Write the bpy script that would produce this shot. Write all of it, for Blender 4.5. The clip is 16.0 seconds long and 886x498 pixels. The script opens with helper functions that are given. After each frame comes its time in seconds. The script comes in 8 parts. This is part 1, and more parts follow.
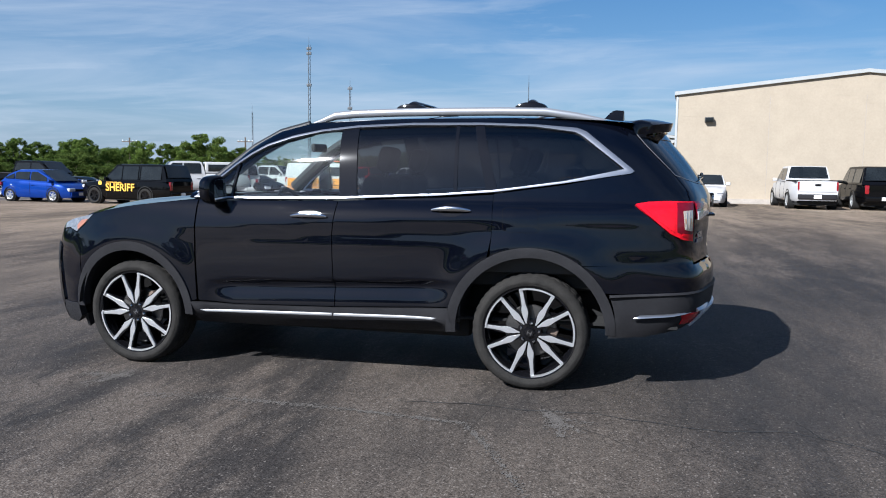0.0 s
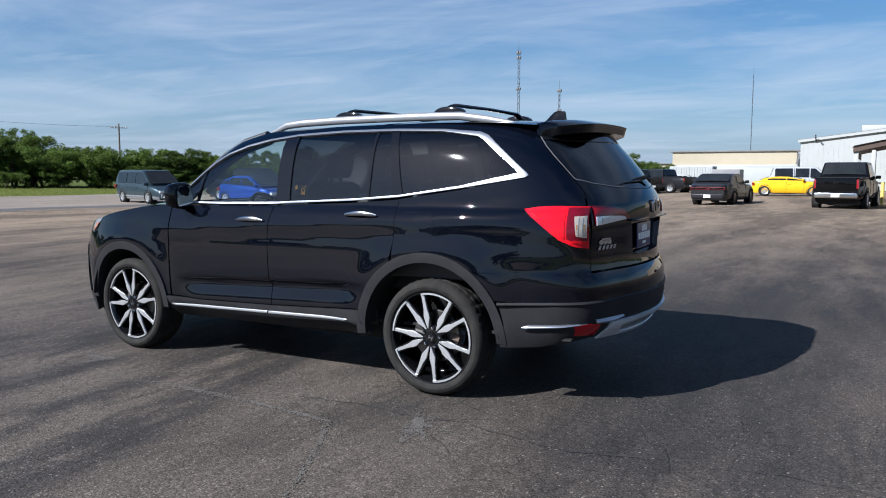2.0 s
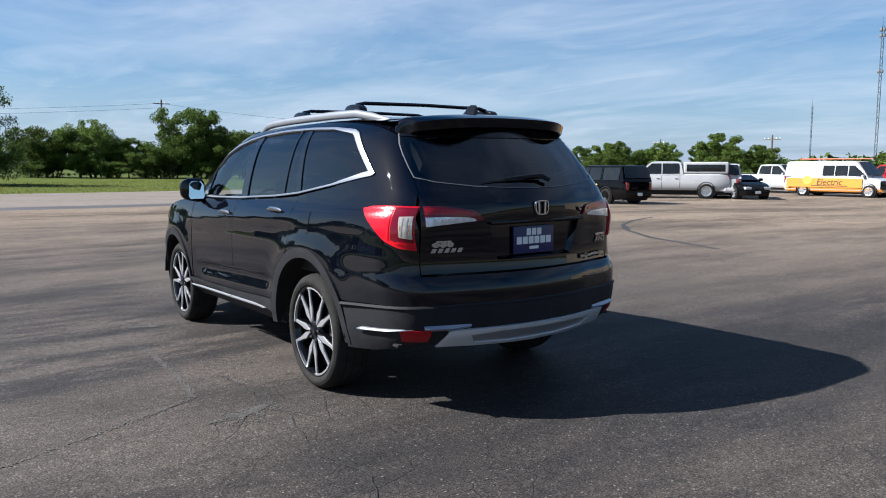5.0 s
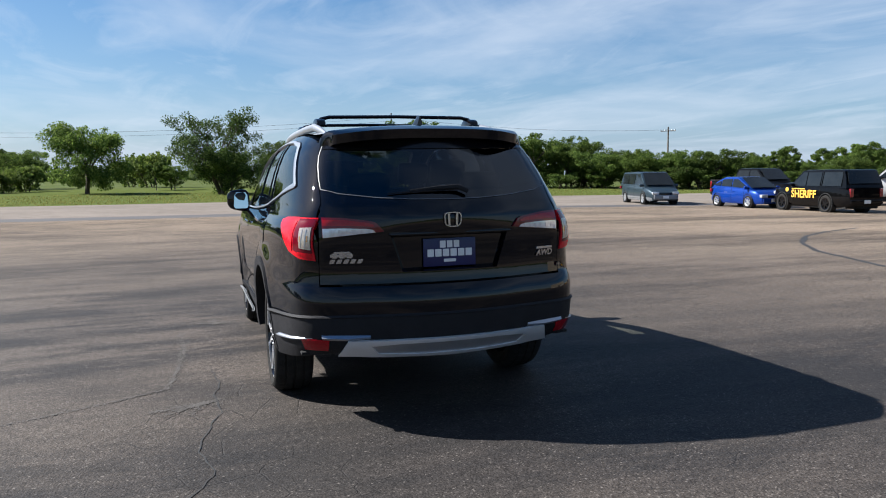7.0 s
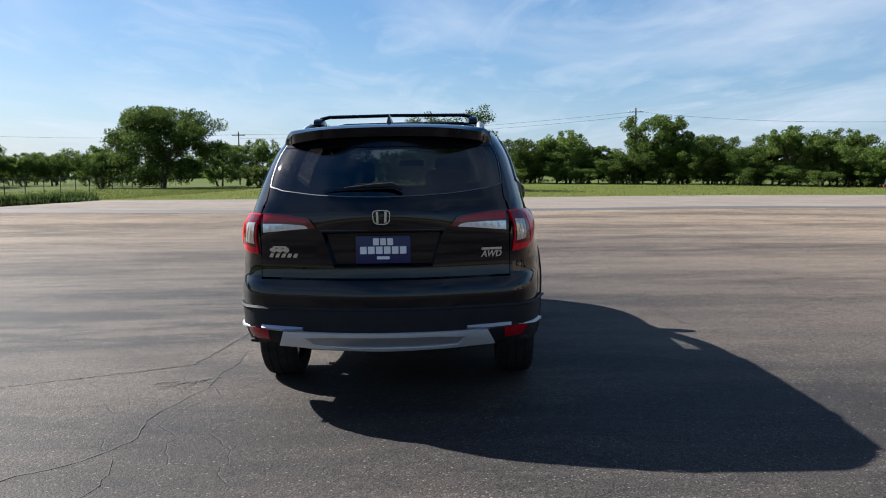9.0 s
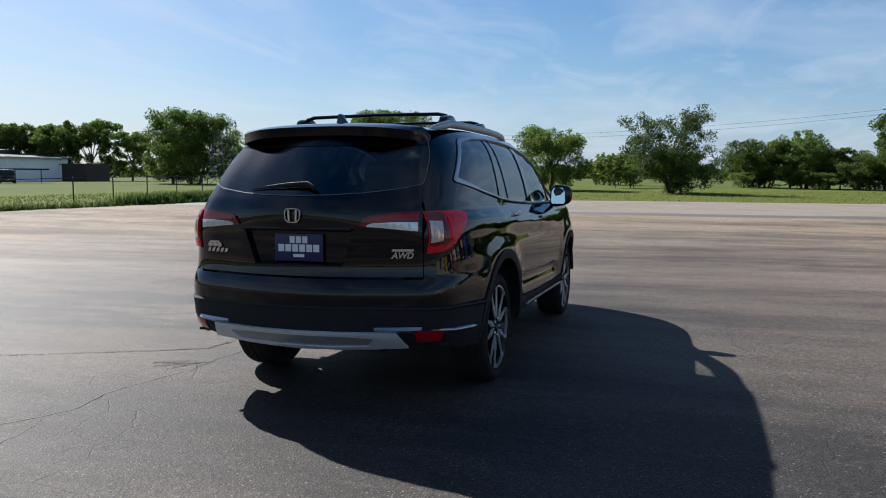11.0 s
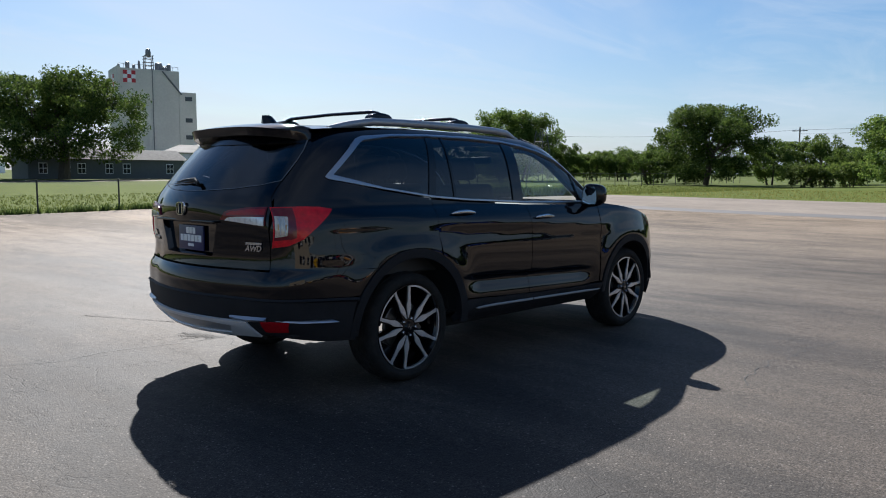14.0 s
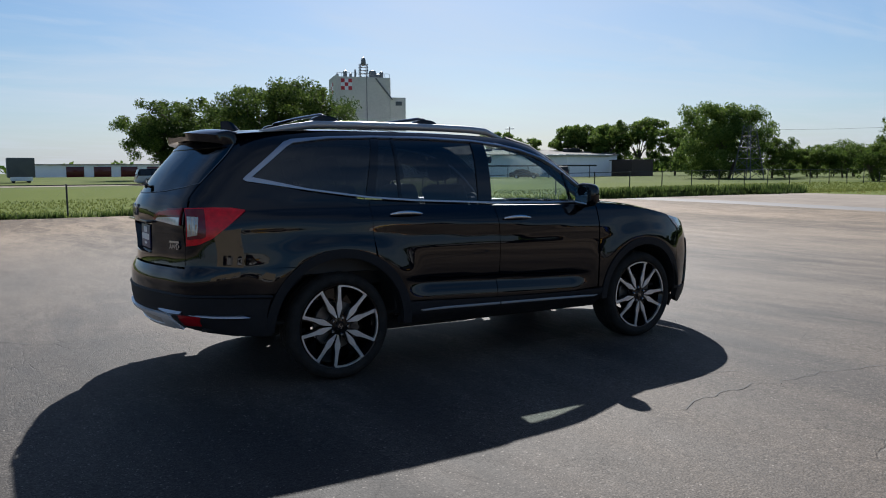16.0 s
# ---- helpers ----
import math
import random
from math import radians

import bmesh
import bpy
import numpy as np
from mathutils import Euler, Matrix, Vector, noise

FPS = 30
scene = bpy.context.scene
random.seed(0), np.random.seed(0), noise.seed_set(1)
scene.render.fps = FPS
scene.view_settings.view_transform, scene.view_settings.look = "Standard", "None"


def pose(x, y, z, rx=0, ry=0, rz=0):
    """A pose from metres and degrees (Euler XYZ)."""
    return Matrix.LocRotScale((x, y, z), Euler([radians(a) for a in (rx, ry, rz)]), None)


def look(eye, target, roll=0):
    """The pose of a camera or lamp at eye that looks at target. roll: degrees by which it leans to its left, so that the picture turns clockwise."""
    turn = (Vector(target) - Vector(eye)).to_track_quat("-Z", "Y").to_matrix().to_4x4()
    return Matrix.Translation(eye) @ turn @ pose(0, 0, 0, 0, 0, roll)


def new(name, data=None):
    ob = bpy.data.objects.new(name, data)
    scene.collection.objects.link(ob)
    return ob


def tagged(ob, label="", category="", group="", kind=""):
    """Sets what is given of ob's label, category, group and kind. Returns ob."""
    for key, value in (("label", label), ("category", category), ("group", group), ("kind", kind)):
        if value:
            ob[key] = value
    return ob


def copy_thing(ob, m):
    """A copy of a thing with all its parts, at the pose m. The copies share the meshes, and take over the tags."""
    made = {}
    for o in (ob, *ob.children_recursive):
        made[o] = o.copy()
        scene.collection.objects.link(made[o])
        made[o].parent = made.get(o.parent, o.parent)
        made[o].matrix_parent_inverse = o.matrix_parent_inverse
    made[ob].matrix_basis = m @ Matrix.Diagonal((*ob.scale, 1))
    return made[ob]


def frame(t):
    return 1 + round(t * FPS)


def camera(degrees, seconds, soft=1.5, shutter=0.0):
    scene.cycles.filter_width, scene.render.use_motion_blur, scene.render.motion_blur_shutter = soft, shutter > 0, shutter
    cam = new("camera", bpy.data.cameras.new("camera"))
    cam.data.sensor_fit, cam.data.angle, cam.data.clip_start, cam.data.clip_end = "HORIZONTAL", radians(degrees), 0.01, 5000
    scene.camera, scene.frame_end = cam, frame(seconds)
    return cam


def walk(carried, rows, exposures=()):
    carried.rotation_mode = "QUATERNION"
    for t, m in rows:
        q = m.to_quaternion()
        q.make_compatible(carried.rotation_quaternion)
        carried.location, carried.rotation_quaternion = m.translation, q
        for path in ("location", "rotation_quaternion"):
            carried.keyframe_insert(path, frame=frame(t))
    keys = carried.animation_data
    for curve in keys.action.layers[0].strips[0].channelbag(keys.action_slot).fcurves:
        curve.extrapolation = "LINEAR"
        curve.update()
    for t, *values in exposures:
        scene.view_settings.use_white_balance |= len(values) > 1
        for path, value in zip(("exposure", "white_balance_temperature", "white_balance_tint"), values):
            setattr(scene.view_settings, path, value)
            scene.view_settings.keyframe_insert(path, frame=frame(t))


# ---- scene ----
cam = camera(60.7, 16.0, soft=1.05)

PATH = [
    (0, (-1.978, 5.598, 1.355), (-1.508, 3.664, 1.153), 0.8),
    (0.5, (-2.436, 5.533, 1.37), (-1.843, 3.634, 1.171), 0.7),
    (1, (-2.912, 5.375, 1.385), (-2.182, 3.524, 1.186), 0.5),
    (1.5, (-3.346, 5.205, 1.385), (-2.497, 3.406, 1.185), 0.3),
    (2, (-3.799, 4.938, 1.388), (-2.808, 3.212, 1.188), 0.1),
    (2.5, (-4.184, 4.702, 1.384), (-3.077, 3.049, 1.181), 0.0),
    (3, (-4.595, 4.41, 1.387), (-3.364, 2.848, 1.175), 0.0),
    (3.5, (-4.9, 4.118, 1.411), (-3.568, 2.642, 1.192), 0.0),
    (4, (-5.266, 3.764, 1.422), (-3.828, 2.392, 1.2), 0.0),
    (4.2, (-5.379, 3.618, 1.416), (-3.901, 2.29, 1.193), 0.1),
    (6.3, (-6.381, 2.004, 1.41), (-4.572, 1.173, 1.218), -0.5),
    (6.5, (-6.45, 1.837, 1.415), (-4.615, 1.064, 1.223), -0.6),
    (7, (-6.584, 1.377, 1.429), (-4.691, 0.764, 1.235), -0.5),
    (7.5, (-6.721, 0.96, 1.425), (-4.787, 0.492, 1.227), -0.3),
    (8, (-6.778, 0.487, 1.429), (-4.81, 0.191, 1.229), -0.3),
    (8.5, (-6.802, 0.078, 1.425), (-4.817, -0.063, 1.228), -0.3),
    (9, (-6.819, -0.421, 1.425), (-4.829, -0.382, 1.227), -0.4),
    (9.2, (-6.798, -0.61, 1.428), (-4.811, -0.503, 1.233), -0.4),
    (11.3, (-6.281, -2.415, 1.412), (-4.419, -1.713, 1.214), 0.3),
    (11.5, (-6.188, -2.575, 1.411), (-4.347, -1.82, 1.21), 0.3),
    (12, (-5.967, -2.995, 1.425), (-4.189, -2.101, 1.224), 0.4),
    (12.5, (-5.766, -3.397, 1.431), (-4.053, -2.387, 1.226), 0.4),
    (13, (-5.492, -3.816, 1.443), (-3.863, -2.674, 1.234), 0.6),
    (13.5, (-5.24, -4.181, 1.433), (-3.695, -2.928, 1.226), 0.6),
    (14, (-4.907, -4.543, 1.431), (-3.463, -3.174, 1.226), 0.4),
    (14.5, (-4.591, -4.832, 1.434), (-3.24, -3.372, 1.229), 0.2),
    (15, (-4.206, -5.161, 1.428), (-2.964, -3.607, 1.225), 0.1),
    (15.5, (-3.834, -5.388, 1.448), (-2.695, -3.757, 1.242), -0.2),
    (16, (-3.413, -5.658, 1.443), (-2.394, -3.95, 1.235), -0.3),
]
walk(cam, [(t, look(eye, target, roll)) for t, eye, target, roll in PATH], exposures=((0.0, 1.08, 5780, 10), (3.3, 1.12, 5800, 10), (4.0, 1.22, 5830, 10), (6.5, 1.30, 6100, 10), (7.3, 1.32, 6130, 10), (8.0, 1.43, 6150, 10), (8.5, 1.48, 6160, 10), (9.0, 1.38, 6180, 10), (11.5, 1.18, 6150, 10), (14.0, 1.19, 6150, 10), (15.5, 1.15, 6150, 10), (16.0, 1.04, 6150, 10)))

# ---- world, sun ----
SUN_DIR = Vector((0.423, 0.697, 0.612)).normalized()
world = bpy.data.worlds.new("sky")
scene.world = world
world.use_nodes = True
wn, wl = world.node_tree.nodes, world.node_tree.links
sky = wn.new("ShaderNodeTexSky")
sky.sky_type, sky.sun_disc = "NISHITA", False
sky.sun_elevation = math.asin(SUN_DIR.z)
sky.sun_rotation = math.atan2(SUN_DIR.x, SUN_DIR.y)
sky.air_density, sky.dust_density, sky.ozone_density = 1.0, 0.9, 3.5
# thin streaky high cloud over the whole sky
tc = wn.new("ShaderNodeTexCoord")
sep = wn.new("ShaderNodeSeparateXYZ")
wl.new(tc.outputs["Generated"], sep.inputs[0])


def wmath(op, a, b=None, clamp=False):
    n = wn.new("ShaderNodeMath")
    n.operation, n.use_clamp = op, clamp
    for i, v in enumerate((a, b)):
        if v is None:
            continue
        if isinstance(v, (int, float)):
            n.inputs[i].default_value = v
        else:
            wl.new(v, n.inputs[i])
    return n.outputs[0]


zz = wmath("MAXIMUM", wmath("ADD", sep.outputs[2], 0.06), 0.02)
px, py = wmath("DIVIDE", sep.outputs[0], zz), wmath("DIVIDE", sep.outputs[1], zz)
comb = wn.new("ShaderNodeCombineXYZ")
wl.new(px, comb.inputs[0])
wl.new(py, comb.inputs[1])
mp = wn.new("ShaderNodeMapping")
mp.inputs["Rotation"].default_value = (0, 0, radians(32))
mp.inputs["Scale"].default_value = (0.30, 0.46, 1)
wl.new(comb.outputs[0], mp.inputs[0])
cn = wn.new("ShaderNodeTexNoise")
cn.inputs["Scale"].default_value, cn.inputs["Detail"].default_value = 1.15, 8
cn.inputs["Roughness"].default_value, cn.inputs["Distortion"].default_value = 0.56, 0.6
wl.new(mp.outputs[0], cn.inputs["Vector"])
cr = wn.new("ShaderNodeValToRGB")
cr.color_ramp.elements[0].position, cr.color_ramp.elements[1].position = 0.43, 0.82
wl.new(cn.outputs[0], cr.inputs[0])
cmix = wn.new("ShaderNodeMixRGB")
cmix.inputs[2].default_value = (7.6, 8.2, 9.0, 1)
haze = wmath("MULTIPLY", wmath("POWER", 2.718, wmath("MULTIPLY", wmath("ABSOLUTE", sep.outputs[2]), -4.2)), 0.62)
wl.new(wmath("MULTIPLY", cr.outputs[0], 0.68, True), cmix.inputs[0])
hmix = wn.new("ShaderNodeMixRGB")
hmix.inputs[2].default_value = (4.75, 6.3, 8.35, 1)
wl.new(haze, hmix.inputs[0])
hue = wn.new("ShaderNodeHueSaturation")
hue.inputs["Saturation"].default_value = 1.44
wl.new(sky.outputs[0], hue.inputs["Color"])
wl.new(hue.outputs[0], hmix.inputs[1])
wl.new(hmix.outputs[0], cmix.inputs[1])
bg = wn["Background"]
bg.inputs[1].default_value = 0.0415
# finer wisps combed out along another direction
mp2, wi, wr, wmix = wn.new("ShaderNodeMapping"), wn.new("ShaderNodeTexNoise"), wn.new("ShaderNodeValToRGB"), wn.new("ShaderNodeMixRGB")
mp2.inputs["Location"].default_value, mp2.inputs["Rotation"].default_value, mp2.inputs["Scale"].default_value = (3.7, 1.9, 0), (0, 0, radians(-58)), (0.42, 0.95, 1)
wl.new(comb.outputs[0], mp2.inputs[0])
wl.new(mp2.outputs[0], wi.inputs["Vector"])
wi.inputs["Scale"].default_value, wi.inputs["Detail"].default_value = 1.5, 9
wi.inputs["Roughness"].default_value, wi.inputs["Distortion"].default_value = 0.60, 1.1
wr.color_ramp.elements[0].position, wr.color_ramp.elements[1].position = 0.52, 0.76
wl.new(wi.outputs[0], wr.inputs[0])
wl.new(wmath("MULTIPLY", wr.outputs[0], 0.30, True), wmix.inputs[0])
wl.new(cmix.outputs[0], wmix.inputs[1])
wmix.inputs[2].default_value = (8.0, 8.6, 9.3, 1)
wl.new(wmix.outputs[0], bg.inputs[0])

sun = new("sun", bpy.data.lights.new("sun", "SUN"))
sun.data.energy, sun.data.angle, sun.data.color = 5.0, radians(0.55), (1, 0.95, 0.88)
sun.matrix_world = look(SUN_DIR * 100, (0, 0, 0))


# ---- materials ----
def tree_of(name):
    m = bpy.data.materials.new(name)
    m.use_nodes = True
    return m, m.node_tree.nodes, m.node_tree.links, m.node_tree.nodes["Principled BSDF"]


def surface(name, colour, rough=0.5, metal=0.0, vary=0.0, scale=8.0, bump=0.0, bscale=60.0, coat=0.0, second=None, rvary=0.0,
            stretch=(1, 1, 1), per_piece=0.0, spec=0.5, sheen=0.0, subsurface=0.0):
    """A painted, plastic, metal or mineral surface: two scales of variation, bump, clear coat."""
    m, n, l, b = tree_of(name)
    b.inputs["Roughness"].default_value, b.inputs["Metallic"].default_value = rough, metal
    b.inputs["Coat Weight"].default_value, b.inputs["Coat Roughness"].default_value = coat, 0.03
    b.inputs["Specular IOR Level"].default_value = spec
    c = (*colour, 1)
    b.inputs["Base Color"].default_value = c
    co = n.new("ShaderNodeTexCoord")
    ma = n.new("ShaderNodeMapping")
    ma.inputs["Scale"].default_value = stretch
    l.new(co.outputs["Object"], ma.inputs[0])
    out = None
    if vary or second:
        t1, t2 = n.new("ShaderNodeTexNoise"), n.new("ShaderNodeTexNoise")
        t1.inputs["Scale"].default_value, t1.inputs["Detail"].default_value = scale, 5
        t2.inputs["Scale"].default_value, t2.inputs["Detail"].default_value = scale * 9, 3
        for t in (t1, t2):
            l.new(ma.outputs[0], t.inputs["Vector"])
        add = n.new("ShaderNodeMath")
        add.operation = "MULTIPLY_ADD"
        add.inputs[1].default_value = 0.45
        l.new(t2.outputs[0], add.inputs[0])
        sc = n.new("ShaderNodeMath")
        sc.operation = "MULTIPLY"
        sc.inputs[1].default_value = 0.55
        l.new(t1.outputs[0], sc.inputs[0])
        l.new(sc.outputs[0], add.inputs[2])
        rp = n.new("ShaderNodeValToRGB")
        rp.color_ramp.elements[0].position, rp.color_ramp.elements[1].position = 0.33, 0.67
        d = second or tuple(v * (1 + vary) for v in colour)
        a = colour if second else tuple(v * (1 - vary) for v in colour)
        rp.color_ramp.elements[0].color, rp.color_ramp.elements[1].color = (*a, 1), (*d, 1)
        l.new(add.outputs[0], rp.inputs[0])
        out = rp.outputs[0]
        if rvary:
            mr = n.new("ShaderNodeMapRange")
            mr.inputs["To Min"].default_value, mr.inputs["To Max"].default_value = max(rough - rvary, 0.02), min(rough + rvary, 1)
            l.new(add.outputs[0], mr.inputs["Value"])
            l.new(mr.outputs[0], b.inputs["Roughness"])
    if per_piece:
        oi = n.new("ShaderNodeObjectInfo")
        hs = n.new("ShaderNodeHueSaturation")
        mr = n.new("ShaderNodeMapRange")
        mr.inputs["To Min"].default_value, mr.inputs["To Max"].default_value = 1 - per_piece, 1 + per_piece
        l.new(oi.outputs["Random"], mr.inputs["Value"])
        l.new(mr.outputs[0], hs.inputs["Value"])
        if out:
            l.new(out, hs.inputs["Color"])
        else:
            hs.inputs["Color"].default_value = c
        out = hs.outputs[0]
    if out:
        l.new(out, b.inputs["Base Color"])
    if bump:
        t = n.new("ShaderNodeTexNoise")
        t.inputs["Scale"].default_value, t.inputs["Detail"].default_value = bscale, 4
        l.new(ma.outputs[0], t.inputs["Vector"])
        bp = n.new("ShaderNodeBump")
        bp.inputs["Strength"].default_value, bp.inputs["Distance"].default_value = bump, 0.01
        l.new(t.outputs[0], bp.inputs["Height"])
        l.new(bp.outputs[0], b.inputs["Normal"])
    return m


def glass(name, tint, gloss=0.02):
    """One sheet of window glass: what passes through it is tinted, its gloss follows Fresnel for both of its faces."""
    m, n, l, b = tree_of(name)
    n.remove(b)
    tr, gl, mx, fr = (n.new("ShaderNode" + k) for k in ("BsdfTransparent", "BsdfGlossy", "MixShader", "Fresnel"))
    tr.inputs[0].default_value = (*tint, 1)
    gl.inputs["Roughness"].default_value = gloss
    fr.inputs[0].default_value = 1.74
    l.new(fr.outputs[0], mx.inputs[0])
    l.new(tr.outputs[0], mx.inputs[1])
    l.new(gl.outputs[0], mx.inputs[2])
    l.new(mx.outputs[0], n["Material Output"].inputs[0])
    return m


def foliage(name, dark, light):
    m, n, l, b = tree_of(name)
    ge, rp, oi, hs, mr = (n.new("ShaderNode" + k) for k in ("NewGeometry", "ValToRGB", "ObjectInfo", "HueSaturation", "MapRange"))
    rp.color_ramp.elements[0].color, rp.color_ramp.elements[1].color = (*dark, 1), (*light, 1)
    l.new(ge.outputs["Random Per Island"], rp.inputs[0])
    mr.inputs["To Min"].default_value, mr.inputs["To Max"].default_value = 0.75, 1.25
    l.new(oi.outputs["Random"], mr.inputs["Value"])
    l.new(mr.outputs[0], hs.inputs["Value"])
    l.new(rp.outputs[0], hs.inputs["Color"])
    tl, mx = n.new("ShaderNodeBsdfTranslucent"), n.new("ShaderNodeMixShader")
    mx.inputs[0].default_value = 0.4
    l.new(hs.outputs[0], b.inputs["Base Color"])
    l.new(hs.outputs[0], tl.inputs[0])
    b.inputs["Roughness"].default_value, b.inputs["Specular IOR Level"].default_value = 0.7, 0.12
    l.new(b.outputs[0], mx.inputs[1])
    l.new(tl.outputs[0], mx.inputs[2])
    l.new(mx.outputs[0], n["Material Output"].inputs[0])
    return m


def asphalt(name):
    """Worn asphalt: dark binder, pale aggregate specks, dusty worn areas, fine relief."""
    m, n, l, b = tree_of(name)
    co = n.new("ShaderNodeTexCoord")

    def noise_tex(scale, detail, stretch=None, rough=0.55):
        t = n.new("ShaderNodeTexNoise")
        t.inputs["Scale"].default_value, t.inputs["Detail"].default_value, t.inputs["Roughness"].default_value = scale, detail, rough
        if stretch:
            ma = n.new("ShaderNodeMapping")
            ma.inputs["Scale"].default_value = stretch
            ma.inputs["Rotation"].default_value = (0, 0, radians(8))
            l.new(co.outputs["Object"], ma.inputs[0])
            l.new(ma.outputs[0], t.inputs["Vector"])
        else:
            l.new(co.outputs["Object"], t.inputs["Vector"])
        return t.outputs[0]

    def ramp(src, p0, p1, c0=(0, 0, 0), c1=(1, 1, 1)):
        r = n.new("ShaderNodeValToRGB")
        r.color_ramp.elements[0].position, r.color_ramp.elements[1].position = p0, p1
        r.color_ramp.elements[0].color, r.color_ramp.elements[1].color = (*c0, 1), (*c1, 1)
        l.new(src, r.inputs[0])
        return r.outputs[0]

    def mix(fac, a, c, mode="MIX"):
        x = n.new("ShaderNodeMixRGB")
        x.blend_type = mode
        for i, v in enumerate((fac, a, c)):
            if isinstance(v, (int, float)):
                x.inputs[i].default_value = v
            elif isinstance(v, tuple):
                x.inputs[i].default_value = (*v, 1)
            else:
                l.new(v, x.inputs[i])
        return x.outputs[0]

    def calc(op, u, v):
        x = n.new("ShaderNodeMath")
        x.operation = op
        for i, k in enumerate((u, v)):
            if isinstance(k, (int, float)):
                x.inputs[i].default_value = k
            else:
                l.new(k, x.inputs[i])
        return x.outputs[0]

    def grey(v):
        return (v, v, v)

    # wear runs in long bands across the lot
    broad = noise_tex(0.30, 6, (1.0, 0.22, 1))
    patch = noise_tex(1.15, 8, (1.0, 0.30, 1), 0.66)
    streak = noise_tex(2.6, 9, (1.0, 0.26, 1), 0.74)
    fine = noise_tex(95, 4)
    grit = noise_tex(28, 5, None, 0.7)
    geo = n.new("ShaderNodeNewGeometry")

    def spot(cx, cy, sx, sy, r0, r1):
        """1 inside an oval area, fading to 0 at its rim."""
        su, mu, le, mr = (n.new("ShaderNode" + k) for k in ("VectorMath", "VectorMath", "VectorMath", "MapRange"))
        su.operation, mu.operation, le.operation = "SUBTRACT", "MULTIPLY", "LENGTH"
        su.inputs[1].default_value, mu.inputs[1].default_value = (cx, cy, 0), (1 / sx, 1 / sy, 0)
        l.new(geo.outputs["Position"], su.inputs[0])
        l.new(su.outputs[0], mu.inputs[0])
        l.new(mu.outputs[0], le.inputs[0])
        mr.inputs["From Min"].default_value, mr.inputs["From Max"].default_value = r0, r1
        mr.inputs["To Min"].default_value, mr.inputs["To Max"].default_value = 1, 0
        l.new(le.outputs["Value"], mr.inputs["Value"])
        return mr.outputs[0]

    # worn bands, bare aggregate by the doors, smooth sealer behind the car
    wear = calc("MULTIPLY", ramp(calc("ADD", calc("MULTIPLY", patch, 0.6), calc("MULTIPLY", streak, 0.4)), 0.455, 0.575), 0.85)
    for cx, cy, sx, sy, amount in WORN:
        wear = calc("ADD", wear, calc("MULTIPLY", calc("MULTIPLY", spot(cx, cy, sx, sy, 0.2, 1.0), ramp(streak, 0.34, 0.58)), amount))
    for cx, cy, sx, sy, amount in SEALED:
        wear = calc("MULTIPLY", wear, calc("SUBTRACT", 1.0, calc("MULTIPLY", spot(cx, cy, sx, sy, 0.3, 1.0), amount)))
    wear = calc("MINIMUM", wear, 1.0)
    base = mix(wear, ASPHALT_A, ASPHALT_B)
    base = mix(calc("MULTIPLY", ramp(broad, 0.45, 0.60), 0.55), base, ASPHALT_C)
    # the lot turns paler and browner outside a wide dark oval
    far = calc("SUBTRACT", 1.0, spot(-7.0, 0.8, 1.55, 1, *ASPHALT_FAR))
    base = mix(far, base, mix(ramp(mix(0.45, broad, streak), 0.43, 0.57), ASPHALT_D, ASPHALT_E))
    base = mix(0.75, base, ramp(fine, 0.30, 0.72, grey(0.15), grey(1.85)), "MULTIPLY")
    base = mix(0.6, base, ramp(grit, 0.35, 0.65, grey(0.6), grey(1.4)), "MULTIPLY")
    # pale stones show where the binder has worn away
    bumps = fine
    for size, most in ((52, 0.34), (96, 0.58)):
        vo, sx = n.new("ShaderNodeTexVoronoi"), n.new("ShaderNodeSeparateColor")
        vo.inputs["Scale"].default_value = size
        l.new(co.outputs["Object"], vo.inputs["Vector"])
        l.new(vo.outputs["Color"], sx.inputs[0])
        shown = calc("GREATER_THAN", sx.outputs[0], calc("SUBTRACT", 0.96, calc("MULTIPLY", wear, most)))
        stone = calc("MULTIPLY", ramp(vo.outputs["Distance"], 0.16, 0.40, grey(1), grey(0)), shown)
        base = mix(calc("MULTIPLY", stone, calc("ADD", calc("MULTIPLY", sx.outputs[1], 0.5), 0.3)), base, (0.215, 0.192, 0.170))
        bumps = mix(0.4, bumps, vo.outputs["Distance"])
    # fine branching cracks
    wob, vc = n.new("ShaderNodeVectorMath"), n.new("ShaderNodeTexVoronoi")
    wob.operation = "MULTIPLY_ADD"
    wob.inputs[1].default_value = (0.22, 0.22, 0)
    wn_ = n.new("ShaderNodeTexNoise")
    wn_.inputs["Scale"].default_value, wn_.inputs["Detail"].default_value = 2.2, 6
    l.new(co.outputs["Object"], wn_.inputs["Vector"])
    l.new(wn_.outputs["Color"], wob.inputs[0])
    l.new(co.outputs["Object"], wob.inputs[2])
    vc.feature = "DISTANCE_TO_EDGE"
    vc.inputs["Scale"].default_value = 2.6
    l.new(wob.outputs[0], vc.inputs["Vector"])
    line = calc("MULTIPLY", ramp(vc.outputs["Distance"], 0.004, 0.016, grey(1), grey(0)), ramp(noise_tex(0.55, 4, None, 0.6), 0.47, 0.60))
    base = mix(calc("MULTIPLY", line, 0.42), base, (0.012, 0.012, 0.012))
    # short wrinkles in the sealer
    rip = calc("ABSOLUTE", calc("SUBTRACT", noise_tex(7.5, 5, (1.0, 0.42, 1), 0.62), 0.5), 0.0)
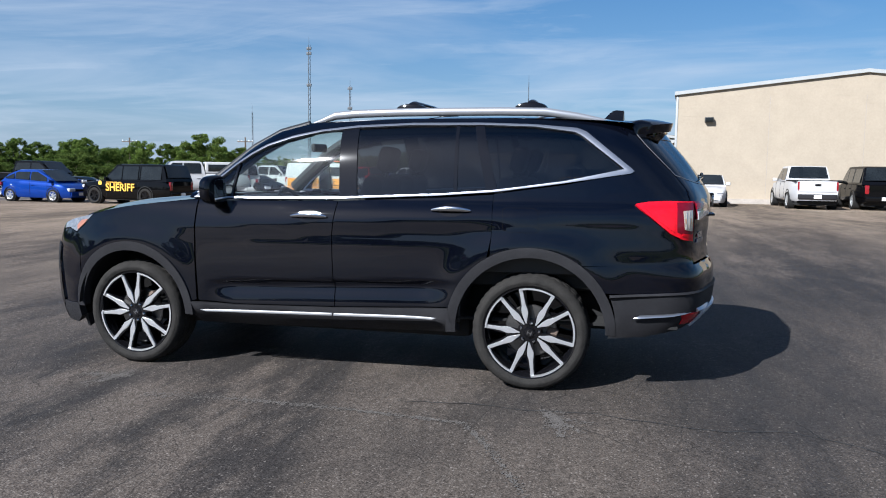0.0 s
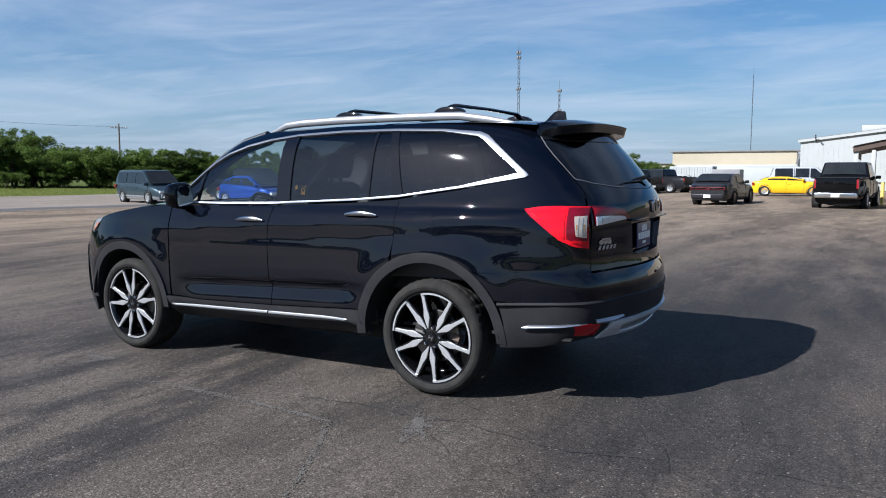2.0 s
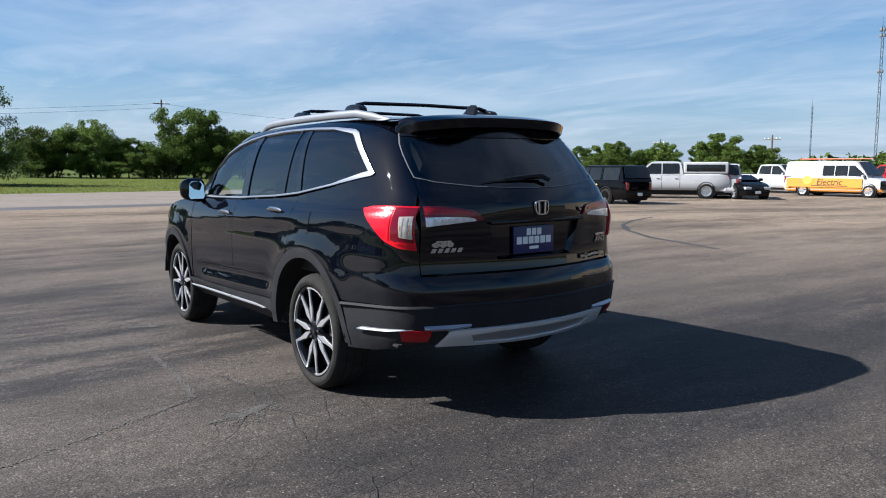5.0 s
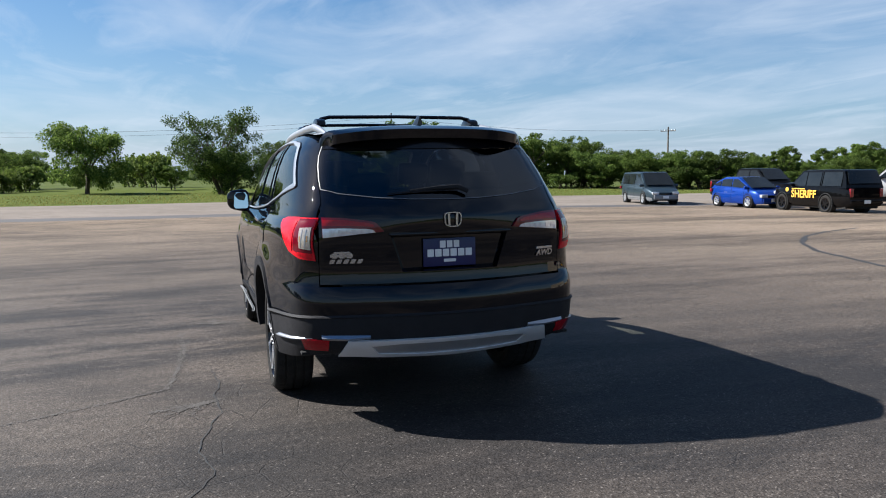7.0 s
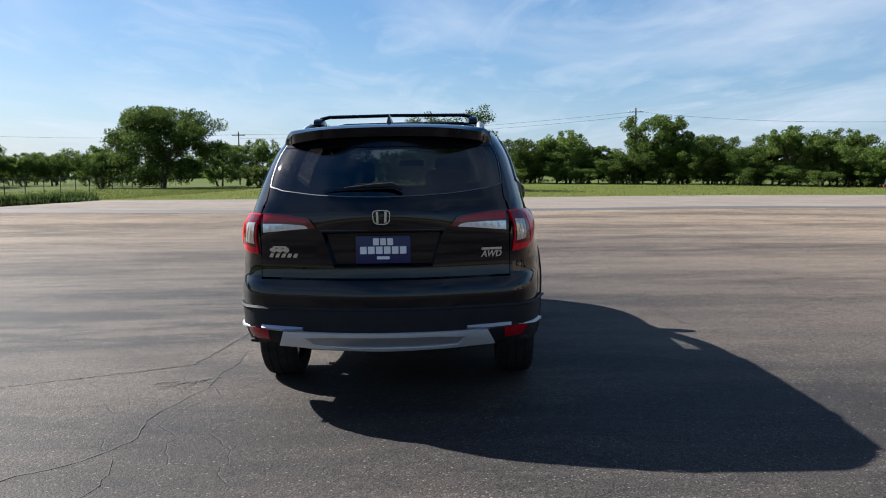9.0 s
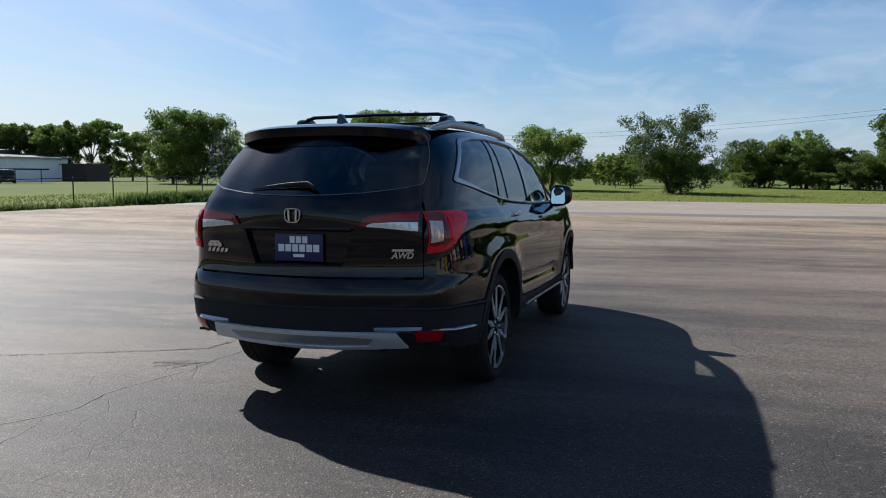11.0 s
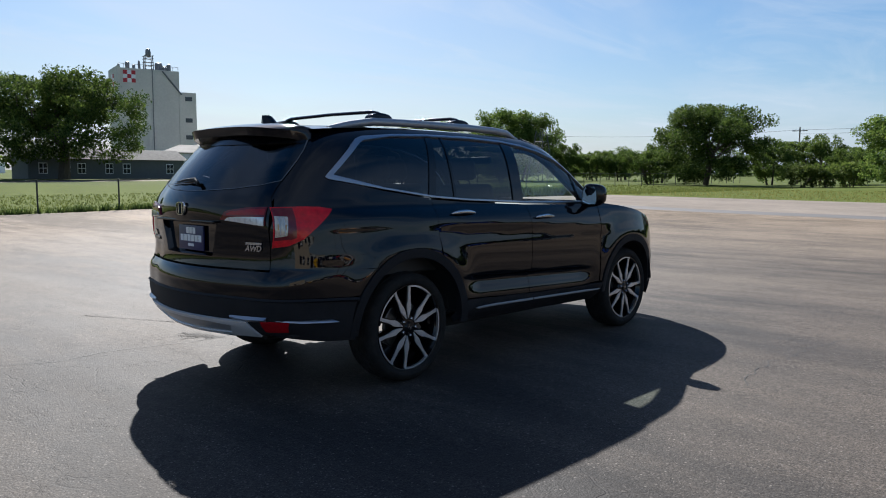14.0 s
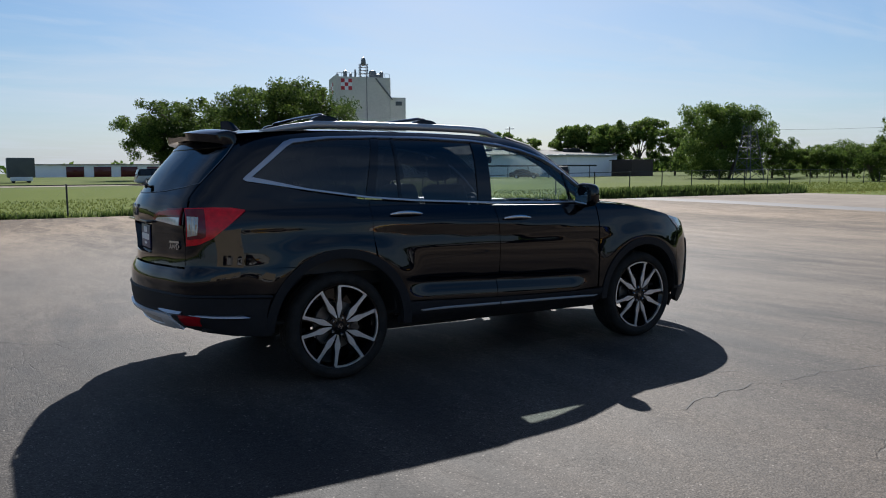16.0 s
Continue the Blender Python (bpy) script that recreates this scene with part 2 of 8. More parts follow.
    rip = calc("MULTIPLY", ramp(rip, 0.004, 0.022, grey(1), grey(0)), ramp(noise_tex(2.1, 4, None, 0.6), 0.46, 0.62))
    rip = calc("MULTIPLY", rip, calc("SUBTRACT", 1.0, far))
    base = mix(calc("MULTIPLY", rip, 0.22), base, (0.014, 0.014, 0.014))
    line = calc("MAXIMUM", line, calc("MULTIPLY", rip, 0.8))
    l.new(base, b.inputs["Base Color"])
    # the dark middle has a slight sheen, the paler rest almost none
    l.new(calc("SUBTRACT", 0.135, calc("MULTIPLY", far, 0.10)), b.inputs["Specular IOR Level"])
    rr = n.new("ShaderNodeMapRange")
    rr.inputs["To Min"].default_value, rr.inputs["To Max"].default_value = 0.60, 0.85
    l.new(patch, rr.inputs["Value"])
    l.new(rr.outputs[0], b.inputs["Roughness"])
    bp = n.new("ShaderNodeBump")
    bp.inputs["Strength"].default_value, bp.inputs["Distance"].default_value = 0.6, 0.007
    l.new(mix(line, bumps, (0, 0, 0)), bp.inputs["Height"])
    l.new(bp.outputs[0], b.inputs["Normal"])
    return m


WORN = ((0.35, 2.3, 0.8, 2.2, 0.9), (1.65, 1.4, 0.45, 1.6, 0.8), (0.2, -4.6, 0.5, 2.4, 0.3), (3.2, -5.4, 0.8, 3.2, 0.4), (-1.0, -3.4, 0.7, 0.7, 0.2), (1.7, -2.4, 0.5, 1.2, 0.3), (3.6, 4.6, 0.7, 3.0, 0.7))
SEALED = ((-2.7, 0.4, 2.2, 2.6, 0.6), (-3.4, -2.6, 2.4, 2.2, 0.7), (1.5, -3.4, 4.5, 3.2, 0.6))
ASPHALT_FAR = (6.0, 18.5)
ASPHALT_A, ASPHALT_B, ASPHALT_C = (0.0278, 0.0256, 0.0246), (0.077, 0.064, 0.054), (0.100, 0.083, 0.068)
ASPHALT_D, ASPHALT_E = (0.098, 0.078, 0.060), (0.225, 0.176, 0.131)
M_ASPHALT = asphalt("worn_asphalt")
M_CRACK = surface("crack_filler", (0.022, 0.022, 0.022), 0.8, vary=0.4, scale=20)
M_SCUFF = surface("pale_scuffed_asphalt", (0.088, 0.080, 0.072), 0.9, vary=0.35, scale=14, bump=0.3)
M_CONCRETE = surface("pale_concrete", (0.19, 0.163, 0.138), 0.9, vary=0.22, scale=0.5, bump=0.3, bscale=30, stretch=(1, 0.5, 1), spec=0.05)
M_SEAL = surface("dark_seal_strip", (0.062, 0.056, 0.055), 0.8, vary=0.3, scale=0.8, stretch=(1, 0.2, 1))
M_GRASS = surface("mown_grass", (0.058, 0.080, 0.016), 0.9, scale=0.6, bump=1.0, bscale=9, second=(0.100, 0.118, 0.032), spec=0.02)
M_FIELD = surface("far_field", (0.05, 0.072, 0.02), 0.9, scale=0.06, bump=0.8, bscale=3, second=(0.10, 0.115, 0.04), spec=0.02)
M_BLADE = foliage("grass_blades", (0.058, 0.082, 0.016), (0.150, 0.168, 0.046))
# yellower east grass; sunlight is also put into this brighter blade colour
M_SUNBLADE = foliage("sunlit_grass_blades", (0.105, 0.122, 0.026), (0.275, 0.258, 0.088))
M_WEED = foliage("edge_weeds", (0.025, 0.05, 0.012), (0.095, 0.13, 0.036))
M_LEAF = [foliage("leaves_dark", (0.024, 0.055, 0.010), (0.132, 0.182, 0.038)),
          foliage("leaves_mid", (0.034, 0.072, 0.013), (0.158, 0.212, 0.045)),
          foliage("leaves_yellow", (0.05, 0.085, 0.013), (0.15, 0.19, 0.045))]
M_LEAF.append(foliage("leaves_olive", (0.018, 0.040, 0.010), (0.085, 0.120, 0.032)))
M_BARK = surface("grey_bark", (0.07, 0.055, 0.042), 0.95, vary=0.4, scale=6, bump=0.8, bscale=14, stretch=(1, 1, 0.25))
M_PAINT = surface("black_car_paint", (0.0014, 0.0019, 0.0042), 0.5, vary=0.12, scale=3, coat=1.0, spec=0.0)
M_PAINT.node_tree.nodes["Principled BSDF"].inputs["Coat IOR"].default_value = 1.46
M_PAINT.node_tree.nodes["Principled BSDF"].inputs["Coat Roughness"].default_value = 0.012
M_GLOSSBLACK = surface("gloss_black_trim", (0.004, 0.004, 0.005), 0.06, vary=0.1, scale=5, spec=0.4)
M_POST = surface("black_post_cover", (0.004, 0.004, 0.005), 0.04, vary=0.1, scale=5, spec=0.5)
M_BRIGHT = surface("satin_chrome", (0.35, 0.365, 0.40), 0.32, 0.88, vary=0.03, scale=6)
M_SILL = surface("brushed_grey_metal", (0.21, 0.215, 0.225), 0.40, 0.2, vary=0.06, scale=20)
M_SKID = surface("silver_skid_paint", (0.64, 0.65, 0.67), 0.38, 0.4, vary=0.05, scale=12)
M_INSET = surface("dark_satin_metal", (0.34, 0.345, 0.36), 0.30, 0.5, vary=0.08, scale=12)
M_PLASTIC = surface("grey_black_plastic", (0.0180, 0.0180, 0.0200), 0.60, vary=0.18, scale=9, bump=0.25, bscale=420, rvary=0.06, spec=0.12)
M_DARK = surface("dark_underside", (0.008, 0.008, 0.008), 0.9, vary=0.3, scale=6)
M_CHROME = surface("bright_chrome", (0.46, 0.47, 0.50), 0.16, 1.0, vary=0.03, scale=4)
M_SATIN = surface("satin_silver", (0.30, 0.31, 0.33), 0.36, 0.6, vary=0.05, scale=12)
M_BLADEFACE = surface("machined_wheel_face", (0.62, 0.625, 0.64), 0.36, 0.85, vary=0.06, scale=30)
M_TYRE = surface("tyre_rubber", (0.013, 0.0125, 0.012), 0.85, scale=14, second=(0.030, 0.0285, 0.0265), bump=0.35, bscale=160, spec=0.12)
M_DISC = surface("brake_disc_iron", (0.14, 0.135, 0.13), 0.4, 1.0, vary=0.2, scale=20)
M_RUST = surface("rusty_hub_iron", (0.10, 0.072, 0.055), 0.8, vary=0.4, scale=30)
M_RED = surface("red_lamp_lens", (0.60, 0.004, 0.014), 0.2, vary=0.3, scale=30, bump=0.12, bscale=60, coat=0.35, spec=0.2)
M_CRIMSON = surface("crimson_lamp_housing", (0.125, 0.002, 0.010), 0.12, vary=0.2, scale=30, coat=0.6, spec=0.2)
M_AMBER = surface("amber_bulb_shroud", (0.42, 0.22, 0.09), 0.2, 0.2, vary=0.3, scale=60, coat=0.6)
M_DEEPRED = surface("deep_red_reflector", (0.30, 0.003, 0.009), 0.2, vary=0.2, scale=60, coat=0.3, spec=0.3)
M_LENS = surface("clear_lamp_lens", (0.62, 0.63, 0.66), 0.14, 0.35, vary=0.22, scale=50, coat=1.0)
M_PRIV = glass("privacy_glass", (0.10, 0.105, 0.11))
M_CLEAR = glass("light_green_glass", (0.88, 0.95, 0.92))
M_REARG = glass("dark_rear_glass", (0.10, 0.105, 0.115))
M_SEAT = surface("dark_grey_leather", (0.012, 0.012, 0.013), 0.5, vary=0.2, scale=10, bump=0.2, bscale=120)
M_TRIM = surface("interior_plastic", (0.014, 0.014, 0.014), 0.6, vary=0.15, scale=8)
M_BLUEPLATE = surface("blue_plate_paint", (0.006, 0.010, 0.075), 0.35, vary=0.15, scale=20)
M_WHITE = surface("white_paint", (0.74, 0.74, 0.73), 0.4, vary=0.05, scale=10)
M_REVERSE = surface("warm_reversing_lens", (0.50, 0.43, 0.36), 0.14, 0.3, vary=0.35, scale=70, coat=1.0)
M_EDGE = surface("grey_glass_edge", (0.10, 0.10, 0.105), 0.4, vary=0.1, scale=10)
M_HEAD = surface("smoked_headlight", (0.26, 0.26, 0.27), 0.12, 0.5, vary=0.4, scale=30, coat=1.0)
M_AMBERRED = surface("amber_marker_lens", (0.30, 0.12, 0.07), 0.15, vary=0.2, scale=50, coat=1.0)
M_MIRROR = surface("mirror_glass", (0.78, 0.84, 0.83), 0.02, 1.0)


# ---- mesh helpers ----
def part(name, bm, material, parent=None, label="", smooth=True, category="", group="", kind=""):
    """Links a bmesh (or finished mesh) as one mesh object under a thing or a part."""
    if isinstance(bm, bpy.types.Mesh):
        me = bm
    else:
        me = bpy.data.meshes.new(name)
        bm.to_mesh(me)
        bm.free()
        if smooth:
            me.polygons.foreach_set("use_smooth", [True] * len(me.polygons))
            me.set_sharp_from_angle(angle=radians(38))
    if material is not None and not len(me.materials):
        me.materials.append(material)
    ob = new(name, me)
    if parent is not None:
        ob.parent = parent
    return tagged(ob, label, category, group, kind)


def thing(name, label, category, m=None, group=""):
    ob = new(name)
    ob.empty_display_size = 0.2
    if m is not None:
        ob.matrix_world = m
    return tagged(ob, label, category, group)


def block(a, b, bevel=0.0, seg=2, bm=None):
    """An upright box from corner a to corner b with rounded edges."""
    bm = bm or bmesh.new()
    ret = bmesh.ops.create_cube(bm, size=1)
    for v in ret["verts"]:
        v.co = Vector([(a[i] + b[i]) / 2 + v.co[i] * (b[i] - a[i]) for i in range(3)])
    if bevel:
        es = list({e for v in ret["verts"] for e in v.link_edges})
        bmesh.ops.bevel(bm, geom=es, offset=bevel, segments=seg, affect="EDGES", profile=0.6)
    return bm


def tube(points, radii, sides=8, bm=None, squash=None, cap=True):
    """A tube along points, with a radius at each; squash flattens its section (across, up)."""
    bm = bm or bmesh.new()
    pts = [Vector(p) for p in points]
    rings = []
    for i, p in enumerate(pts):
        d = (pts[min(i + 1, len(pts) - 1)] - pts[max(i - 1, 0)]).normalized()
        side = d.cross(Vector((0, 0, 1)))
        side = side.normalized() if side.length > 1e-3 else Vector((1, 0, 0))
        up = side.cross(d).normalized()
        a, b = squash or (1, 1)
        rings.append([bm.verts.new(p + radii[i] * (a * math.cos(t) * side + b * math.sin(t) * up))
                      for t in (2 * math.pi * k / sides for k in range(sides))])
    for r0, r1 in zip(rings, rings[1:]):
        for k in range(sides):
            bm.faces.new((r0[k], r0[(k + 1) % sides], r1[(k + 1) % sides], r1[k]))
    if cap:
        bm.faces.new(rings[0][::-1])
        bm.faces.new(rings[-1])
    return bm


def lathe(profile, seg, bm=None, wobble=None):
    """A body turned round the y axis from (radius, y) pairs; wobble(k, i) shifts a radius."""
    bm = bm or bmesh.new()
    rings = []
    for k in range(seg):
        t = 2 * math.pi * k / seg
        rings.append([bm.verts.new(((r + (wobble(k, i) if wobble else 0)) * math.cos(t), y, (r + (wobble(k, i) if wobble else 0)) * math.sin(t)))
                      for i, (r, y) in enumerate(profile)])
    for k in range(seg):
        a, b = rings[k], rings[(k + 1) % seg]
        for i in range(len(profile) - 1):
            bm.faces.new((a[i], a[i + 1], b[i + 1], b[i]))
    return bm


def prism(outline, y0, y1, bm=None, bevel=0.0):
    """A flat shape in (x, z) given thickness from y0 to y1."""
    bm = bm or bmesh.new()
    a = [bm.verts.new((x, y0, z)) for x, z in outline]
    b = [bm.verts.new((x, y1, z)) for x, z in outline]
    fs = [bm.faces.new(a), bm.faces.new(b[::-1])]
    n = len(a)
    for i in range(n):
        fs.append(bm.faces.new((a[i], b[i], b[(i + 1) % n], a[(i + 1) % n])))
    bmesh.ops.recalc_face_normals(bm, faces=fs)
    if bevel:
        bmesh.ops.bevel(bm, geom=[e for e in bm.edges], offset=bevel, segments=2, affect="EDGES")
    return bm


def curve_of(xs, ys):
    """A smooth monotone curve through points, as a function."""
    xs, ys = [float(v) for v in xs], [float(v) for v in ys]
    if xs[0] > xs[-1]:
        xs, ys = xs[::-1], ys[::-1]
    n = len(xs)
    h = [xs[i + 1] - xs[i] for i in range(n - 1)]
    d = [(ys[i + 1] - ys[i]) / h[i] for i in range(n - 1)]
    m = [d[0]] + [0.0] * (n - 2) + [d[-1]]
    for i in range(1, n - 1):
        if d[i - 1] * d[i] > 0:
            w1, w2 = 2 * h[i] + h[i - 1], h[i] + 2 * h[i - 1]
            m[i] = (w1 + w2) / (w1 / d[i - 1] + w2 / d[i])

    def f(x):
        if x <= xs[0]:
            return ys[0] + m[0] * (x - xs[0]) * 0.0
        if x >= xs[-1]:
            return ys[-1]
        lo, hi = 0, n - 1
        while hi - lo > 1:
            k = (lo + hi) // 2
            if xs[k] <= x:
                lo = k
            else:
                hi = k
        t = (x - xs[lo]) / h[lo]
        return ((2 * t**3 - 3 * t**2 + 1) * ys[lo] + (t**3 - 2 * t**2 + t) * h[lo] * m[lo]
                + (3 * t**2 - 2 * t**3) * ys[lo + 1] + (t**3 - t**2) * h[lo] * m[lo + 1])

    return f


def smoothstep(a, b, x):
    t = min(max((x - a) / (b - a), 0), 1)
    return t * t * (3 - 2 * t)


# ---- ground: one sheet with the lot's slight cross fall under the car ----
FALL_X, FALL_Y = -0.0095, -0.0120
BEARING = curve_of([-180, -110, -90, -70, -45, -15, 10, 30, 60, 90, 180], [-0.1, -0.06, -0.06, -0.28, -0.27, -0.05, 0.12, 0.15, -0.05, -0.2, -0.1])


def ground_z(x, y):
    r = math.hypot(x, y)
    near = FALL_X * x + FALL_Y * y - 0.0165
    far = BEARING(math.degrees(math.atan2(y, x)))
    k = smoothstep(7, 34, r)
    # the field climbs a little towards its hedge
    rise = 0.27 * smoothstep(48, 74, r) * smoothstep(-75, -60, -abs(math.degrees(math.atan2(y, x)) + 30) - 25)
    return near * (1 - k) + far * k + rise


EDGE_X, EDGE_Y = 43.0, 25.0
# the concrete strip, the lot's east edge and its north edge run askew
STRIP = curve_of([-66, -16, -4, 4, 12, 30], [28.5, 27.8, 24.4, 23.4, 23.0, 23.0])
EAST = curve_of([-66, -24, -14, -5, 1, 8, 20], [44.5, 44.5, 42.0, 38.3, 36.0, 34.0, 33.0])
NORTH = curve_of([-70, 8, 16, 23, 31, 45], [25.0, 25.0, 23.6, 20.4, 18.6, 18.0])


def askew(x, y):
    knots = ((0, 0), (23.6, STRIP(y)), (EDGE_X, EAST(y)), (75, 75))
    u = x
    for (a, fa), (c, fc) in zip(knots, knots[1:]):
        if a <= x <= c:
            u = fa + (fc - fa) * (x - a) / (c - a)
    n = NORTH(u)
    v = y * n / EDGE_Y if 0 < y < EDGE_Y else n + (60 - n) * (y - EDGE_Y) / (60 - EDGE_Y) if EDGE_Y <= y < 60 else y
    return u, v


def axis_lines(lo, hi, marks):
    out, v = set(marks), 0.0
    for s in (1, -1):
        v, step = 0.0, 1.5
        while abs(v) < 900:
            out.add(round(s * v, 3))
            v += step
            step = min(step * (1.0 if v < 46 else 1.35), 120)
    return sorted(x for x in out if lo <= x <= hi)


gx = axis_lines(-900, 900, (EDGE_X, 22.6, 24.6))
gy = axis_lines(-900, 900, (EDGE_Y, -66.0, 88.0, 98.0))
bm = bmesh.new()
grid = [[bm.verts.new((*(p := askew(x, y)), ground_z(*p))) for y in gy] for x in gx]
for i in range(len(gx) - 1):
    for j in range(len(gy) - 1):
        f = bm.faces.new((grid[i][j], grid[i + 1][j], grid[i + 1][j + 1], grid[i][j + 1]))
        cx, cy = (gx[i] + gx[i + 1]) / 2, (gy[j] + gy[j + 1]) / 2
        f.smooth = True
        if cx < EDGE_X and -66 < cy < EDGE_Y and cx > -70:
            f.material_index = 1 if 24.6 < cx else 2 if 22.6 < cx else 0
        elif 88 < cy < 98 and cx < 70:
            f.material_index = 1
        else:
            f.material_index = 3 if math.hypot(cx, cy) < 75 else 4
me = bpy.data.meshes.new("ground")
bm.to_mesh(me)
bm.free()
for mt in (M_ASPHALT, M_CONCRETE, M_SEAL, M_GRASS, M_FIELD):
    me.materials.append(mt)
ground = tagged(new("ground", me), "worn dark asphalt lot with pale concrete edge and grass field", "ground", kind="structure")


def ribbon(name, points, width, material, label, lift=0.004, wander=0.0, kind="structure"):
    """A thin strip lying on the ground, wandering a little."""
    pts = []
    for (x0, y0), (x1, y1) in zip(points, points[1:]):
        n = max(int(math.hypot(x1 - x0, y1 - y0) / 0.07), 2)
        pts += [(x0 + (x1 - x0) * k / n, y0 + (y1 - y0) * k / n) for k in range(n)]
    pts.append(points[-1])
    bm, rows = bmesh.new(), []
    for k, (x, y) in enumerate(pts):
        x += wander * noise.noise((x * 5, y * 5, 1.7)) + wander * 0.6 * noise.noise((x * 17, y * 17, 4.1))
        y += wander * noise.noise((x * 5, y * 5, 8.3)) + wander * 0.6 * noise.noise((x * 17, y * 17, 2.9))
        w = width * (0.55 + 0.9 * abs(noise.noise((x * 6, y * 6, 3.3)))) * (0.25 if k in (0, len(pts) - 1) else 1)
        a = pts[min(k + 1, len(pts) - 1)]
        b = pts[max(k - 1, 0)]
        d = Vector((a[0] - b[0], a[1] - b[1])).normalized()
        rows.append([bm.verts.new((x + s * d.y * w / 2, y - s * d.x * w / 2, ground_z(x, y) + lift)) for s in (-1, 1)])
    for r0, r1 in zip(rows, rows[1:]):
        bm.faces.new((r0[0], r0[1], r1[1], r1[0]))
    return part(name, bm, material, ground, label)


ribbon("crack", [(-5.2, 2.3), (-4.2, 2.0), (-3.44, 1.73), (-3.04, 1.38), (-2.83, 1.35), (-2.44, 1.41), (-1.91, 1.32), (-1.4, 1.29), (-0.67, 1.32)], 0.011, M_CRACK, "wandering crack in the asphalt", wander=0.05)
ribbon("crack", [(-3.04, 1.38), (-3.5, 1.25), (-4.1, 1.3)], 0.005, M_CRACK, "", wander=0.05)
ribbon("joint", [(-6.5, 5.25), (-4.4, 5.1), (-2.2, 4.94), (-0.5, 4.80), (0.6, 4.75), (2.0, 4.66), (3.9, 4.62), (7.0, 4.9), (10.1, 5.09), (16.0, 5.16)], 0.006, M_CRACK, "long dark joint between two asphalt lanes", wander=0.05)
ribbon("crack", [(-1.5, -5.2), (0.5, -4.6), (2.5, -4.5), (4.2, -3.8)], 0.010, M_CRACK, "", wander=0.09)
ribbon("crack", [(0.03, -2.58), (0.6, -2.50), (1.1, -2.56), (1.65, -2.53), (2.3, -2.70)], 0.009, M_CRACK, "", wander=0.08)
ribbon("crack", [(0.31, -2.22), (0.7, -2.12), (0.96, -2.13), (1.14, -2.21)], 0.008, M_CRACK, "", wander=0.05)


def skid(points, width):
    return ribbon("tyre_mark", points, width, M_CRACK, "curved dark tyre mark on the asphalt", 0.003, 0.02)


skid([(8.9, -15.1), (7.9, -13.0), (6.83, -11.4), (5.44, -10.0), (3.96, -8.95), (2.98, -8.55), (1.74, -8.02)], 0.14)


def flecks(name, trails, label, seed):
    """Scraped asphalt: small pale chips strewn along scratches, (start, end, spread, count) each."""
    g = np.random.default_rng(seed)
    co = []
    for (x0, y0), (x1, y1), spread, count in trails:
        t = g.random(count)
        d = Vector((x1 - x0, y1 - y0)).normalized()
        off = g.normal(0, spread, count)
        for u, o in zip(t, off):
            x, y = x0 + (x1 - x0) * u - d.y * o, y0 + (y1 - y0) * u + d.x * o
            z, r, k, a = ground_z(x, y) + 0.0035, 0.0022 + 0.0040 * g.random(), 1 + 1.6 * g.random(), math.atan2(d.y, d.x) + g.normal(0, 0.5)
            ca, sa = math.cos(a) * r * k, math.sin(a) * r * k
            na, nb = -math.sin(a) * r, math.cos(a) * r
            co += [(x - ca, y - sa, z), (x + na, y + nb, z + 0.001), (x + ca, y + sa, z), (x - na, y - nb, z + 0.001)]
    me = bpy.data.meshes.new(name)
    me.from_pydata(co, [], np.arange(len(co)).reshape(-1, 4).tolist())
    me.materials.append(M_SCUFF)
    return part(name, me, None, ground, label, kind="stuff")


flecks("seam_flecks", [((0.9, 1.58), (0.33, 1.53), 0.035, 260), ((0.33, 1.53), (-0.36, 1.55), 0.020, 420), ((-0.36, 1.55), (-1.14, 1.62), 0.013, 480), ((-1.14, 1.62), (-1.34, 1.95), 0.012, 200),
                       ((-1.34, 1.95), (-1.95, 3.2), 0.014, 380)], "pale scraped edge of an asphalt patch", 61)
rs = random.Random(62)
for x, y, size, turn in ((1.32, 1.25, 0.34, 0.6), (-1.62, 1.42, 0.36, 2.2)):
    rays = []
    for k in range(6):
        a, l0, l1 = turn + rs.uniform(-0.9, 0.9), size * rs.uniform(0.05, 0.5), size * rs.uniform(0.4, 1.0)
        rays.append(((x - l0 * math.cos(a), y - l0 * math.sin(a)), (x + l1 * math.cos(a), y + l1 * math.sin(a)), 0.016, int(330 * size)))
    flecks("scuff_flecks", rays + [((x - 0.05, y), (x + 0.05, y), size * 0.22, int(500 * size))], "pale scuff where a tyre was turned", 63)


# ---- the black sport utility vehicle: its smooth outer form ----
from mathutils.geometry import delaunay_2d_cdt

SIDE = curve_of([0.15, 0.25, 0.35, 0.45, 0.60, 0.75, 0.88, 0.98, 1.05, 1.11, 1.15, 1.18],
                [0.88, 0.925, 0.945, 0.957, 0.966, 0.973, 0.971, 0.960, 0.952, 0.936, 0.916, 0.895])
RIM_Z = curve_of([1.15, 0.97, 0.86, 0.741, 0.562, 0.372, 0.143, -0.2, -0.6, -1.2, -1.7, -2.0, -2.25],
                  [1.185, 1.215, 1.29, 1.385, 1.528, 1.632, 1.688, 1.704, 1.710, 1.708, 1.694, 1.670, 1.64])
RIM_Y = curve_of([1.1, 0.95, 0.5, 0.1, -0.8, -1.6, -2.3], [0.83, 0.80, 0.69, 0.635, 0.655, 0.675, 0.68])
REAR_X = curve_of([0.20, 0.34, 0.40, 0.50, 0.62, 0.72, 0.775, 0.81, 0.90, 1.05, 1.17, 1.24, 1.30, 1.45, 1.60, 1.72],
                  [-2.30, -2.40, -2.46, -2.535, -2.55, -2.55, -2.535, -2.508, -2.50, -2.515, -2.52, -2.495, -2.455, -2.36, -2.245, -2.15])
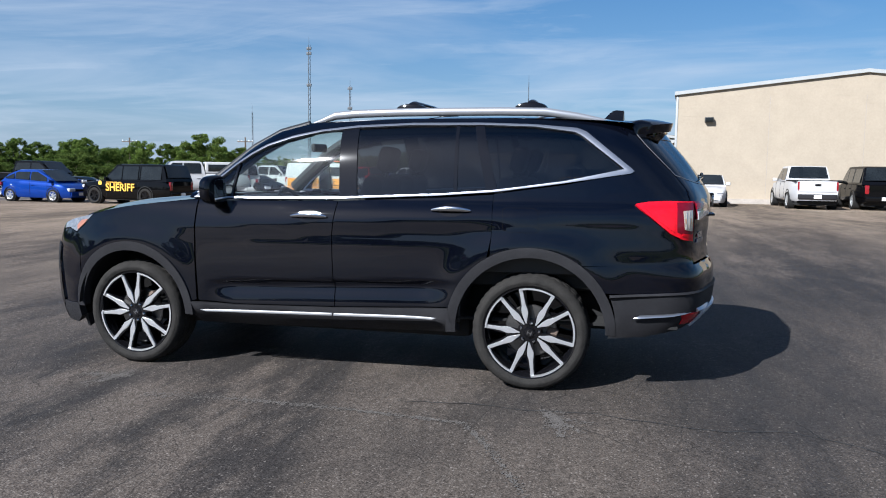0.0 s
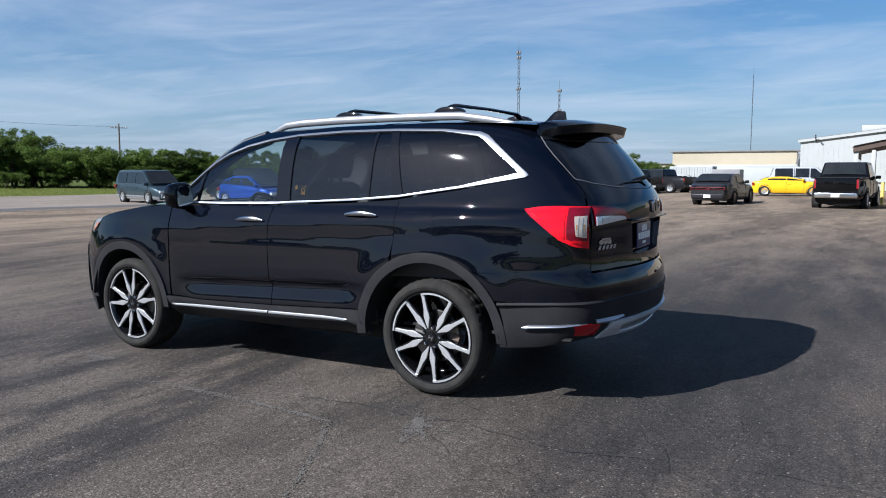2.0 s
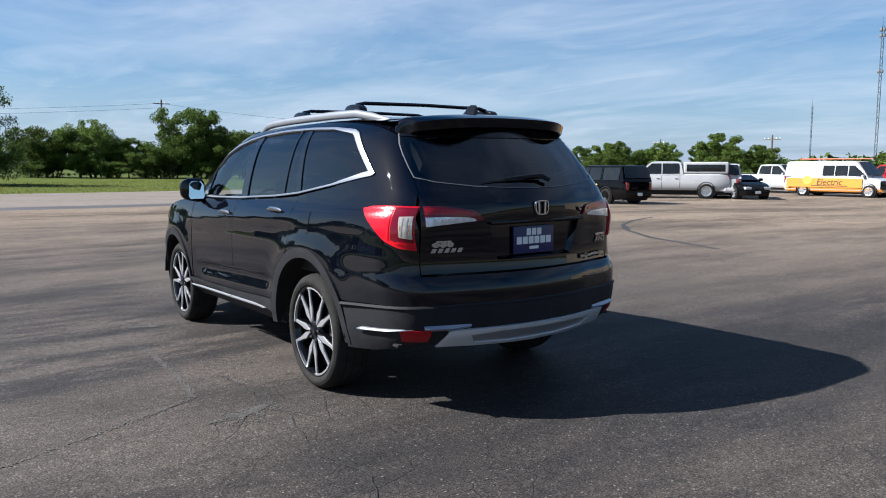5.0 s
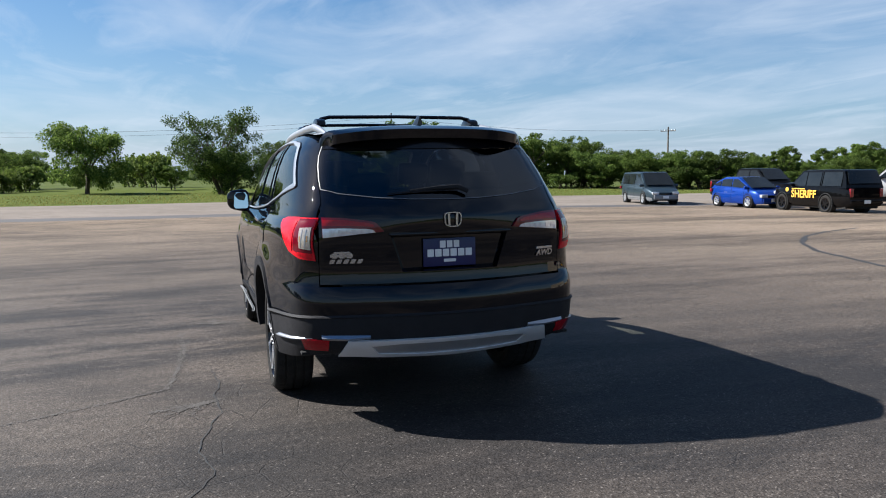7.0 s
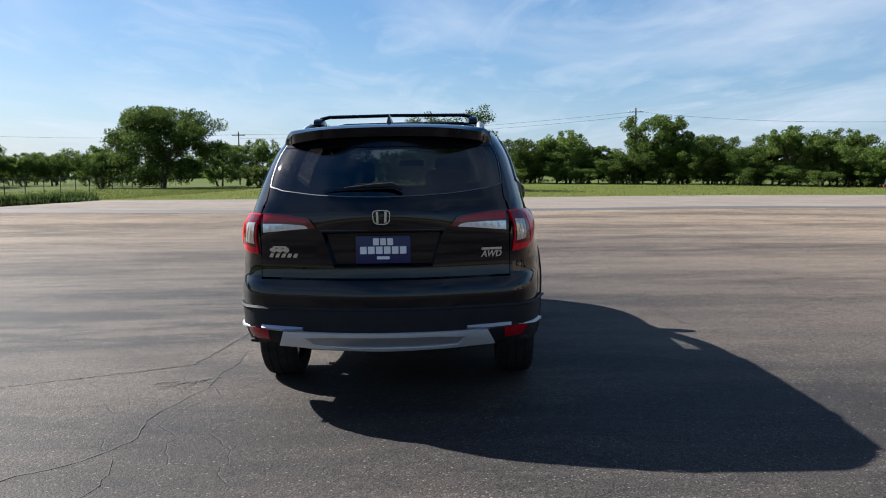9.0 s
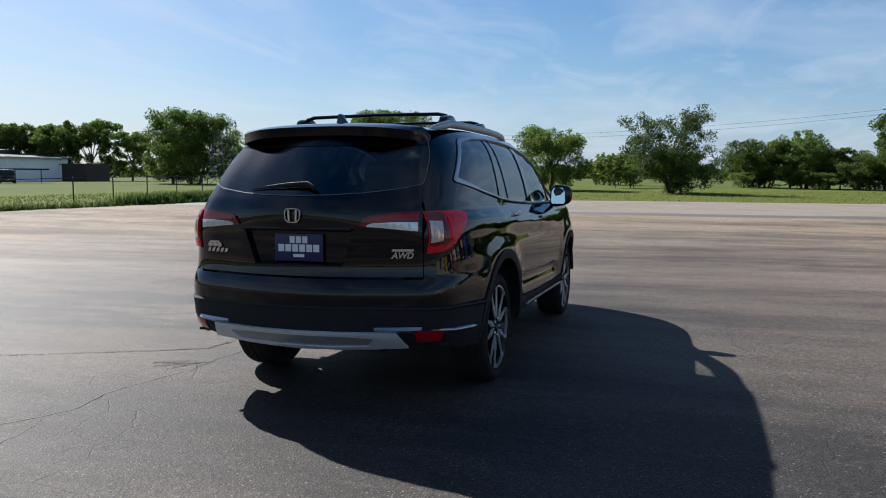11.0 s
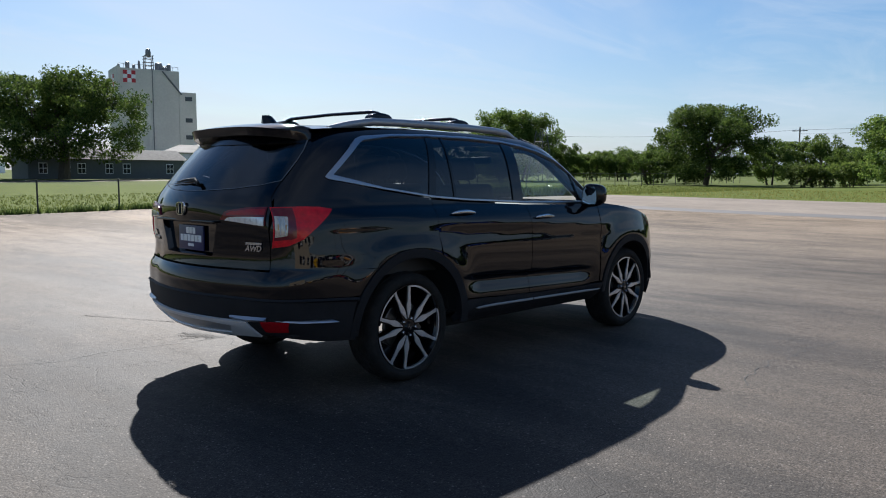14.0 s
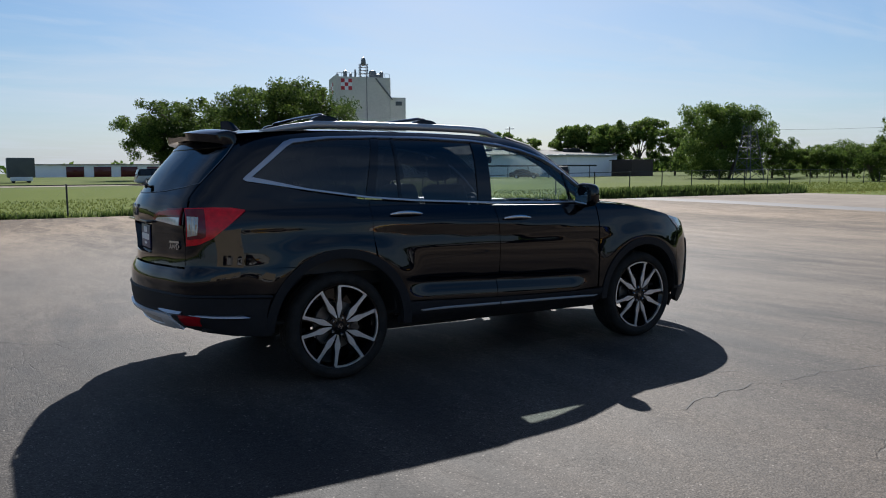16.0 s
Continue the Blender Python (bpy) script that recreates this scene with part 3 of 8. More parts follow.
FRONT_X = curve_of([0.15, 0.25, 0.40, 0.60, 0.80, 0.95, 1.05, 1.12], [2.30, 2.355, 2.395, 2.400, 2.375, 2.315, 2.21, 2.06])
CORNER = curve_of([0, 0.11, 0.2, 0.283, 0.36, 0.4, 0.469, 0.592, 0.707, 0.894, 1.1], [0, 0.2, 0.37, 0.52, 0.70, 0.775, 0.855, 0.925, 0.958, 0.986, 1.0])
CORNER_BACK = curve_of([0, 0.2, 0.37, 0.52, 0.70, 0.775, 0.855, 0.925, 0.958, 0.986, 1.0], [0, 0.11, 0.2, 0.283, 0.36, 0.4, 0.469, 0.592, 0.707, 0.894, 1.1])
AXLE_F, AXLE_R, HUB_Z = 1.41, -1.41, 0.372
SEAM = 0.738


def bell(t):
    return math.exp(-t * t)


def half_width(x, z):
    if z <= 1.18:
        y = SIDE(z)
    else:
        s = min((z - 1.18) / max(RIM_Z(x) - 1.18, 0.03), 1.1)
        y = 0.895 - (0.895 - RIM_Y(x)) * (0.42 * s + 0.30 * s * s + 0.28 * s**8)
    for ax, rad in ((AXLE_F, 0.50), (AXLE_R, 0.53)):
        y += 0.020 * bell((math.hypot(x - ax, z - HUB_Z) - rad) / 0.11)
    along = smoothstep(-1.0, -0.7, x) * (1 - smoothstep(0.60, 0.85, x))
    # hollow along the foot of the doors, sharp at its upper edge
    d = 0.640 - 0.035 * x - z
    y -= 0.034 * along * (smoothstep(-0.012, 0.034, d) if d < 0.034 else bell((d - 0.034) / 0.075))
    # shoulder crease running up to the tail lamp
    d = z - (1.025 - 0.055 * x)
    y += 0.014 * max(1 - math.sqrt(d * d + 0.00002) / 0.10, 0) * smoothstep(-2.35, -1.9, x) * (1 - smoothstep(0.85, 1.25, x))
    return y


def side_y(x, z):
    y = half_width(x, z)
    dx = x - REAR_X(z)
    if dx < 1.1 * 1.1:
        y *= CORNER(math.sqrt(max(dx, 0)))
    u = (x - 1.2) / (FRONT_X(z) - 1.2)
    if u > 0:
        y *= max(1 - min(u, 1) ** 3, 0) ** (1 / 3)
    return y


def rear_x(y, z):
    x = -2.1
    for _ in range(5):
        q = CORNER_BACK(min(abs(y) / half_width(x, z), 1))
        x = REAR_X(z) + q * q
    return x


def front_x(y, z):
    r = min(abs(y) / half_width(1.9, z), 0.999)
    return 1.2 + (FRONT_X(z) - 1.2) * (1 - r**3) ** (1 / 3)


ROOF_Z = curve_of([0.35, 0.2, 0.0, -0.4, -0.8, -1.3, -1.8, -2.1], [1.655, 1.688, 1.716, 1.742, 1.750, 1.745, 1.725, 1.702])


def roof_z(x, y):
    k = abs(y) / RIM_Y(x)
    return ROOF_Z(x) + (RIM_Z(x) - ROOF_Z(x)) * k**2.4


HOOD_Z = curve_of([0.9, 1.05, 1.4, 1.7, 1.95, 2.15, 2.30], [1.175, 1.168, 1.150, 1.115, 1.065, 1.000, 0.93])


def hood_z(x, y):
    k = min(abs(y) / max(side_y(x, HOOD_SIDE(x)), 0.05), 1)
    return HOOD_Z(x) + (HOOD_SIDE(x) - HOOD_Z(x)) * k**3 + 0.012 * bell((abs(y) - 0.52) / 0.12) * smoothstep(0.95, 1.2, x)


HOOD_SIDE = curve_of([0.9, 1.05, 1.4, 1.74, 1.9, 2.1, 2.3], [1.165, 1.150, 1.110, 1.045, 0.99, 0.93, 0.90])


def on_side(s, out=0.0):
    return lambda x, z: Vector((x, s * (side_y(x, z) + out), z))


def on_sloped(s, out, z0, k):
    """As on_side, but leaning outwards towards its foot, so that it faces the sky a little."""
    return lambda x, z: Vector((x, s * (side_y(x, z0(x)) + out - (z - z0(x)) * k), z))


def on_rear(out=0.0):
    return lambda y, z: Vector((rear_x(y, z) - out, y, z))


def on_wrap(out=0.0, lean=0.0, z0=0.0):
    """Round the back in one run: u is y across the rear, and goes on along each flank past the corner."""
    def f(u, z):
        o, a = out - (z - z0) * lean, abs(u)
        if a <= SEAM:
            return Vector((rear_x(u, z) - o, u, z))
        x = rear_x(SEAM, z) + (a - SEAM)
        y, e = side_y(x, z), 0.004
        n = Vector((-(side_y(x + e, z) - side_y(x - e, z)) / (2 * e), 1, 0)).normalized() * o
        return Vector((x + n.x, math.copysign(y + n.y, u), z))
    return f


def wrap_u(x, z):
    return SEAM + x - rear_x(SEAM, z)


def on_front(out=0.0):
    return lambda y, z: Vector((front_x(y, z) + out, y, z))


# ---- panels cut from that form ----
def densify(poly, step):
    out = []
    for (x0, y0), (x1, y1) in zip(poly, poly[1:] + poly[:1]):
        n = max(int(math.hypot(x1 - x0, y1 - y0) / step), 1)
        out += [(x0 + (x1 - x0) * k / n, y0 + (y1 - y0) * k / n) for k in range(n)]
    return out


def area(poly):
    return 0.5 * sum(a[0] * b[1] - b[0] * a[1] for a, b in zip(poly, poly[1:] + poly[:1]))


def inset(poly, d):
    """The outline drawn in by d (a number, or a function of the point)."""
    s, n, out = (1 if area(poly) > 0 else -1), len(poly), []
    for i, p in enumerate(poly):
        a, b = poly[i - 1], poly[(i + 1) % n]
        e0, e1 = Vector((p[0] - a[0], p[1] - a[1])), Vector((b[0] - p[0], b[1] - p[1]))
        if e0.length < 1e-9 or e1.length < 1e-9:
            out.append(p)
            continue
        n0, n1 = Vector((-e0.y, e0.x)).normalized() * s, Vector((-e1.y, e1.x)).normalized() * s
        m = (n0 + n1)
        m = m.normalized() / max(m.normalized().dot(n0), 0.5) if m.length > 1e-6 else n0
        k = d(p) if callable(d) else d
        out.append((p[0] + m.x * k, p[1] + m.y * k))
    return out


def inside(p, poly):
    x, y, c = p[0], p[1], False
    for (x0, y0), (x1, y1) in zip(poly, poly[1:] + poly[:1]):
        if (y0 > y) != (y1 > y) and x < (x1 - x0) * (y - y0) / (y1 - y0) + x0:
            c = not c
    return c


def clip(poly, p, q):
    """What lies to the left of the line from p to q."""
    def s(v):
        return (q[0] - p[0]) * (v[1] - p[1]) - (q[1] - p[1]) * (v[0] - p[0])
    out = []
    for a, b in zip(poly, poly[1:] + poly[:1]):
        sa, sb = s(a), s(b)
        if sa >= 0:
            out.append(a)
        if (sa >= 0) != (sb >= 0):
            t = sa / (sa - sb)
            out.append((a[0] + t * (b[0] - a[0]), a[1] + t * (b[1] - a[1])))
    return out


def arc(cx, cz, r, a0, a1, n=20):
    return [(cx + r * math.cos(radians(a0 + (a1 - a0) * k / n)), cz + r * math.sin(radians(a0 + (a1 - a0) * k / n))) for k in range(n + 1)]


def panel(name, outline, lift, material, parent, label="", holes=(), step=0.055, thick=0.014, gap=0.003, rounded=0.0):
    """A curved sheet with a turned-in rim: the outline filled, laid on the form, shaded by the form's own normals."""
    poly = inset(densify(outline, step), gap) if gap else densify(outline, step)
    rims = [poly] + [densify(h, step) for h in holes]
    co, edges = [], []
    for r in rims:
        k = len(co)
        co += r
        edges += [(k + i, k + (i + 1) % len(r)) for i in range(len(r))]
    x0, x1 = min(p[0] for p in poly), max(p[0] for p in poly)
    y0, y1 = min(p[1] for p in poly), max(p[1] for p in poly)
    nx, ny = max(int((x1 - x0) / step), 1), max(int((y1 - y0) / step), 1)
    rim = np.array(co)
    for i in range(1, nx):
        for j in range(1, ny):
            p = (x0 + (x1 - x0) * (i + 0.17 * (j % 2)) / nx, y0 + (y1 - y0) * j / ny)
            if inside(p, poly) and not any(inside(p, h) for h in rims[1:]):
                if np.min((rim[:, 0] - p[0]) ** 2 + (rim[:, 1] - p[1]) ** 2) > (0.45 * step) ** 2:
                    co.append(p)
    v2, _, tris, *_ = delaunay_2d_cdt([Vector(p) for p in co], edges, [], 0, 1e-7)
    tris = [t for t in tris if inside(c := ((v2[t[0]].x + v2[t[1]].x + v2[t[2]].x) / 3, (v2[t[0]].y + v2[t[1]].y + v2[t[2]].y) / 3), poly)
            and not any(inside(c, h) for h in rims[1:])]
    tris = [t for t in tris if abs((v2[t[1]].x - v2[t[0]].x) * (v2[t[2]].y - v2[t[0]].y) - (v2[t[2]].x - v2[t[0]].x) * (v2[t[1]].y - v2[t[0]].y)) > 4e-7]
    h = 0.006
    pos, nor = [], []
    for v in v2:
        p = lift(v.x, v.y)
        n = (lift(v.x + h, v.y) - lift(v.x - h, v.y)).cross(lift(v.x, v.y + h) - lift(v.x, v.y - h))
        n = n.normalized() if n.length > 1e-12 else Vector((0, 0, 1))
        if n.dot(p - Vector((p.x * 0.75, 0, 0.75))) < 0:
            n = -n
        pos.append(p)
        nor.append(n)
    if rounded:
        # a strip with a round back: its normals lean outwards along both edges
        k = 0
        for i, r in enumerate(rims):
            sg = (1 if area(r) > 0 else -1) * (1 if i == 0 else -1)
            for j, p in enumerate(r):
                q0, q1 = r[j - 1], r[(j + 1) % len(r)]
                d = Vector((q1[1] - q0[1], q0[0] - q1[0])) * sg
                if d.length > 1e-9 and k < len(pos):
                    d.normalize()
                    out = (lift(p[0] + d.x * h, p[1] + d.y * h) - lift(p[0], p[1])).normalized()
                    nor[k] = (nor[k] + out * rounded).normalized()
                k += 1
    faces, loops = [], []
    count = {}
    for t in tris:
        a, b, c = t
        if (pos[b] - pos[a]).cross(pos[c] - pos[a]).dot(nor[a]) < 0:
            b, c = c, b
        faces.append((a, b, c))
        loops += [nor[a], nor[b], nor[c]]
        for e in ((a, b), (b, c), (c, a)):
            count[e] = 1
    n0 = len(pos)
    if thick:
        low = {}
        for a, b in list(count):
            if (b, a) in count:
                continue
            for v in (a, b):
                if v not in low:
                    low[v] = len(pos)
                    pos.append(pos[v] - nor[v] * thick)
            fn = (pos[a] - pos[b]).cross(nor[a]).normalized() * -1
            faces.append((b, a, low[a], low[b]))
            loops += [fn] * 4
    me = bpy.data.meshes.new(name)
    me.from_pydata(pos, [], faces)
    me.polygons.foreach_set("use_smooth", [True] * len(me.polygons))
    me.normals_split_custom_set(loops)
    return part(name, me, material, parent, label)


def sheet(fn, nu, nv, bm=None):
    """A grid of faces over fn(u, v) with u and v from 0 to 1."""
    bm = bm or bmesh.new()
    g = [[bm.verts.new(fn(i / nu, j / nv)) for j in range(nv + 1)] for i in range(nu + 1)]
    for i in range(nu):
        for j in range(nv):
            bm.faces.new((g[i][j], g[i + 1][j], g[i + 1][j + 1], g[i][j + 1]))
    return bm


def solid(bm, t):
    """Gives a sheet thickness, inwards of its normals."""
    bmesh.ops.recalc_face_normals(bm, faces=bm.faces)
    bmesh.ops.solidify(bm, geom=bm.faces[:], thickness=t)
    return bm


CAR_TURN = pose(0, 0, 0, -0.504, 0.372, 0)
suv = thing("suv", "glossy black three-row sport utility vehicle parked on the asphalt", "car", CAR_TURN)

# side glass opening: outer line of the bright trim
TOP_LINE = [(0.93, 1.176), (0.80, 1.292), (0.66, 1.408), (0.55, 1.482), (0.436, 1.541), (0.25, 1.600), (0.05, 1.640), (-0.204, 1.667),
            (-0.6, 1.681), (-1.045, 1.678), (-1.4, 1.664), (-1.66, 1.640), (-1.72, 1.618), (-2.00, 1.390), (-2.018, 1.372), (-2.00, 1.358)]
BELT = [(-1.60, 1.295), (-1.165, 1.236), (-0.80, 1.209), (-0.134, 1.180), (0.40, 1.172)]
OPENING = TOP_LINE + BELT
GLAZED = inset(TOP_LINE[:13] + [(-2.03, 1.366)] + BELT, lambda p: 0.014 + 0.022 * smoothstep(-1.55, -1.75, p[0]) if p[1] > 1.30 or p[0] < -1.9 else 0.012)
ARCH_F, ARCH_R = 0.487, 0.527
SILL_LINE = curve_of([-0.9, -0.12, 0.85], [0.432, 0.424, 0.405])


def side_of_car(s):
    up = on_side(s)
    # painted panels
    fender = [(0.885, 0.47), (0.895, 0.80), (0.890, 1.163), (1.05, 1.150), (1.25, 1.130), (1.4, 1.110), (1.6, 1.077), (1.74, 1.045),
              (1.80, 0.985), (1.90, 0.905), (1.855, 0.80), (1.84, 0.606)] + arc(AXLE_F, HUB_Z, ARCH_F, 29, 168, 24) + [(0.925, 0.462)]
    panel("front_fender", fender, up, M_PAINT, suv, step=0.032)
    fd = [(0.885, 1.163), (0.89, 0.80), (0.875, 0.468), (0.60, 0.452), (-0.122, 0.468), (-0.112, 0.80), (-0.109, 0.95), (-0.133, 1.168),
          (0.40, 1.160), (0.80, 1.160)]
    panel("front_door", fd, up, M_PAINT, suv, step=0.024)
    rd = [(-0.133, 1.168), (-0.109, 0.95), (-0.112, 0.80), (-0.122, 0.468), (-0.55, 0.486), (-0.902, 0.505)] + \
        arc(AXLE_R, HUB_Z, ARCH_R, 14.6, 60, 14) + [(-1.168, 0.95), (-1.172, 1.05), (-1.165, 1.222), (-0.80, 1.197)]
    panel("rear_door", rd, up, M_PAINT, suv, step=0.024)
    qp = [(-1.165, 1.222), (-1.172, 1.05), (-1.168, 0.95)] + arc(AXLE_R, HUB_Z, ARCH_R, 62, 126, 14) + \
        [(-1.9, 0.799), (-2.1, 0.800)] + [(rear_x(SEAM, z), z) for z in (0.80, 0.83, 0.87, 0.95, 1.05, 1.19)] + [(-2.30, 1.265), (-2.225, 1.36), (-2.12, 1.48),
         (-2.015, 1.60), (-1.995, 1.668), (-1.85, 1.684), (-1.6, 1.698), (-1.2, 1.708), (-0.6, 1.710), (-0.2, 1.704), (0.143, 1.687), (0.372, 1.630), (0.562, 1.526),
         (0.741, 1.383), (0.86, 1.288), (0.965, 1.205), (0.965, 1.178)] + OPENING[:16] + [(-1.60, 1.283)]
    panel("rear_quarter_panel", qp, up, M_PAINT, suv, step=0.030, gap=0)
    # bright window surround and panes
    panel("window_trim", OPENING, on_side(s, 0.009), M_BRIGHT, suv, "bright chrome strip round the side windows", holes=[GLAZED], thick=0.025, gap=0, step=0.05, rounded=0.12)
    posts = [((0.655, 1.19), (0.615, 1.65)), ((0.640, 1.19), (0.600, 1.65)), ((-0.136, 1.18), (-0.096, 1.64)), ((-0.256, 1.21), (-0.217, 1.645)),
             ((-0.905, 1.249), (-0.890, 1.66)), ((-0.928, 1.249), (-0.912, 1.66)), ((-1.112, 1.262), (-1.013, 1.655)), ((-1.181, 1.263), (-1.074, 1.65))]

    def between(i, j):
        g = GLAZED
        if i is not None:
            p, q = posts[i]
            g = clip(g, p, q)     # keeps what lies to the rear of the line
        if j is not None:
            p, q = posts[j]
            g = clip(g, q, p)
        return g
    kinds = [(None, 0, "quarter_glass", M_CLEAR, -0.006), (0, 1, "window_post", M_POST, 0), (1, 2, "front_side_window", M_CLEAR, -0.008),
             (2, 3, "window_post", M_POST, 0), (3, 4, "rear_side_window", M_PRIV, -0.008), (4, 5, "window_post", M_POST, 0),
             (5, 6, "quarter_glass", M_PRIV, -0.006), (6, 7, "window_post", M_POST, 0), (7, None, "cargo_window", M_PRIV, -0.006)]
    for i, j, nm, mt, off in kinds:
        p = between(i, j)
        if len(p) > 2:
            panel(nm, p, on_side(s, off), mt, suv, {"window_post": "", "front_side_window": "lightly tinted front window"}.get(nm, ""),
                  gap=0, thick=0 if mt in (M_PRIV, M_CLEAR) else 0.02, step=0.07)
    # grey plastic cladding
    for ax, r, a0, a1, nm in ((AXLE_F, ARCH_F, 0, 181, "arch_trim"), (AXLE_R, ARCH_R, -3, 180, "arch_trim")):
        rim = arc(ax, HUB_Z, r + 0.002, a0, a1, 40) + arc(ax, HUB_Z, r - 0.060, a1, a0, 40)
        panel(nm, rim, on_side(s, 0.010), M_PLASTIC, suv, "matt grey plastic wheel arch trim", thick=0.06, gap=0, step=0.035)
    sill = [(0.93, 0.455), (0.60, 0.446), (-0.12, 0.462), (-0.55, 0.480), (-0.895, 0.498), (-0.925, 0.40), (-0.955, 0.335), (-0.5, 0.318), (0.5, 0.295), (0.90, 0.295), (0.94, 0.37)]
    panel("sill_cladding", sill, lambda x, z: Vector((x, s * (side_y(x, z) + 0.012 - 0.9 * max(0.402 - z, 0)), z)), M_PLASTIC, suv, "matt grey plastic sill", gap=0, thick=0.05)
    panel("sill_strip", [(0.845, 0.410), (0.60, 0.419), (-0.118, 0.433), (-0.118, 0.415), (0.60, 0.401), (0.80, 0.398)], on_sloped(s, 0.046, SILL_LINE, 0.15), M_SILL, suv, "brushed metal sill strip", gap=0, thick=0.02, step=0.04, rounded=0.6)
    panel("sill_strip", [(-0.130, 0.433), (-0.60, 0.442), (-0.828, 0.440), (-0.80, 0.426), (-0.60, 0.424), (-0.130, 0.415)], on_sloped(s, 0.046, SILL_LINE, 0.15), M_SILL, suv, "", gap=0, thick=0.02, step=0.04, rounded=0.6)
    # bumper ends
    panel("bumper_strip", [(-2.036, 0.490), (-2.07, 0.506), (-2.25, 0.514), (-2.42, 0.532), (-2.42, 0.520), (-2.25, 0.499), (-2.08, 0.489)], on_sloped(s, 0.018, lambda x: 0.505, 0.9), M_BRIGHT, suv, "bright bumper strip", gap=0, thick=0.02, step=0.03, rounded=0.6)
    fb = [(1.90, 0.905), (1.855, 0.80), (1.845, 0.61)] + arc(AXLE_F, HUB_Z, ARCH_F, 27, 3, 6) + [(1.90, 0.37), (2.05, 0.36), (2.235, 0.37), (2.25, 0.60), (2.24, 0.80), (2.16, 0.91), (2.0, 0.93)]
    panel("front_bumper_end", fb, up, M_PAINT, suv)
    panel("front_lower_cladding", [(1.895, 0.385), (1.885, 0.29), (1.95, 0.235), (2.14, 0.225), (2.24, 0.245), (2.29, 0.30), (2.30, 0.385), (2.05, 0.378)], on_side(s, 0.012), M_PLASTIC, suv, gap=0, thick=0.05)
    panel("fog_light_trim", [(2.13, 0.79), (2.20, 0.82), (2.265, 0.72), (2.285, 0.52), (2.25, 0.45), (2.19, 0.47), (2.165, 0.60)], on_side(s, 0.012), M_PLASTIC, suv, "dark plastic fog light surround", gap=0, thick=0.03, step=0.03)
    panel("mud_flap", [(1.865, 0.30), (1.90, 0.30), (1.895, 0.20), (1.87, 0.20)], on_side(s, -0.03), M_PLASTIC, suv, gap=0, thick=0.05)
    panel("headlight", [(1.745, 1.042), (1.80, 0.985), (1.90, 0.91), (2.0, 0.935), (2.15, 0.915), (2.14, 0.955), (1.95, 1.005)], on_side(s, 0.004), M_HEAD, suv, "clear wrap-round headlight", gap=0.002, step=0.04)
    panel("side_marker", [(1.79, 1.005), (1.83, 0.965), (1.89, 0.925), (1.90, 0.955), (1.86, 0.995)], on_side(s, 0.007), M_AMBERRED, suv, "amber side marker in the headlight", gap=0, thick=0.006, step=0.02)
    # tail lamp on the body side
    lamp = panel("tail_light", [(-2.028, 1.176), (-2.10, 1.190), (-2.20, 1.194), (-2.347, 1.190), (-2.350, 0.948), (-2.29, 0.962), (-2.22, 1.000)], on_side(s, 0.020), M_RED, suv, "red tail lamp", gap=0, thick=0.03, step=0.016)
    panel("red_lens", [(-2.075, 1.158), (-2.14, 1.172), (-2.20, 1.176), (-2.242, 1.174), (-2.246, 1.005), (-2.17, 1.062)], on_side(s, 0.0235), M_RED, lamp, "bright red side lens", gap=0, thick=0.01, step=0.016)
    panel("lens_frame", [(-2.252, 1.186), (-2.345, 1.184), (-2.347, 0.992), (-2.295, 0.990), (-2.256, 1.010)], on_side(s, 0.0235), M_CRIMSON, lamp, "dark crimson frame round the clear lens", gap=0, thick=0.01, step=0.014)
    panel("amber_bulb", [(-2.298, 1.088), (-2.336, 1.090), (-2.337, 1.056), (-2.302, 1.058)], on_side(s, 0.0285), M_AMBER, lamp, "amber bulb behind the clear lens", gap=0, thick=0.004, step=0.02)
    panel("red_light_guide", [(-2.286, 1.000), (-2.286, 0.984), (-2.343, 0.972), (-2.344, 0.990)], on_side(s, 0.024), M_RED, lamp, "bright red lens strip", gap=0, thick=0.01, step=0.014)
    for x in (-2.307, -2.325):
        panel("lens_rib", [(x, 1.128), (x - 0.004, 1.128), (x - 0.004, 1.026), (x, 1.028)], on_side(s, 0.0285), M_INSET, lamp, gap=0, thick=0.004, step=0.02)
    panel("reversing_lens", [(-2.288, 1.135), (-2.343, 1.138), (-2.345, 1.010), (-2.30, 1.022)], on_side(s, 0.027), M_REVERSE, lamp, "clear reversing lens", gap=0, thick=0.01, step=0.014)
    # fuel flap line (only on the driver's side)
    if s > 0:
        c = (-1.345, 1.066)

        def flap(k):
            pts = []
            for ang in range(0, 360, 6):
                a = radians(ang)
                ca, sa = math.cos(a), math.sin(a)
                e = 0.28
                pts.append((c[0] + (0.108 + k) * math.copysign(abs(ca) ** e, ca) + 0.012 * sa, c[1] + (0.073 + k) * math.copysign(abs(sa) ** e, sa)))
            return pts
        panel("fuel_flap", flap(0), on_side(s, 0.0035), M_PAINT, suv, "rounded fuel filler flap", gap=0, thick=0.004, step=0.03)
        panel("fuel_flap_gap", flap(0.0045), on_side(s, 0.001), M_GLOSSBLACK, suv, gap=0, thick=0.003, step=0.03)
    # door handles
    for cx, cz in ((0.052, 1.064), (-0.905, 1.120)):
        panel("handle_cup", [(cx + 0.085 * math.cos(a), cz + 0.042 * math.sin(a)) for a in (2 * math.pi * k / 24 for k in range(24))], on_side(s, 0.001), M_GLOSSBLACK, suv, gap=0, thick=0.002, step=0.03)
        b = bmesh.new()
        pth = [(cx + 0.128 - 0.256 * k / 12, 0, cz + 0.010 * math.sin(math.pi * k / 12)) for k in range(13)]
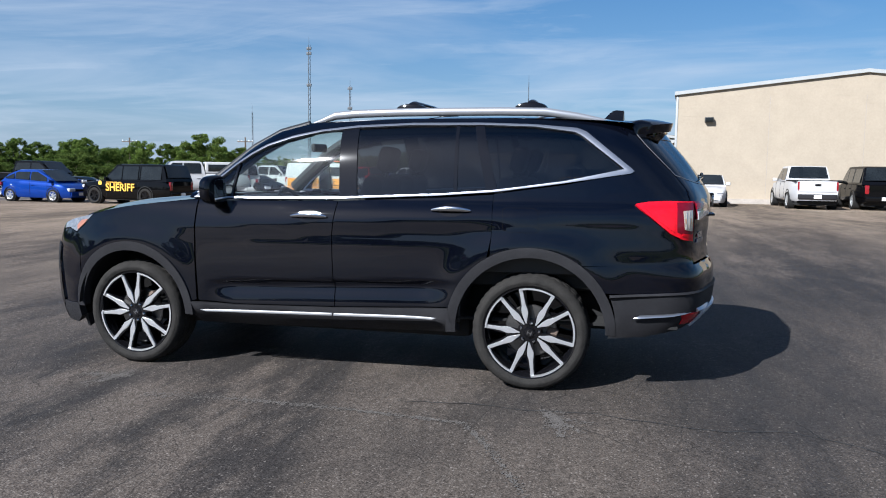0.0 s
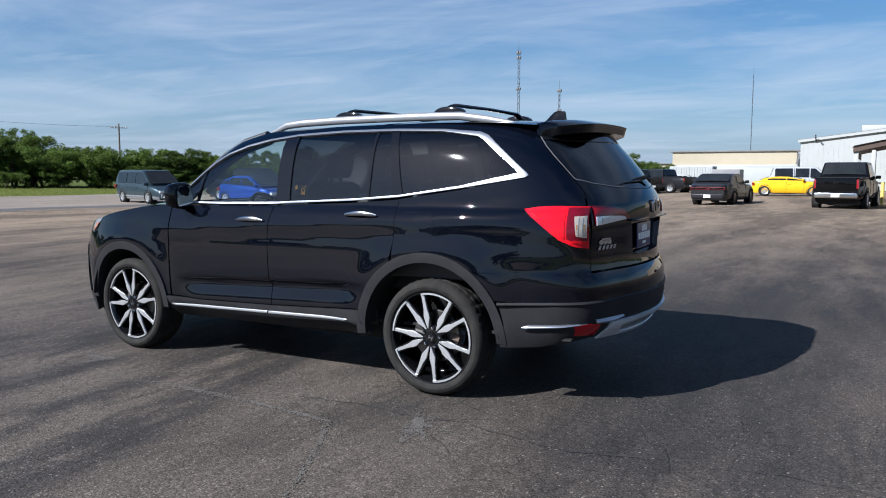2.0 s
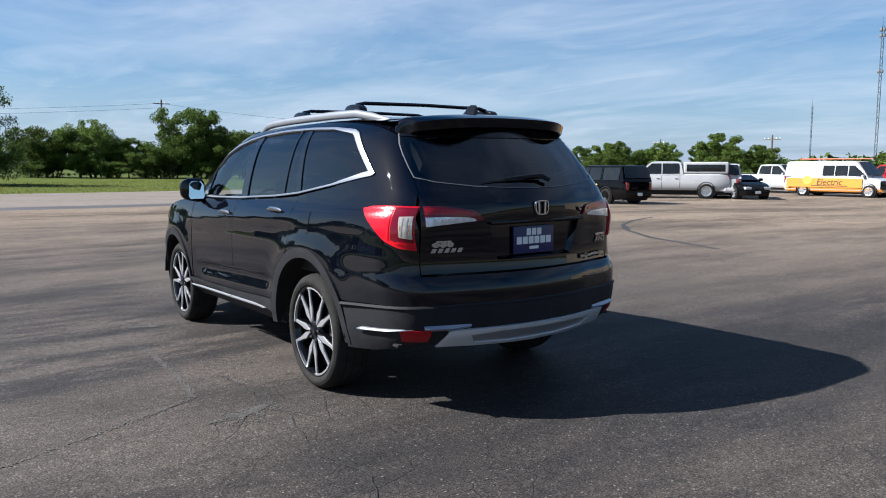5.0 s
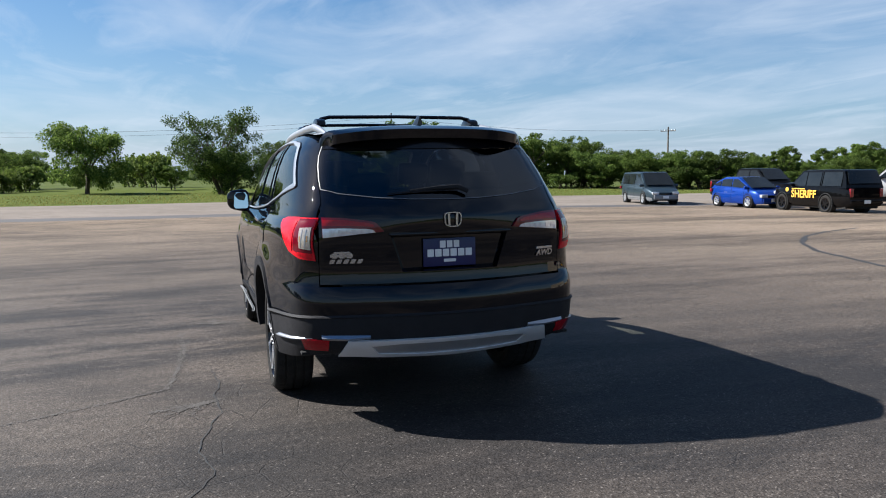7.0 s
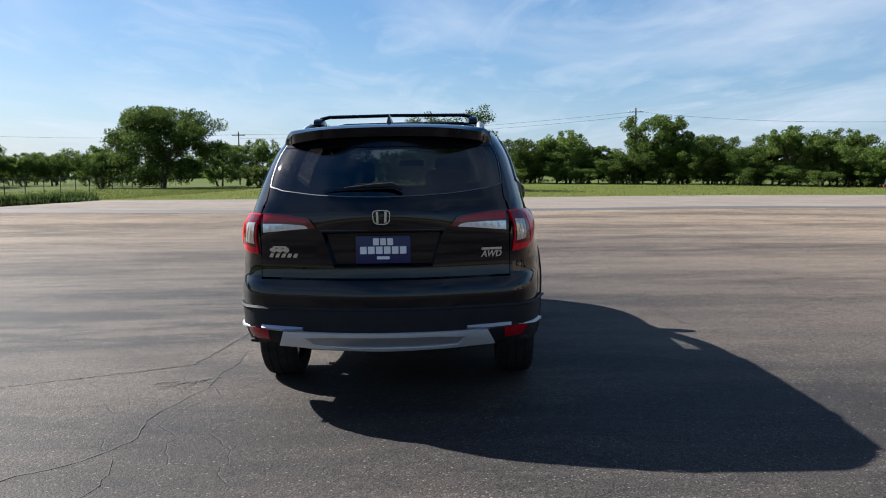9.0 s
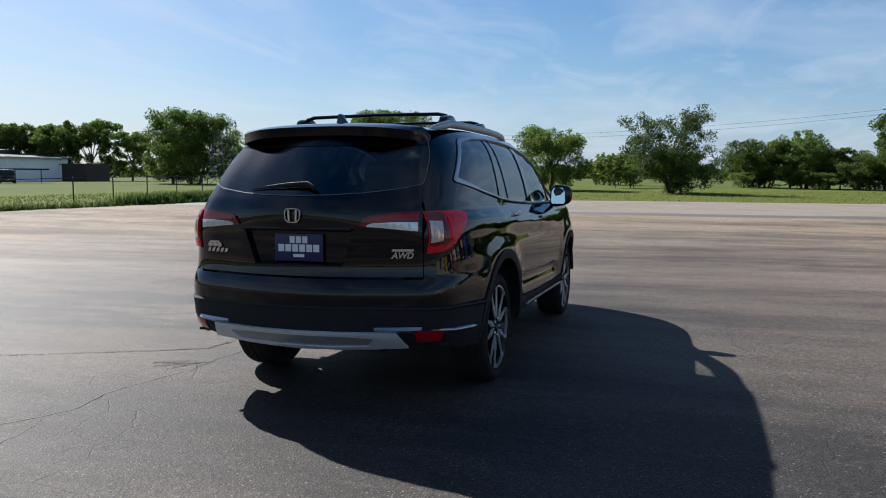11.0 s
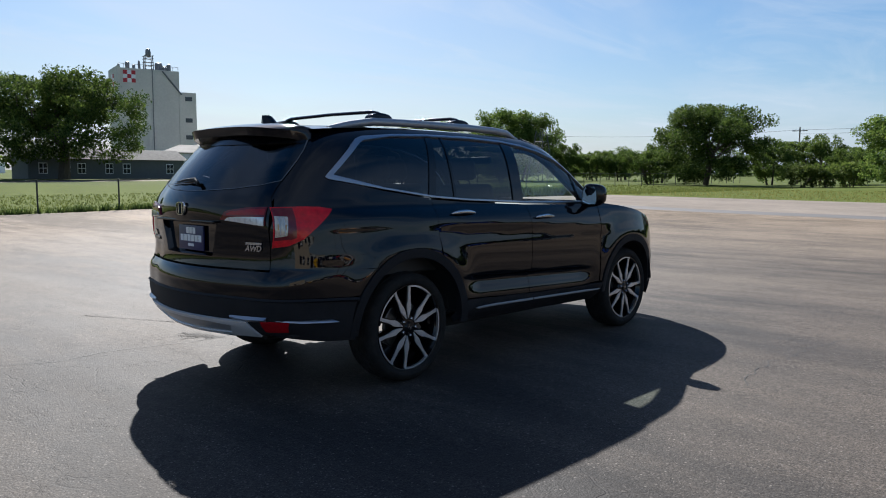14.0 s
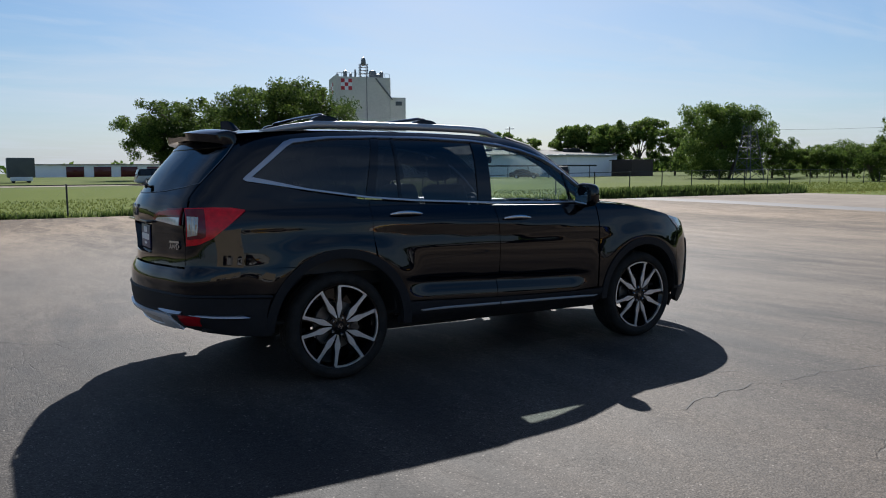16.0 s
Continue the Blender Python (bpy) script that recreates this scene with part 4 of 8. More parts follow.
        pth = [(x, s * (side_y(x, z) + 0.012 + 0.018 * math.sin(math.pi * min(max(k / 12, 0.04), 0.96))), z) for k, (x, _, z) in enumerate(pth)]
        tube(pth, [0.005 + 0.0105 * math.sin(math.pi * k / 12) ** 0.6 for k in range(13)], 10, b, squash=(0.55, 1.0))
        part("door_handle", b, M_CHROME, suv, "bright chrome door handle")
    # door mirror
    b = bmesh.new()
    bmesh.ops.create_uvsphere(b, u_segments=20, v_segments=12, radius=1)
    for v in b.verts:
        x, y, z = v.co
        x, y, z = (math.copysign(abs(c) ** 0.62, c) for c in (x, y, z))
        tap = 1 - 0.16 * y
        v.co = Vector((0.725 + (0.038 + 0.028 * (x > 0)) * x * tap + 0.012 * y, s * (1.000 + 0.102 * y), 1.228 + 0.098 * z * tap + 0.006 * y))
    mirror = part("door_mirror", b, M_PAINT, suv, "black door mirror housing")
    part("mirror_glass", prism([(0.062 * c * (1 - 0.08 * d), 0.074 * d) for c, d in ((-1, -0.7), (-0.8, -1), (0.8, -1), (1, -0.7), (1, 0.6), (0.7, 1), (-0.7, 1), (-1, 0.6))], -0.004, 0.0), M_MIRROR, mirror, "silvered mirror glass").matrix_basis = pose(0.6835, s * 0.978, 1.226, 4.0, 0, 90 - s * 8.0)
    part("mirror_foot", tube([(0.79, s * 0.86, 1.165), (0.76, s * 0.92, 1.165), (0.735, s * 0.97, 1.160)], [0.045, 0.036, 0.04], 10, squash=(1, 0.5)), M_GLOSSBLACK, mirror)
    part("turn_signal", block((0.745, s * 1.0 - 0.07, 1.213), (0.792, s * 1.0 + 0.085, 1.224), 0.004), M_LENS, mirror)
    # roof rail
    b = bmesh.new()
    xs = [0.16, 0.10, 0.0, -0.15, -0.45, -0.8, -1.15, -1.45, -1.65, -1.78, -1.84]
    tube([(x, s * (0.597 - 0.012 * smoothstep(-1.2, -1.84, x)), RIM_Z(x) + 0.002 + 0.045 * smoothstep(0.17, -0.05, x) * smoothstep(-1.88, -1.40, x)) for x in xs],
         [0.008, 0.014] + [0.022] * 6 + [0.020, 0.014, 0.008], 12, b, squash=(0.95, 1.25))
    part("roof_rail", b, M_SATIN, suv, "satin silver roof rail")
    # wheel well liners
    for ax, r in ((AXLE_F, 0.445), (AXLE_R, 0.485)):
        b = bmesh.new()
        pts = arc(ax, HUB_Z, r, 4, 176, 24)
        rows = [[b.verts.new((x, s * y, z)) for x, z in pts] for y in (0.955, 0.56)]
        for i in range(24):
            b.faces.new((rows[0][i], rows[0][i + 1], rows[1][i + 1], rows[1][i]))
        cv = b.verts.new((ax, s * 0.56, HUB_Z))
        for i in range(24):
            b.faces.new((rows[1][i], rows[1][i + 1], cv))
        part("wheel_well", b, M_DARK, suv)


for s in (1, -1):
    side_of_car(s)

# ---- rear of the vehicle ----
PILLAR_X = curve_of([1.19, 1.265, 1.36, 1.48, 1.60, 1.668], [-2.352, -2.30, -2.225, -2.12, -2.015, -1.975])


def gate_y(z):
    return side_y(PILLAR_X(z), z) - 0.004


RECESS = [(-0.352, 1.088), (-0.285, 0.876), (0.285, 0.876), (0.352, 1.088)]
gate = [(-0.736, 0.812), (0.736, 0.812), (0.736, 0.95), (0.732, 1.19), (gate_y(1.25), 1.25), (gate_y(1.30), 1.30), (gate_y(1.352), 1.352), (0.60, 1.325), (0.40, 1.300), (0.2, 1.288), (0, 1.284),
        (-0.2, 1.288), (-0.40, 1.300), (-0.60, 1.325), (-gate_y(1.352), 1.352), (-gate_y(1.30), 1.30), (-gate_y(1.25), 1.25), (-0.732, 1.19), (-0.736, 0.95)]
for s in (1, -1):
    zs = (1.20, 1.25, 1.30, 1.36, 1.42, 1.48, 1.54, 1.60, 1.65)
    panel("pillar_jamb", [(s * (gate_y(z) - 0.03), z) for z in zs] + [(s * (gate_y(z) + 0.010), z) for z in zs[::-1]], on_rear(-0.007), M_PAINT, suv, gap=0, thick=0, step=0.03)
tailgate = panel("tailgate", gate, on_rear(), M_PAINT, suv, "black painted tailgate", holes=[RECESS], step=0.034)
b = bmesh.new()
rim0 = [Vector((rear_x(y, z), y, z)) for y, z in densify(RECESS, 0.06)]
inner = inset(densify(RECESS, 0.06), 0.018)
v0 = [b.verts.new(p) for p in rim0]
v1 = [b.verts.new((-2.442, y, z)) for y, z in inner]
k = len(v0)
for i in range(k):
    b.faces.new((v0[i], v0[(i + 1) % k], v1[(i + 1) % k], v1[i]))
b.faces.new(v1)
bmesh.ops.recalc_face_normals(b, faces=b.faces)
part("plate_recess", b, M_PAINT, tailgate, smooth=False)
part("recess_garnish", block((-2.515, -0.36, 1.082), (-2.45, 0.36, 1.098), 0.006), M_GLOSSBLACK, tailgate)
glz = [(-gate_y(1.345), 1.345), (-0.60, 1.318), (-0.40, 1.293), (-0.2, 1.281), (0, 1.277), (0.2, 1.281), (0.40, 1.293), (0.60, 1.318)] + [(gate_y(z), z) for z in (1.345, 1.40, 1.48, 1.54, 1.60, 1.655)] + [(-gate_y(z), z) for z in (1.655, 1.60, 1.54, 1.48, 1.40)]
panel("rear_window", glz, on_rear(-0.002), M_REARG, tailgate, "dark tinted rear window", gap=0.002, thick=0)
ring_in = inset(densify(glz, 0.05), 0.045)
panel("rear_window_border", glz, on_rear(-0.006), M_GLOSSBLACK, tailgate, "black ceramic border", holes=[ring_in], gap=0.003, thick=0)
panel("window_seal", glz, on_rear(0.004), M_EDGE, tailgate, "thin dark glass seal", holes=[inset(densify(glz, 0.05), 0.0045)], gap=0, thick=0)
# lamps and white bars on the gate
for s in (1, -1):
    g = panel("gate_light", [(s * 0.716, 1.192), (s * 0.60, 1.188), (s * 0.45, 1.166), (s * 0.425, 1.155), (s * 0.388, 1.108), (s * 0.43, 1.104), (s * 0.55, 1.096), (s * 0.716, 1.080)], on_rear(0.012), M_CRIMSON, suv, "dark red lamp band on the tailgate", gap=0, thick=0.025, step=0.018)
    panel("light_bar", [(s * 0.714, 1.130), (s * 0.60, 1.130), (s * 0.47, 1.124), (s * 0.448, 1.118), (s * 0.432, 1.104), (s * 0.55, 1.094), (s * 0.714, 1.078)], on_rear(0.017), M_LENS, g, "clear light bar", gap=0, thick=0.01, step=0.016)
    for k in range(6):
        y = 0.672 - 0.040 * k
        panel("lens_rib", [(s * y, 1.122), (s * (y - 0.010), 1.122), (s * (y - 0.004), 1.096 + 0.001 * k), (s * (y + 0.002), 1.094 + 0.001 * k)], on_rear(0.0185), M_INSET, g, gap=0, thick=0.004, step=0.03)
    panel("red_lens", [(s * 0.712, 1.180), (s * 0.60, 1.176), (s * 0.47, 1.158), (s * 0.44, 1.146), (s * 0.445, 1.134), (s * 0.48, 1.138), (s * 0.60, 1.143), (s * 0.712, 1.144)], on_rear(0.0145), M_DEEPRED, g, "deep red lens band", gap=0, thick=0.008, step=0.018)
# bumper
flank = [(wrap_u(-2.1, 0.80), 0.80), (wrap_u(-1.9, 0.80), 0.799)] + [(wrap_u(x, z), z) for x, z in arc(AXLE_R, HUB_Z, ARCH_R, 127, 150, 6)] + [(wrap_u(-2.0, 0.632), 0.632), (wrap_u(-2.2, 0.636), 0.636)]
panel("rear_bumper", [(-SEAM, 0.802), (SEAM, 0.802)] + flank + [(SEAM, 0.642), (-SEAM, 0.642)] + [(-u, z) for u, z in flank[::-1]], on_wrap(), M_PAINT, suv, "painted rear bumper", gap=0, step=0.03)
flank = [(wrap_u(-2.2, 0.636), 0.636), (wrap_u(-1.895, 0.622), 0.622), (wrap_u(-1.92, 0.45), 0.45), (wrap_u(-1.89, 0.352), 0.352), (wrap_u(-2.10, 0.365), 0.365), (wrap_u(-2.25, 0.395), 0.395)]
panel("bumper_lower", [(-SEAM, 0.640), (SEAM, 0.640)] + flank + [(0.70, 0.42), (0.45, 0.375), (-0.45, 0.375), (-0.70, 0.42)] + [(-u, z) for u, z in flank[::-1]], on_wrap(0.006), M_PLASTIC, suv, "matt grey lower bumper", gap=0, thick=0.06, step=0.04)
ledge = [(0, 0.643), (0.4, 0.643), (SEAM, 0.641), (wrap_u(-2.2, 0.636), 0.636), (wrap_u(-2.05, 0.629), 0.629), (wrap_u(-1.895, 0.622), 0.622)]
ledge = [(-u, z) for u, z in ledge[:0:-1]] + ledge
panel("cladding_edge", [(u, z + 0.006) for u, z in ledge] + [(u, z - 0.007) for u, z in ledge[::-1]], on_wrap(0.013, 0.8, 0.634), M_PLASTIC, suv, "upper ledge of the grey cladding", gap=0, thick=0.02, step=0.03)
panel("skid_plate", [(-0.60, 0.498), (0.60, 0.498), (0.645, 0.398), (0.50, 0.392), (0.455, 0.388), (0, 0.376), (-0.455, 0.388), (-0.50, 0.392), (-0.645, 0.398)], on_rear(0.024), M_SKID, suv, "satin silver skid plate", gap=0, thick=0.04,
      holes=[[(-0.47, 0.462), (-0.30, 0.474), (0.30, 0.474), (0.47, 0.462), (0.425, 0.408), (0.2, 0.398), (-0.2, 0.398), (-0.425, 0.408)]])
panel("skid_plate_inset", [(-0.475, 0.466), (-0.30, 0.478), (0.30, 0.478), (0.475, 0.466), (0.43, 0.404), (0.2, 0.394), (-0.2, 0.394), (-0.43, 0.404)], on_rear(0.013), M_INSET, suv, "dark inset of the skid plate", gap=0, thick=0.01)
for s in (1, -1):
    panel("bumper_strip", [(s * 0.74, 0.535), (s * 0.48, 0.530), (s * 0.48, 0.522), (s * 0.60, 0.514), (s * 0.74, 0.518)], lambda y, z: Vector((rear_x(y, 0.52) - 0.016 + (z - 0.525) * 0.9, y, z)), M_BRIGHT, suv, gap=0, thick=0.02, step=0.03)
    panel("reflector", [(s * 0.845, 0.508), (s * 0.70, 0.507), (s * 0.70, 0.437), (s * 0.82, 0.440)], on_rear(0.012), M_DEEPRED, suv, "red bumper reflector", gap=0, thick=0.02, step=0.03)
# spoiler
def spoiler(u, v):
    w = -1 + 2 * v
    a, z0, z1 = abs(w), roof_z(-2.0, 0.60), 1.605
    y1 = side_y(-2.0, z1) + 0.003
    t = max((a - 0.75) / 0.25, 0)
    if t == 0:
        y = 0.60 * a / 0.75
        z = roof_z(-2.0, y)
    else:
        y, z = 0.60 + (y1 - 0.60) * math.sin(t * math.pi / 2), z0 - (z0 - z1) * (1 - math.cos(t * math.pi / 2))
    edge = -2.262 + 0.225 * smoothstep(0.40, 1.02, a)
    x = -1.985 - 0.03 * t + (edge + 1.985 + 0.03 * t) * u
    return Vector((x, math.copysign(y * (1 - 0.055 * u * u * smoothstep(0.5, 1, a)), w), z + 0.003 + 0.016 * smoothstep(0, 0.5, u) * (1 - t) - 0.038 * u * u))


b = sheet(spoiler, 10, 48)
b.verts.ensure_lookup_table()
top = [b.verts[10 * 49 + j] for j in range(49)]
low, back = [], []
for j, v in enumerate(top):
    t = max((abs(-1 + j / 24) - 0.80) / 0.20, 0)
    y, z = v.co.y * (1 - 0.012 * t), v.co.z - 0.054 + 0.044 * t * t
    low.append(b.verts.new((v.co.x + 0.016, y, z)))
    back.append(b.verts.new((max(rear_x(y * 0.96, z) + 0.02, v.co.x + 0.03), y * (1 - 0.015 * t), z - 0.004)))
for j in range(48):
    b.faces.new((top[j], top[j + 1], low[j + 1], low[j]))
    b.faces.new((low[j], low[j + 1], back[j + 1], back[j]))
b.verts.ensure_lookup_table()
for j in (0, 48):
    flank = [b.verts[49 * i + j] for i in range(11)]
    b.faces.new(flank + [low[j], back[j]])
bmesh.ops.recalc_face_normals(b, faces=b.faces)
part("roof_spoiler", b, M_PAINT, suv, "black roof spoiler over the rear window")
# wiper with its cover
def glass_at(y, z, out):
    return (rear_x(y, z) - out, y, z)


b = tube([glass_at(-0.115, 1.322, 0.03), glass_at(-0.06, 1.348, 0.035), glass_at(0.06, 1.346, 0.03), glass_at(0.22, 1.332, 0.02)], [0.014, 0.015, 0.009, 0.004], 8, squash=(0.7, 1.0))
wiper = part("rear_wiper", b, M_PLASTIC, suv, "black rear wiper arm")
part("wiper_blade", tube([glass_at(-0.07, 1.333, 0.012), glass_at(0.12, 1.328, 0.014), glass_at(0.345, 1.316, 0.012)], [0.004, 0.006, 0.003], 6), M_GLOSSBLACK, wiper)
panel("body_backing", [(-0.80, 0.60), (0.80, 0.60), (0.79, 1.20), (0.74, 1.34), (-0.74, 1.34), (-0.79, 1.20)], on_rear(-0.11), M_DARK, suv, gap=0, thick=0)
head = [(gate_y(z) - 0.006, z) for z in (1.583, 1.61, 1.64, 1.66)]
panel("window_header", [(-u, z) for u, z in head[::-1]] + [(-0.3, 1.575), (0.3, 1.575)] + head + [(0.585, 1.69), (-0.585, 1.69)], on_rear(0.004), M_GLOSSBLACK, suv, "black band under the spoiler", gap=0, thick=0.01, step=0.04)
# badges: plain bright shapes
b = bmesh.new()
ringo = [(0.053 * math.copysign(abs(math.cos(a)) ** 0.55, math.cos(a)) * (1 + 0.12 * math.sin(a)), 0.044 * math.copysign(abs(math.sin(a)) ** 0.6, math.sin(a))) for a in (2 * math.pi * k / 40 for k in range(40))]
ringi = [(0.85 * x, 0.83 * z) for x, z in ringo]
for pa, pb in ((ringo, ringi),):
    rows = [[b.verts.new((x, y, z)) for x, z in p] for y, p in ((0, pa), (-0.010, [(0.95 * x, 0.95 * z) for x, z in pa]), (-0.010, pb), (0, pb))]
    for r0, r1 in zip(rows, rows[1:]):
        for i in range(40):
            b.faces.new((r0[i], r0[(i + 1) % 40], r1[(i + 1) % 40], r1[i]))
for s in (1, -1):
    prism([(s * 0.016, -0.033), (s * 0.028, -0.033), (s * 0.031, 0.033), (s * 0.018, 0.033)], -0.009, 0, b)
bmesh.ops.recalc_face_normals(b, faces=b.faces)
part("emblem", b, M_CHROME, tailgate, "bright chrome emblem frame").matrix_basis = pose(-2.524, 0, 1.165, 0, 0, -90)


def badge(name, y0, y1, z0, z1, slant=0.012, mt=None):
    w = abs(y1 - y0)
    o = prism([(0, 0), (w, 0), (w + slant, z1 - z0), (slant, z1 - z0)], -0.005, 0, bevel=0.0012)
    ang = math.degrees(math.atan2(rear_x(y1, z0) - rear_x(y0, z0), y1 - y0))
    ob = part(name, o, mt or M_CHROME, tailgate)
    d = Vector((rear_x(y1, z0) - rear_x(y0, z0), y1 - y0, 0)).normalized()
    m = Matrix((( d.x, 0, 0, rear_x(y0, z0) - 0.004), (d.y, 0, 0, y0), (0, 0, 1, z0), (0, 0, 0, 1)))
    yax = Vector((0, 0, 1)).cross(d)
    for r in range(3):
        m[r][1] = yax[r]
    ob.matrix_basis = m
    return ob


for k in range(5):
    badge("badge_bar", 0.682 - 0.037 * k, 0.682 - 0.037 * k - 0.026, 0.932, 0.956)
badge("badge_plate", 0.676, 0.548, 0.968, 0.984, 0.0)
badge("badge_plate", 0.655, 0.565, 0.988, 0.999, 0.0)
for yc in (0.652, 0.612, 0.572):
    badge("badge_plate", yc + 0.014, yc - 0.014, 0.962, 0.990, 0.0)
badge("badge_bar", -0.565, -0.69, 0.962, 0.976, 0.004)


def lettering(name, words, size, m, material, parent, label="", depth=0.003, shear=0.0, bold=0.0):
    cu = bpy.data.curves.new(name, "FONT")
    cu.body, cu.size, cu.extrude, cu.shear, cu.offset = words, size, depth, shear, bold
    cu.align_x, cu.align_y, cu.resolution_u = "CENTER", "CENTER", 3
    tmp = bpy.data.objects.new(name, cu)
    scene.collection.objects.link(tmp)
    me = bpy.data.meshes.new_from_object(tmp.evaluated_get(bpy.context.evaluated_depsgraph_get()))
    bpy.data.objects.remove(tmp)
    me.materials.clear()
    ob = part(name, me, material, parent, label)
    ob.matrix_basis = m
    return ob


def on_gate(y, z, out):
    """A frame lying on the tailgate, reading from behind, its face outwards."""
    sl = (rear_x(y + 0.05, z) - rear_x(y - 0.05, z)) / 0.10
    tx, up = Vector((-sl, -1, 0)).normalized(), Vector((0, 0, 1))
    nz = tx.cross(up)
    at = Vector((rear_x(y, z), y, z)) + nz * out
    return Matrix(((tx.x, up.x, nz.x, at.x), (tx.y, up.y, nz.y, at.y), (tx.z, up.z, nz.z, at.z), (0, 0, 0, 1)))


lettering("badge_lettering", "AWD", 0.050, on_gate(-0.622, 0.938, 0.006), M_CHROME, tailgate, "bright lettering", shear=0.25, bold=0.0015)
# dealer plate: name and sign as plain bars
plate = part("number_plate", block((-2.462, -0.158, 0.895), (-2.452, 0.158, 1.056), 0.003), M_BLUEPLATE, tailgate, "dark blue dealer plate with white bars")
for y0, y1, z0, z1, n in ((-0.062, 0.062, 1.001, 1.042, 3), (-0.138, 0.138, 0.951, 0.994, 6), (-0.036, 0.036, 0.919, 0.937, 1)):
    w = (y1 - y0) / n
    for k in range(n):
        part("plate_bar", block((-2.4645, y0 + w * k + (0.004 if n > 1 else 0), z0), (-2.4615, y0 + w * (k + 1) - (0.004 if n > 1 else 0), z1), 0.001, 1), M_WHITE, plate)

# ---- roof, hood, windscreen, front ----
part("roof", sheet(lambda u, v: Vector(((x := (0.225 + 0.085 * (1 - (2 * v - 1) ** 2)) * (1 - u) - 2.01 * u), (y := RIM_Y(x) * (-1 + 2 * v)), roof_z(x, y))), 34, 28), M_PAINT, suv, "black roof panel")
for bx in (-0.535, -1.35):
    b = tube([(bx, -0.560, 1.785), (bx, -0.535, 1.815), (bx, -0.48, 1.828), (bx, 0, 1.834), (bx, 0.48, 1.828), (bx, 0.535, 1.815), (bx, 0.560, 1.785)], [0.014, 0.017, 0.016, 0.015, 0.016, 0.017, 0.014], 10, squash=(1.6, 0.8))
    for s in (1, -1):
        dome = [(0.115 * math.cos(math.pi * k / 14), 0.052 * math.sin(math.pi * k / 14) ** 0.8) for k in range(15)]
        rows = [[b.verts.new((bx + x * f, s * y, 1.768 + z * f)) for x, z in dome] for y, f in ((0.583, 0.66), (0.575, 0.92), (0.550, 0.96), (0.520, 0.92), (0.510, 0.66))]
        for r0, r1 in zip(rows, rows[1:]):
            for i in range(14):
                b.faces.new((r0[i], r0[i + 1], r1[i + 1], r1[i]))
        b.faces.new(rows[0])
        b.faces.new(rows[-1])
    bmesh.ops.recalc_face_normals(b, faces=b.faces)
    part("cross_bar", b, M_GLOSSBLACK, suv, "black roof cross bar")
b = bmesh.new()
rings = []
for k in range(9):
    t = k / 8
    x, hgt, w = -1.785 - 0.150 * t, 0.078 * math.sin(min(t * 1.5, 1) * math.pi / 2) ** 1.4 + 0.004, 0.046 * (1 - 0.50 * t)
    rings.append([b.verts.new((x - 0.010 * q * t, w * math.cos(math.pi * q) * (1 - 0.75 * math.sin(math.pi * q)), roof_z(x, 0) - 0.004 + hgt * math.sin(math.pi * q))) for q in (j / 8 for j in range(9))])
for r0, r1 in zip(rings, rings[1:]):
    for j in range(8):
        b.faces.new((r0[j], r0[j + 1], r1[j + 1], r1[j]))
b.faces.new(rings[-1])
bmesh.ops.recalc_face_normals(b, faces=b.faces)
part("antenna_fin", b, M_GLOSSBLACK, suv, "black shark-fin aerial")


def screen(u, v):
    x = 0.975 - 0.75 * u
    y, k = RIM_Y(x) * (-1 + 2 * v) * 0.995, 1 - (2 * v - 1) ** 2
    return Vector((x + (0.20 - 0.11 * u) * k, y, RIM_Z(x) + (0.02 * math.sin(math.pi * u) + 0.004 * u) * k))


part("windscreen", sheet(screen, 14, 20), M_CLEAR, suv, "clear windscreen")


def hood(u, v):
    x = 0.93 + 1.27 * u
    y = side_y(x, HOOD_SIDE(x)) * (-1 + 2 * v)
    return Vector((x + 0.24 * (1 - smoothstep(0, 0.25, u)) * (1 - (2 * v - 1) ** 2) * 0.6, y, hood_z(x, y)))


part("hood", sheet(hood, 28, 24), M_PAINT, suv, "black hood")
panel("front_bumper", [(-0.72, 0.24), (0.72, 0.24), (0.80, 0.40), (0.80, 0.60), (0.78, 0.80), (0.70, 0.92), (0, 0.955), (-0.70, 0.92), (-0.78, 0.80), (-0.80, 0.60), (-0.80, 0.40)], on_front(), M_PAINT, suv, "painted front bumper",
      holes=[[(-0.58, 0.88), (-0.52, 0.62), (0.52, 0.62), (0.58, 0.88)]], gap=0)
part("grille", solid(sheet(lambda u, v: Vector((front_x(-0.59 + 1.18 * v, 0.61 + 0.28 * u) - 0.03, -0.59 + 1.18 * v, 0.61 + 0.28 * u)), 6, 16), 0.01), M_GLOSSBLACK, suv, "black grille")
part("nose_edge", sheet(lambda u, v: Vector((hood(1, v).x * (1 - u) + front_x(hood(1, v).y * 0.96, 0.94) * u, hood(1, v).y * (1 - 0.04 * u), hood(1, v).z * (1 - u) + 0.94 * u)), 4, 24), M_PAINT, suv)

